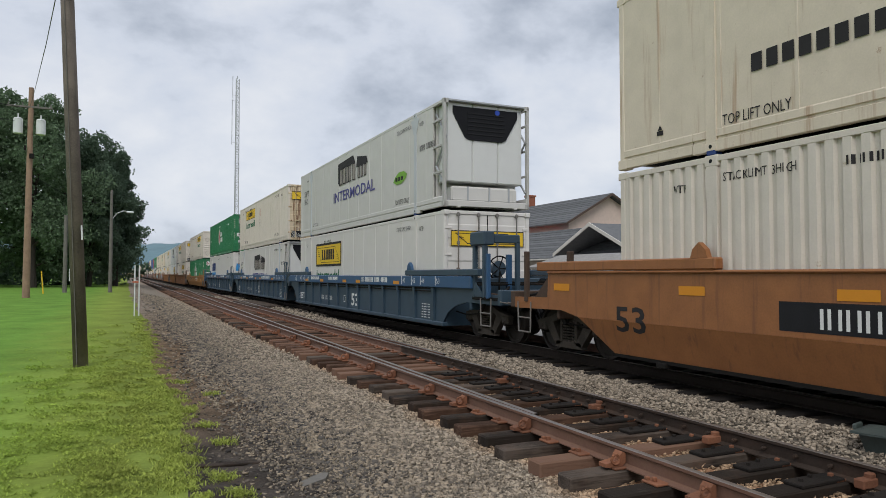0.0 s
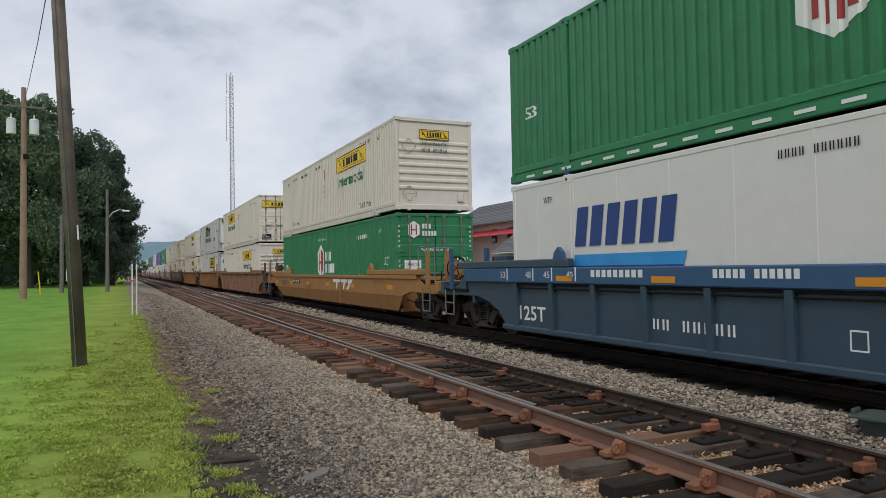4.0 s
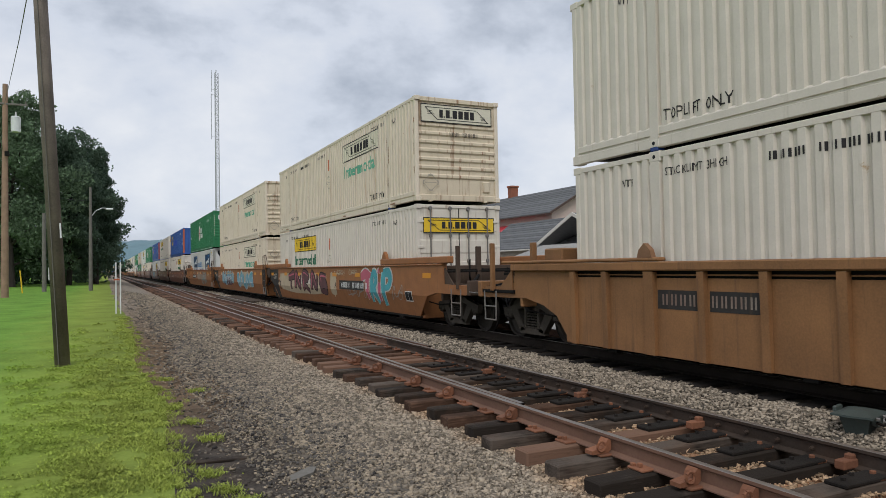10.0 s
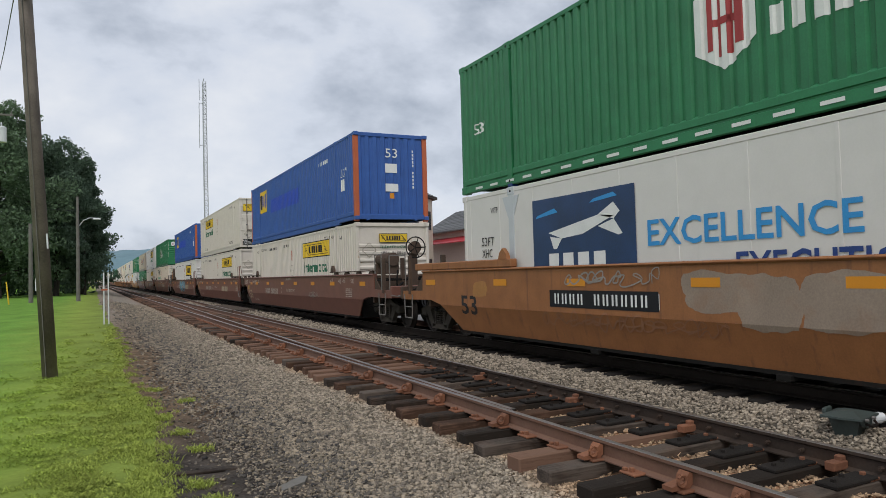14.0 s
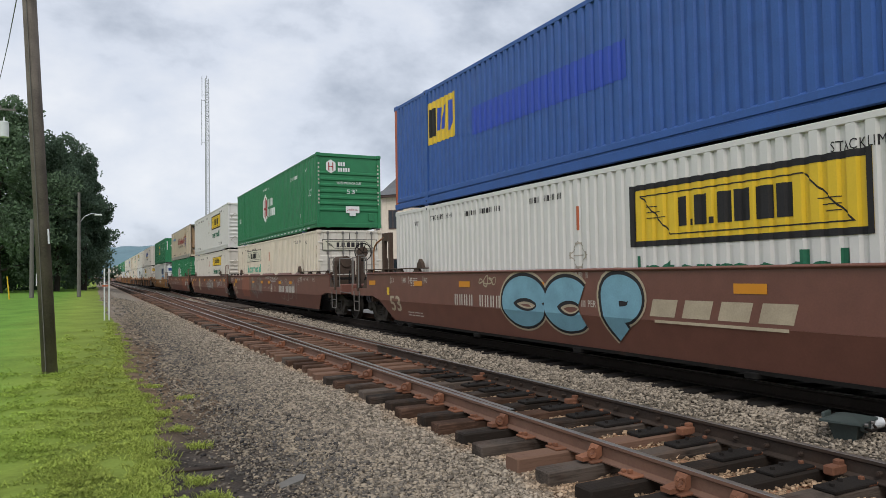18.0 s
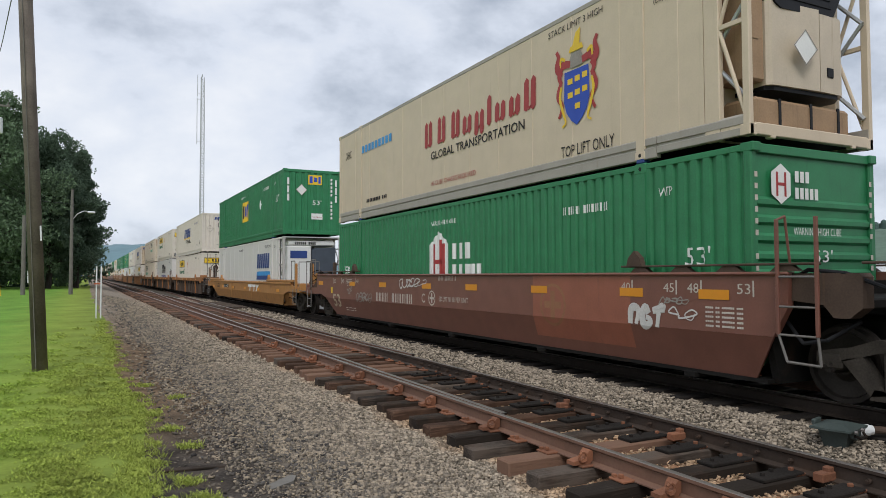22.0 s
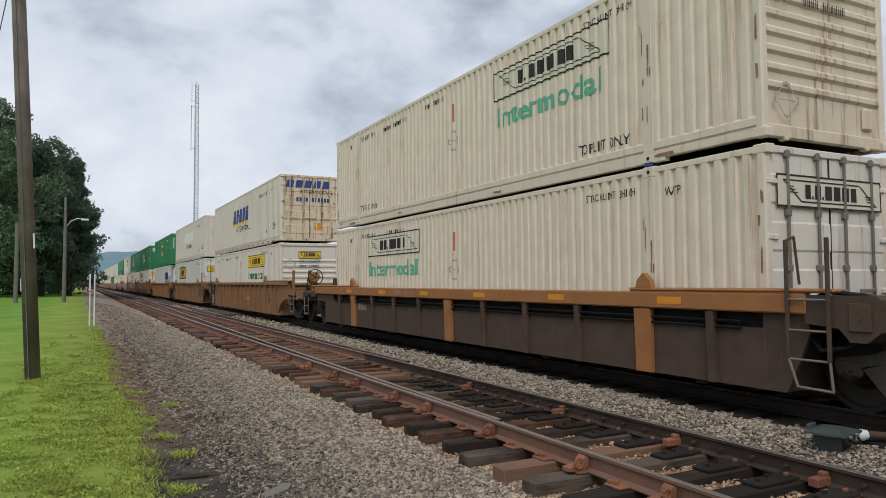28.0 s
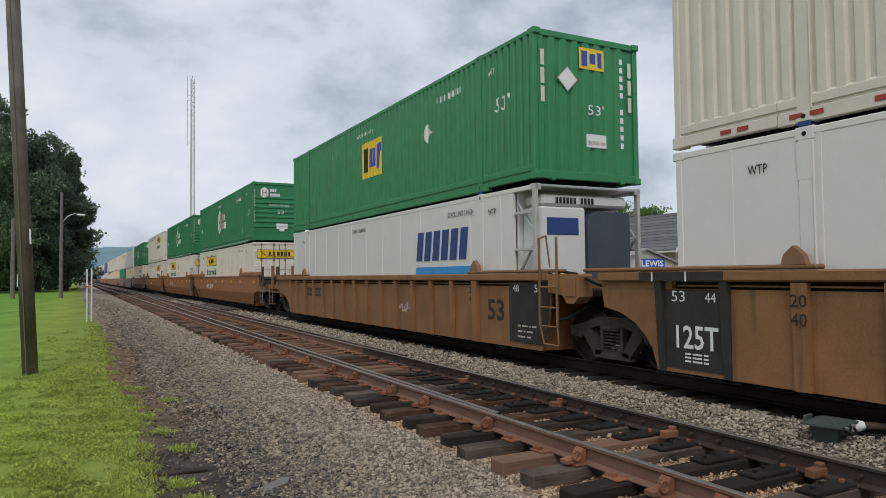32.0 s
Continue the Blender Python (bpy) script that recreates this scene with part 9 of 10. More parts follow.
def tree(x, y, height, spread, seed, mat="leaf", low=0.12, leaves=9000, size=0.30, label="tall broad-leaved tree with a dense dark crown", taper=0.45):
    rng = random.Random(seed)
    root = thing("tree", label, "tree", "trees", pose(x, y, ground_z(x, y)))
    top = height * 0.75
    trunk = Build()
    p, r = Vector((0, 0, -0.1)), height * 0.02
    for i in range(6):
        q = p + Vector((rng.uniform(-0.2, 0.2), rng.uniform(-0.2, 0.2), top / 6))
        trunk.tube(p, q, r, 10, r * 0.82)
        p, r = q, r * 0.82
    part("trunk", trunk, "bark", root)
    centres = []
    for i in range(11):
        z = height * (low + 0.16 + (0.78 - low) * i / 10)
        a = i * 2.4 + rng.random()
        wide = spread * (0.62 if i < 9 else 0.3) * (1 - taper * max(0, (z / height - 0.55)) / 0.45)
        c = Vector((math.cos(a) * wide, math.sin(a) * wide, z))
        limb = Build().tube((0, 0, z * 0.72), tuple(c * 0.5 + Vector((0, 0, z * 0.40))), height * 0.007, 7, height * 0.005).tube(tuple(c * 0.5 + Vector((0, 0, z * 0.40))), tuple(c), height * 0.005, 7, height * 0.002)
        part("limb", limb, "bark", root)
        centres.append((c.x, c.y, c.z, spread * rng.uniform(0.36, 0.52), height * rng.uniform(0.09, 0.14)))
    centres.append((0, 0, height * 0.9, spread * 0.36, height * 0.1))
    centres.append((0, 0, height * 0.55, spread * 0.55, height * 0.25))
    leaf_cloud("crown", centres, leaves, size, seed, mat, root, "")
    return root


tree(-1.3, 98, 16.4, 3.4, 1, leaves=46000, low=0.10, size=0.17, taper=0.2)
tree(-4.0, 93, 17.2, 4.8, 2, leaves=46000, low=0.05, size=0.17, taper=0.25)
tree(-9.2, 88, 20.2, 6.6, 3, "leafmid", leaves=40000, low=0.0, size=0.19, taper=0.35)
tree(-13.8, 92, 21.6, 7.0, 4, "leafmid", leaves=20000, low=0.0, size=0.28)
tree(-7.0, 110, 21.0, 7.0, 5, leaves=9000, low=0.0)
tree(-18.0, 98, 24.0, 7.5, 6, leaves=9000, low=0.0)
tree(-1.5, 125, 15.0, 5.0, 7, leaves=8000, low=0.0)
tree(-24.0, 90, 23.0, 8.0, 8, leaves=7000, low=0.0)
wood = thing("undergrowth", "dark shady undergrowth below the trees", "bushes", kind="stuff")
leaf_cloud("crown", [(-22 + 2.2 * i, 108 + (i % 3) * 5, 2.2 + (i % 2), 2.6, 2.6) for i in range(10)], 9000, 0.35, 31, "leaf", wood, "")
# lighter trees behind the station
for i, (x, y, hh, sp) in enumerate(((60, 62, 9.5, 4.5), (66, 58, 8.6, 4.2), (70, 53, 8.4, 4.5), (62, 70, 11.0, 4.6), (56, 74, 9.6, 4.0), (68, 78, 11.5, 4.5), (72, 64, 8.8, 4.5), (64, 51, 7.9, 3.4), (70, 48.5, 7.0, 3.2))):
    tree(x, y, hh, sp, 40 + i, "leaflight", 0.0, 11000, 0.16, "light green leafy tree behind the station")

# ---- poles, lamp, mast and tower on the lawn side ----
pole = thing("utility_pole", "dark leaning timber utility pole standing on the lawn", "utility pole", m=pose(-0.80, 16.06, 0.0, 0, -2.85, 0))
part("shaft", Build().tube((0, 0, -0.2), (0, 0, 11.0), 0.142, 28, 0.122).mesh("shaft", "pole", smooth=True), None, pole)
part("bracket", Build().box(-0.16, 0.16, -0.5, -0.1, 7.95, 8.03, 0.01).tube((0.0, -0.14, 7.6), (0.0, -0.45, 7.96), 0.02, 6), "dark", pole)
part("number_tag", Build().box(0.10, 0.13, -0.17, -0.13, 2.6, 2.9), "whitepaint", pole, "small pale tag")
part("ground_wire", Build().tube((-0.06, -0.165, 0.0), (-0.05, -0.13, 8.5), 0.008, 5), "greypole", pole)
gw = thing("guy_wire", "thin dark cable hanging from the leaning pole", "cable")
part("wire", Build().pipe([(-1.25, 16.0, 8.4), (-2.4, 25.0, 9.2), (-4.07, 38.0, 10.75), (-5.6, 50.0, 12.4)], 0.012, 6), "greypole", gw)
part("wire", Build().pipe([(-1.25, 16.0, 8.7), (-6.0, 22.0, 10.6), (-14.0, 30.0, 13.0)], 0.016, 6), "black", gw)

part("wire", Build().pipe([(-5.6, 50.0, 12.3), (-24.0, 44.0, 13.0), (-45.0, 38.0, 14.5)], 0.014, 6), "black", gw)
part("wire", Build().pipe([(-5.6, 50.0, 11.4), (-24.0, 43.0, 11.6), (-45.0, 36.0, 12.6)], 0.014, 6), "black", gw)
part("wire", Build().pipe([(-5.6, 50.0, 8.2), (-3.4, 56.0, 7.2), (-1.1, 62.0, 7.6)], 0.016, 6), "black", gw)
pole = thing("utility_pole", "brown timber power pole with crossarm and transformers", "utility pole", m=pose(-5.6, 50.0, 0.42))
part("shaft", Build().tube((0, 0, -0.2), (0.05, 0, 13.2), 0.22, 16, 0.14), "polenew", pole)
part("crossarm", Build().box(-1.25, 1.25, -0.14, -0.02, 11.9, 12.02, 0.01), "greypole", pole)
for x in (-1.15, -0.4, 0.45, 1.15):
    part("insulator", Build().tube((x, -0.08, 12.02), (x, -0.08, 12.2), 0.05, 8, 0.03), "greypole", pole)
for x in (-0.62, 0.62):
    t = part("transformer", Build().tube((x, -0.1, 10.25), (x, -0.1, 11.15), 0.27, 16).tube((x, -0.1, 11.15), (x, -0.1, 11.22), 0.29, 16, 0.2), "whitepaint", pole, "pale grey can transformer")
    part("bushing", Build().tube((x, -0.1, 11.2), (x, -0.1, 11.5), 0.04, 8), "whitepaint", t)
part("cutout", Build().box(-0.25, -0.15, -0.3, -0.15, 9.2, 9.5, 0.01).box(0.05, 0.3, -0.4, -0.2, 8.7, 9.0, 0.02), "dark", pole)

lamp = thing("street_lamp", "grey timber pole with arched street lamp arm", "street lamp", m=pose(-1.1, 62.0, 0.44))
part("shaft", Build().tube((0, 0, -0.2), (0.0, 0, 8.3), 0.16, 12, 0.10), "greypole", lamp)
part("arm", Build().pipe([(0.05, 0, 5.9), (0.4, 0, 6.4), (0.85, 0, 6.62), (1.25, 0, 6.6)], 0.035, 8), "steel", lamp)
part("lamp_head", Build().box(1.1, 1.65, -0.12, 0.12, 6.46, 6.62, 0.05), "whitepaint", lamp)

pole = thing("utility_pole", "short grey timber service pole with white meter box", "utility pole", m=pose(-4.4, 63.0, 0.44))
part("shaft", Build().tube((0, 0, -0.2), (0, 0, 6.2), 0.17, 12, 0.13), "greypole", pole)
part("meter_box", Build().box(0.3, 0.85, -0.2, 0.1, 0.9, 1.9, 0.03).box(0.5, 0.65, -0.1, 0.0, 0.0, 0.9, 0.01), "whitepaint", pole, "white meter box on a post")
pole = thing("marker_stake", "thin yellow marker stake standing in the lawn", "stake", m=pose(-5.6, 60.0, 0.44, 0, -5, 0))
part("stake", Build().tube((0, 0, -0.1), (0, 0, 1.7), 0.05, 8, 0.04), "yellow", pole)
pole = thing("bare_trunk", "dark slim pole at the edge of the trees", "pole", m=pose(-0.95, 94.0, 0.44))
part("shaft", Build().tube((0, 0, -0.2), (0, 0, 7.5), 0.16, 10, 0.1), "bark", pole)
marker = thing("track_marker", "pair of thin white marker posts beside the track", "marker post", m=pose(0.32, 30.0, 0.27))
for x in (0.0, 0.16):
    part("post", Build().box(x, x + 0.05, 0.0, 0.06, -0.1, 2.0, 0.008), "whitepaint", marker)
part("sign_edge", Build().box(-0.06, 0.16, -0.012, 0.0, 1.3, 1.36, 0.004), "orange", marker)

tower = thing("radio_tower", "slender grey lattice radio tower far behind the train", "tower", m=pose(20.9, 150.0, 0.2))
corners = [(0.55 * math.cos(2.094 * k), 0.55 * math.sin(2.094 * k)) for k in range(3)]
for k in range(3):
    part("leg", Build().tube((*corners[k], 0), (corners[k][0] * 0.75, corners[k][1] * 0.75, 43.0), 0.085, 6), "steel", tower)
    lat = Build()
    for i in range(43):
        a, b = corners[k], corners[(k + 1) % 3]
        s0, s1 = 1 - 0.25 * i / 43, 1 - 0.25 * (i + 1) / 43
        lat.tube((a[0] * s0, a[1] * s0, i), (b[0] * s1, b[1] * s1, i + 1), 0.042, 5)
        lat.tube((a[0] * s0, a[1] * s0, i), (b[0] * s0, b[1] * s0, i), 0.036, 5)
    part("lattice", lat, "steel", tower)
part("antenna", Build().tube((-1.0, 0, 29), (-1.0, 0, 38.5), 0.07, 8).tube((-1.0, 0, 38.3), (0, 0, 38.3), 0.04, 6).tube((-1.0, 0, 29.5), (0, 0, 29.5), 0.04, 6), "steel", tower)
part("antenna", Build().tube((-0.9, 0.2, 39), (-0.9, 0.2, 43.5), 0.06, 8).tube((-0.9, 0.2, 39.5), (0, 0, 39.5), 0.04, 6), "steel", tower)
part("beacon", Build().tube((0, 0, 43.0), (0, 0, 43.6), 0.1, 8), "steel", tower)

# ---- behind the train: mast, station, sheds ----
mast = thing("signal_mast", "tall pale blue-grey square steel mast behind the far track", "mast", m=pose(13.0, 11.2, 0.1, 0, 0, 20))
part("mast_box", Build().box(-0.11, 0.09, -0.09, 0.09, 0.0, 7.5, 0.015), "bluegrey", mast)
part("mast_side", Build().box(0.094, 0.18, -0.07, 0.07, 0.0, 7.45, 0.01), "steel", mast)
part("mast_tip", Build().tube((0.08, 0, 7.5), (0.08, 0, 9.0), 0.055, 12), "bluegrey", mast)
part("mast_cap", Build().box(0.0, 0.16, -0.08, 0.08, 8.05, 8.13, 0.01), "steel", mast)
part("hinge_band", Build().box(-0.13, 0.2, -0.11, 0.11, 1.1, 1.2, 0.01), "steel", mast)


def gable_house(name, label, x0, x1, y0, y1, eave, ridge, wall, over=0.6, roof="shingle", trim="trim"):
    """A house with its ridge along y, gable towards -y."""
    root = thing(name, label, "building")
    xm = (x0 + x1) / 2
    part("wall", Build().prism([(x0, 0), (x1, 0), (x1, eave), (xm, ridge - 0.15), (x0, eave)], "y", y0, y0 + 0.25), wall, root)
    part("wall", Build().box(x0, x0 + 0.25, y0 + 0.26, y1, 0, eave), wall, root)
    part("wall", Build().box(x1 - 0.25, x1, y0 + 0.26, y1, 0, eave), wall, root)
    part("wall", Build().prism([(x0, 0), (x1, 0), (x1, eave), (xm, ridge - 0.15), (x0, eave)], "y", y1 + 0.01, y1 + 0.25), wall, root)
    sl = (ridge - eave) / (xm - x0)
    for s, a in ((-1, x0 - over), (1, x1 + over)):
        ez = eave - over * sl
        r = part("roof", Build().prism([(a, ez), (xm, ridge), (xm, ridge + 0.16), (a, ez + 0.16)], "y", y0 - over, y1 + over), roof, root)
        part("fascia", Build().prism([(a, ez - 0.06), (xm, ridge - 0.06), (xm, ridge + 0.20), (a, ez + 0.20)], "y", y0 - over - 0.06, y0 - over - 0.005), trim, r)
        part("gutter", Build().box(*sorted((a, a + s * 0.1)), y0 - over, y1 + over, ez - 0.02, ez + 0.10, 0.01), trim, r)
        if s < 0:
            nrow = 12
            for k in range(nrow):
                p0, p1 = k / nrow, (k + 1) / nrow + 0.01
                xa, xb = a + (xm - a) * p0, a + (xm - a) * p1
                za, zb2 = ez + (ridge - ez) * p0 + 0.165, ez + (ridge - ez) * p1 + 0.165
                part("shingle", Build().prism([(xa, za), (xb, zb2), (xb, zb2 + 0.012), (xa, za + 0.05)], "y", y0 - over, y1 + over), roof, r)
    return root


station = gable_house("station_building", "low station building with grey shingle roof and red sign", 37.4, 44.4, 35.6, 66.0, 3.75, 6.3, "siding", 0.6)
# cross gable towards the track
cg = part("porch_roof", Build().prism([(42.0, 3.62), (47.4, 6.05), (47.4, 6.2), (42.0, 3.77)], "x", 35.2, 41.5), "shingle", station)
part("porch_roof", Build().prism([(52.8, 3.62), (47.4, 6.05), (47.4, 6.2), (52.8, 3.77)], "x", 35.2, 41.5), "shingle", station)
part("porch_fascia", Build().prism([(42.0, 3.52), (47.4, 5.95), (52.8, 3.52), (52.8, 3.82), (47.4, 6.25), (42.0, 3.82)], "x", 35.1, 35.19), "trim", station)
part("porch_beam", Build().box(35.5, 35.7, 42.6, 52.2, 3.3, 3.5, 0.02), "trim", station)
for y in (43.2, 46.0, 48.8, 51.6):
    part("porch_post", Build().box(35.5, 35.66, y - 0.08, y + 0.08, 0.0, 3.3, 0.02), "trim", station)
    part("porch_brace", Build().tube((35.58, y, 2.6), (35.58, y + 0.7, 3.3), 0.06, 6).tube((35.58, y, 2.6), (35.58, y - 0.7, 3.3), 0.06, 6), "trim", station)
for i in range(3):
    part("platform_lamp", Build().tube((33.5, 38.5 + 6 * i, 0.0), (33.5, 38.5 + 6 * i, 3.0), 0.05, 8).tube((33.5, 38.5 + 6 * i, 3.0), (33.5, 38.5 + 6 * i, 3.3), 0.2, 12, 0.06), "whitepaint", station, "white platform lamp")
for i in range(14):
    part("siding_board", Build().box(37.5 + 0.5 * i, 37.52 + 0.5 * i, 35.56, 35.6, 0.2, 3.8), "trim", station)
sgn = part("name_sign", Build().box(37.75, 43.0, 35.0, 35.06, 3.05, 3.72, 0.01), "redsign", station, "red station name sign with white letters")
end_mark("lettering", words("LEWISTOWN STATION", 4.8, 0.40), "whiteink", sgn, 38.0, 3.19, y=35.0)
for x in (38.0, 42.6):
    part("sign_bracket", Build().tube((x, 35.1, 3.05), (x, 35.6, 2.4), 0.06, 6), "trim", station)
part("door", Build().box(40.0, 41.1, 35.54, 35.6, 0.2, 2.4, 0.02), "browntrim", station)
for y in (38.0, 56.0, 60.0):
    w = part("window", Build().box(37.34, 37.42, y, y + 1.2, 1.0, 2.6, 0.02), "trim", station)
    part("pane", Build().box(37.32, 37.338, y + 0.1, y + 1.1, 1.1, 2.5), "glass", w)

house = gable_house("pink_house", "pink stuccoed two-storey house with grey roof and chimneys", 43.3, 53.9, 62.0, 91.0, 7.7, 10.7, "stucco", 0.7, trim="browntrim")
for x, y in ((49.0, 79.0),):
    ch = part("chimney", Build().box(x - 0.5, x + 0.5, y - 0.5, y + 0.5, 8.5, 12.2, 0.03), "brick", house, "red brick chimney")
    part("chimney_cap", Build().box(x - 0.6, x + 0.6, y - 0.6, y + 0.6, 12.2, 12.45, 0.03), "brick", ch)
for y in (65.0, 69.0, 73.0, 77.0):
    for z in (1.4, 4.9):
        w = part("window", Build().box(43.2, 43.3, y, y + 1.3, z, z + 1.8, 0.02), "browntrim", house)
        part("pane", Build().box(43.17, 43.19, y + 0.12, y + 1.18, z + 0.12, z + 1.68), "glass", w)
part("awning", Build().prism([(41.2, 5.7), (43.25, 6.5), (43.25, 6.6), (41.2, 5.8)], "y", 63.0, 90.0), "redsign", house, "faded red awning")

# octagonal stair turret at the house's far corner
turret = thing("house_turret", "cream octagonal turret with dark pointed roof beside the house", "tower", m=pose(35.9, 82.5, 0.1, 0, 0, 22.5))


def octagon(r):
    return [(r * math.cos(math.pi / 4 * k), r * math.sin(math.pi / 4 * k)) for k in range(8)]


part("wall", Build().prism(octagon(3.9), "z", 0.0, 11.3), "cream", turret)
part("eave", Build().prism(octagon(4.6), "z", 11.3, 11.55), "browntrim", turret)
tip = Build()
tip.add([(x, y, 11.56) for x, y in octagon(4.7)] + [(x, y, 12.6) for x, y in octagon(2.6)] + [(0, 0, 15.0)], [(k, (k + 1) % 8, 8 + (k + 1) % 8, 8 + k) for k in range(8)] + [(8 + k, 8 + (k + 1) % 8, 16) for k in range(8)])
part("roof", tip, "shingle", turret)
part("finial", Build().tube((0, 0, 14.9), (0, 0, 16.6), 0.06, 8, 0.02).tube((-0.5, 0, 15.7), (0.5, 0, 15.7), 0.03, 6), "dark", turret)
for k in range(8):
    ang = math.pi / 4 * (k + 0.5)
    for z in (1.2, 7.3):
        w = part("window", Build().box(-0.62, 0.62, -0.07, 0.0, z, z + 2.4, 0.02), "browntrim", turret, at=pose(3.6 * math.cos(ang) * 1.004, 3.6 * math.sin(ang) * 1.004, 0, 0, 0, math.degrees(ang) + 90))
        for xx in (-0.5, 0.06):
            part("pane", Build().box(xx, xx + 0.44, -0.085, -0.072, z + 0.12, z + 2.28), "glass", w)

hut = thing("freight_hut", "long beige sheet-metal hut with blue sign", "shed", m=pose(-1.2, 1.2, -0.02))
part("wall", Build().prism([(24.5, 0.1), (28.6, 0.1), (28.6, 2.4), (26.6, 3.05), (24.5, 2.4)], "y", 25.0, 25.2), "shed", hut)
part("wall", Build().box(24.5, 24.7, 25.21, 36.0, 0.1, 2.4), "shed", hut)
part("roof", Build().prism([(24.2, 2.32), (26.6, 3.08), (26.6, 3.16), (24.2, 2.4)], "y", 24.8, 36.2), "asphalt", hut)
part("roof", Build().prism([(28.9, 2.32), (26.6, 3.08), (26.6, 3.16), (28.9, 2.4)], "y", 24.8, 36.2), "asphalt", hut)
part("vent_pipe", Build().pipe([(25.4, 26.0, 2.4), (25.4, 26.0, 3.4)], 0.09, 10).tube((25.4, 26.0, 3.4), (25.4, 26.0, 3.62), 0.22, 12, 0.05), "whitepaint", hut)
sg = part("blue_sign", Build().box(26.2, 27.9, 24.94, 24.98, 2.15, 2.62, 0.01), "bluesign", hut, "blue name sign with white letters")
end_mark("lettering", words("LEWIS", 1.5, 0.32, 0.02), "whiteink", sg, 26.3, 2.22, y=24.94)
part("air_unit", Build().box(24.1, 24.49, 28.0, 29.2, 1.4, 2.2, 0.05), "whitepaint", hut)

shed = gable_house("store_shed", "low white store shed with grey metal roof", 38.0, 46.0, 26.0, 30.0, 1.1, 1.75, "whitepaint", 0.4, "greypole")
shed2 = gable_house("store_shed", "long low shed with pale metal roof", 52.0, 60.0, 27.0, 36.0, 1.7, 2.7, "trim", 0.4, "whitepaint")
for i in range(9):
    part("fence_post", Build().box(33.0 + 1.1 * i, 33.1 + 1.1 * i, 19.0, 19.1, 0.1, 1.3, 0.01), "whitepaint", shed)
part("fence_rail", Build().box(33.0, 42.0, 19.02, 19.06, 1.1, 1.2, 0.01).box(33.0, 42.0, 19.02, 19.06, 0.6, 0.7, 0.01), "whitepaint", shed)

# ---- hills ----


def ridge_hill(name, az0, az1, dist, height, depth, mat, seed, label, wob=0.25, n=160, rough=0.03):
    """A long wooded ridge seen between two bearings."""
    v, f = [], []
    rows = [(r / 24, math.sin(min(1.0, r / 18) * math.pi / 2) if r <= 18 else 1.0 - 0.4 * (r - 18) / 6) for r in range(25)]
    for i in range(n + 1):
        k = i / n
        a = radians(az0 + (az1 - az0) * k)
        taper = min(1, 6 * k, 6 * (1 - k)) ** 0.7
        hh = height * taper * (1 + wob * noise.noise((k * 5, seed, 0)) + 0.10 * noise.noise((k * 25, seed, 4)))
        for r, q in rows:
            d = dist + depth * r
            v.append((math.sin(a) * d, math.cos(a) * d, -2 + hh * q + rough * height * (noise.noise((k * n * 0.2, r * 9, seed)) + noise.noise((k * n * 0.45, r * 17, seed))) * q))
    m = len(rows)
    for i in range(n):
        for j in range(m - 1):
            f.append((i * m + j, (i + 1) * m + j, (i + 1) * m + j + 1, i * m + j + 1))
    solid(name, Build().add(v, f), mat, label, "hill", kind="structure")


def ridge_trees(az0, az1, dist, z, seed):
    """A broken row of broad crowns along a ridge."""
    rng, b = random.Random(seed), Build()
    az = az0
    while az < az1:
        az += rng.uniform(0.02, 0.16) if rng.random() < 0.96 else rng.uniform(0.4, 1.0)
        a, d = radians(az), dist + rng.uniform(-25, 25)
        x, y, h, r = math.sin(a) * d, math.cos(a) * d, rng.uniform(4, 10) + 5 * noise.noise((az * 0.9, 7, 0)), rng.uniform(1.6, 4.2)
        base = z + 5.0 * noise.noise((az * 0.12, seed, 0))
        b.tube((x, y, base - 8), (x, y, base + h * 0.45), r * 0.75, 9, r)
        b.tube((x, y, base + h * 0.45), (x + rng.uniform(-2, 2), y, base + h * 0.85), r, 9, r * 0.7)
        b.tube((x, y, base + h * 0.8), (x, y, base + h), r * 0.72, 9, r * 0.25)
    solid("ridge_trees", b, "ridgewood", "dark trees along the top of the hill", "trees", kind="stuff")


ridge_trees(42, 84, 1080, 62, 4)
ridge_hill("far_hill", -14, 20, 2400, 122, 900, "hillfar", 1.0, "hazy blue-green wooded hill on the horizon", 0.2)
ridge_hill("wooded_hill", 36, 125, 760, 64, 500, "hill", 5.0, "wooded hill behind the town", 0.2, 600, 0.02)
ridge_hill("backdrop_hill", -70, -12, 900, 40, 400, "hill", 9.0, "low wooded hill behind the lawn", 0.2)
ridge_hill("backdrop_hill", 122, 280, 900, 40, 400, "hill", 12.0, "low wooded hill behind the camera", 0.2)

# ---- ties, plates and braces: one mesh for each kind, laid in loops ----
tie_rng = random.Random(8)
tie_mesh = [Build().box(-1.37, 1.37, -0.115, 0.115, -0.18, 0.0, 0.015).mesh("tie", "tie") for _ in range(1)]
plate_mesh = Build().box(-0.19, 0.19, -0.1, 0.1, 0.0, 0.022, 0.006).box(-0.15, -0.11, -0.02, 0.02, 0.02, 0.06, 0.006).box(0.11, 0.15, -0.02, 0.02, 0.02, 0.06, 0.006).box(-0.17, -0.13, 0.045, 0.085, 0.02, 0.05, 0.006).mesh("tie_plate", "plate")
brace_mesh = Build().prism([(-0.24, 0.02), (-0.05, 0.02), (-0.015, 0.05), (-0.015, 0.135), (-0.045, 0.15), (-0.075, 0.12), (-0.095, 0.075), (-0.24, 0.055)], "y", -0.055, 0.055)
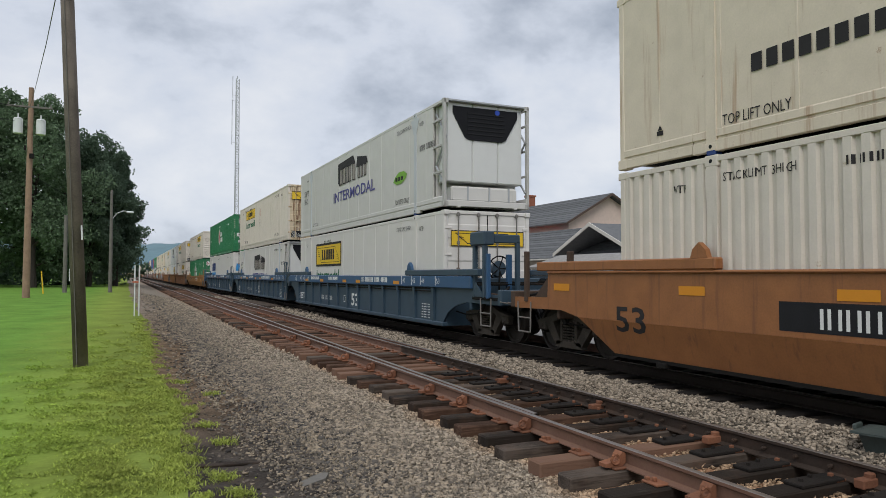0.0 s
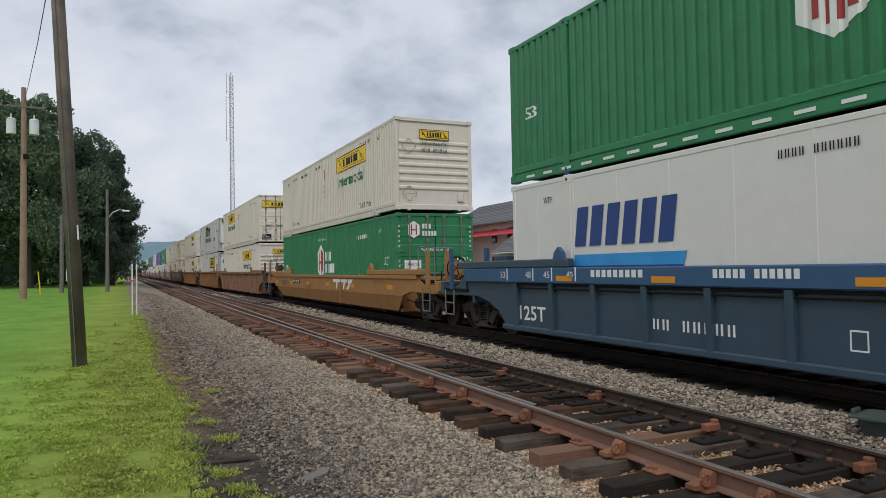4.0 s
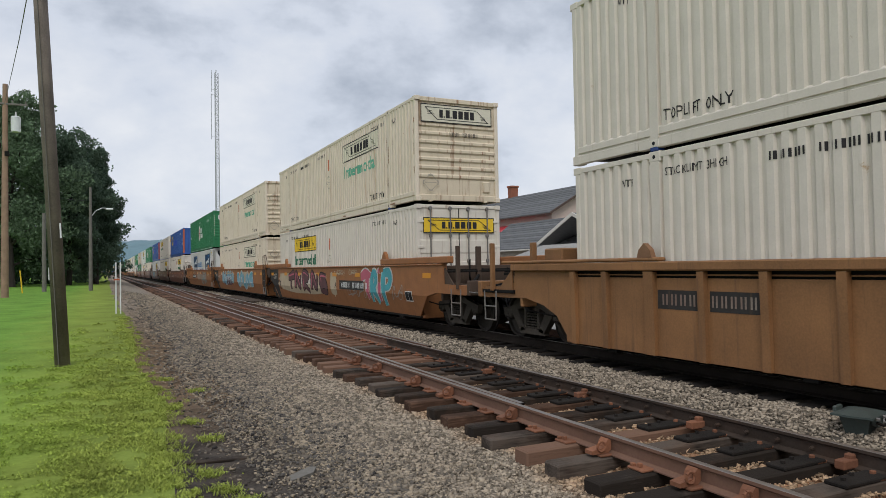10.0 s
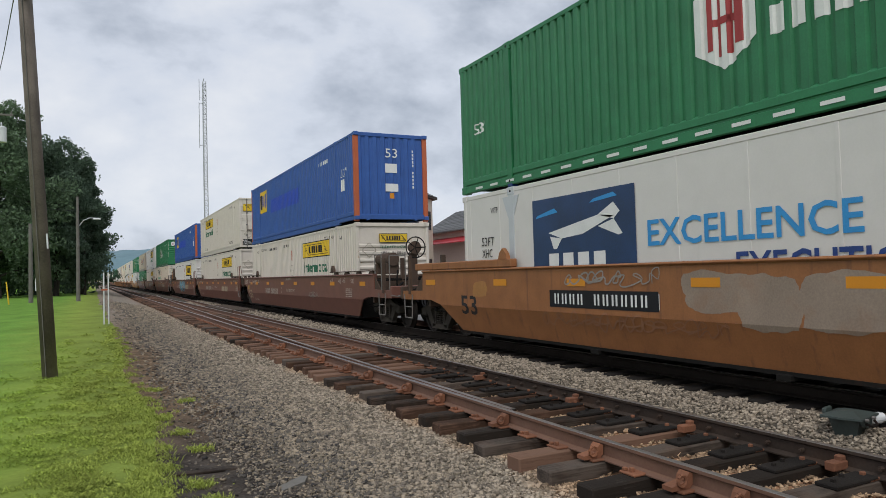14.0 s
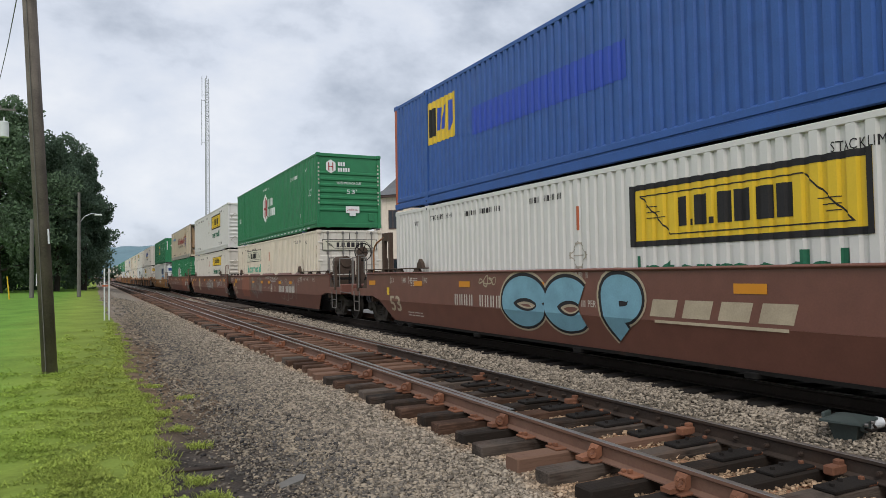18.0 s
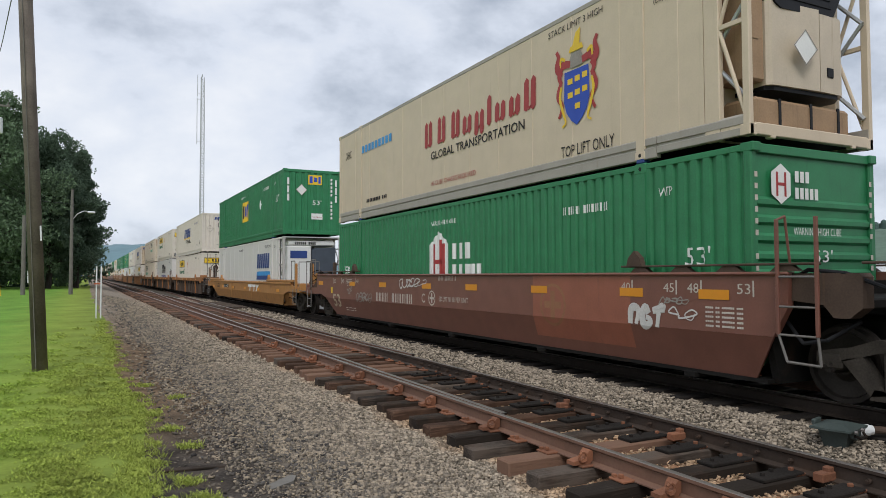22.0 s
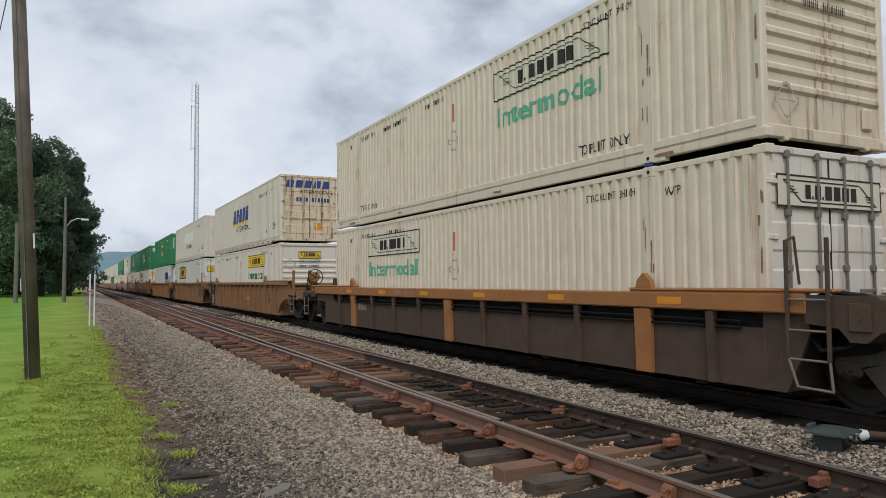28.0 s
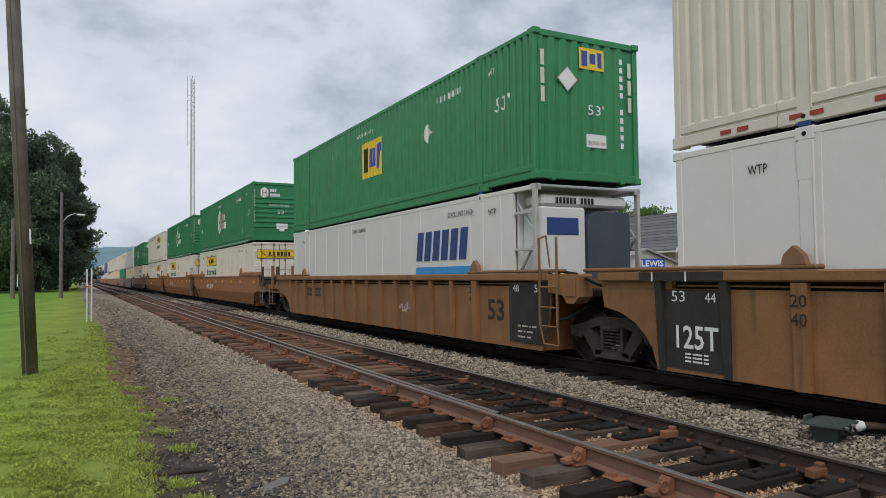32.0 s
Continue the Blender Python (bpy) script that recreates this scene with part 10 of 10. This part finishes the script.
for i in range(10):
    a, b = 2 * math.pi * i / 10, 2 * math.pi * (i + 1) / 10
    brace_mesh.tube((-0.135 + 0.045 * math.cos(a), -0.06, 0.09 + 0.045 * math.sin(a)), (-0.135 + 0.045 * math.cos(b), -0.06, 0.09 + 0.045 * math.sin(b)), 0.014, 5)
brace_mesh = brace_mesh.mesh("rail_brace", "plate")
TIE_GAP = 0.552
rust_tie = Build().box(-1.37, 1.37, -0.115, 0.115, -0.18, 0.0, 0.015).mesh("tie", "tierust")
for i in range(-20, 150):
    y = 2.0 + i * TIE_GAP
    part("tie", rust_tie if tie_rng.random() < 0.3 + 0.55 * smooth_step(7, 13, y) else tie_mesh[0], None, track_near, at=pose(NEAR_X - 0.06 + tie_rng.uniform(-0.06, 0.06), y + tie_rng.uniform(-0.03, 0.03), NEAR_RAIL - 0.185, 0, tie_rng.uniform(-0.4, 0.4), tie_rng.uniform(-1.2, 1.2)))
    if y < 34:
        for s in (-1, 1):
            part("tie_plate", plate_mesh, None, track_near, at=pose(NEAR_X + s * 0.752, y, NEAR_RAIL - 0.183, 0, 0, 0 if s < 0 else 180))
for y in (3.66, 4.21, 5.31, 6.97, 8.62, 9.73, 11.38, 12.49, 14.15, 15.8, 17.5, 19.1, 21.3, 23.5):
    part("rail_brace", brace_mesh, None, track_near, at=pose(NEAR_X - 0.752 - 0.02, y, NEAR_RAIL - 0.178))
# ties of the far track, coloured black for the shade under the cars
shade_tie_mesh = Build().box(-1.37, 1.37, -0.115, 0.115, -0.18, 0.0, 0.015).mesh("tie", "oilshade")
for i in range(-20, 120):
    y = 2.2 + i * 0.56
    part("tie", shade_tie_mesh, None, track_far, at=pose(TRACK_X + tie_rng.uniform(-0.05, 0.05), y, RAIL_Z - 0.185, 0, 0, tie_rng.uniform(-1, 1)))
far_ties = Build()
for i in range(500):
    y = 84.8 + i * 0.7
    far_ties.box(NEAR_X - 1.37, NEAR_X + 1.37, y - 0.115, y + 0.115, NEAR_RAIL - 0.37, NEAR_RAIL - 0.185)
    far_ties.box(TRACK_X - 1.37, TRACK_X + 1.37, y - 0.115, y + 0.115, RAIL_Z - 0.37, RAIL_Z - 0.185)
tagged(part("far_ties", far_ties.mesh("far_ties", "tie", tidy=False), None, track_near), kind="stuff")


def motions():
    """The train rolls past at a steady pace; wheels turn while they are near."""
    times = [2.0 * k for k in range(17)]
    for ob, s_head, z in MOVERS:
        walk(ob, [(t, on_track(s_head - SPEED * t, z)) for t in times])
    step = 1.0 / FPS
    for ob, s_head, z in MOVERS:
        if z != RAIL_Z or s_head > 500:
            continue
        a = max(0.0, math.ceil((s_head - 26.0) / SPEED / step) * step)
        b = min(32.0, (s_head + 20.0) / SPEED)
        if b <= a:
            continue
        n = int((b - a) / step)
        for tr in ob.children:
            for w in tr.children:
                if w.name.startswith("wheelset"):
                    base = w.matrix_basis.translation.copy()
                    rows = [(0.0, pose(*base))] if a > 0 else []
                    rows += [(a + k * step, pose(*base, math.degrees(SPEED * k * step / 0.452), 0, 0)) for k in range(n + 1)]
                    if rows[-1][0] < 31.9:
                        rows.append((32.0, rows[-1][1]))
                    walk(w, rows)


motions()
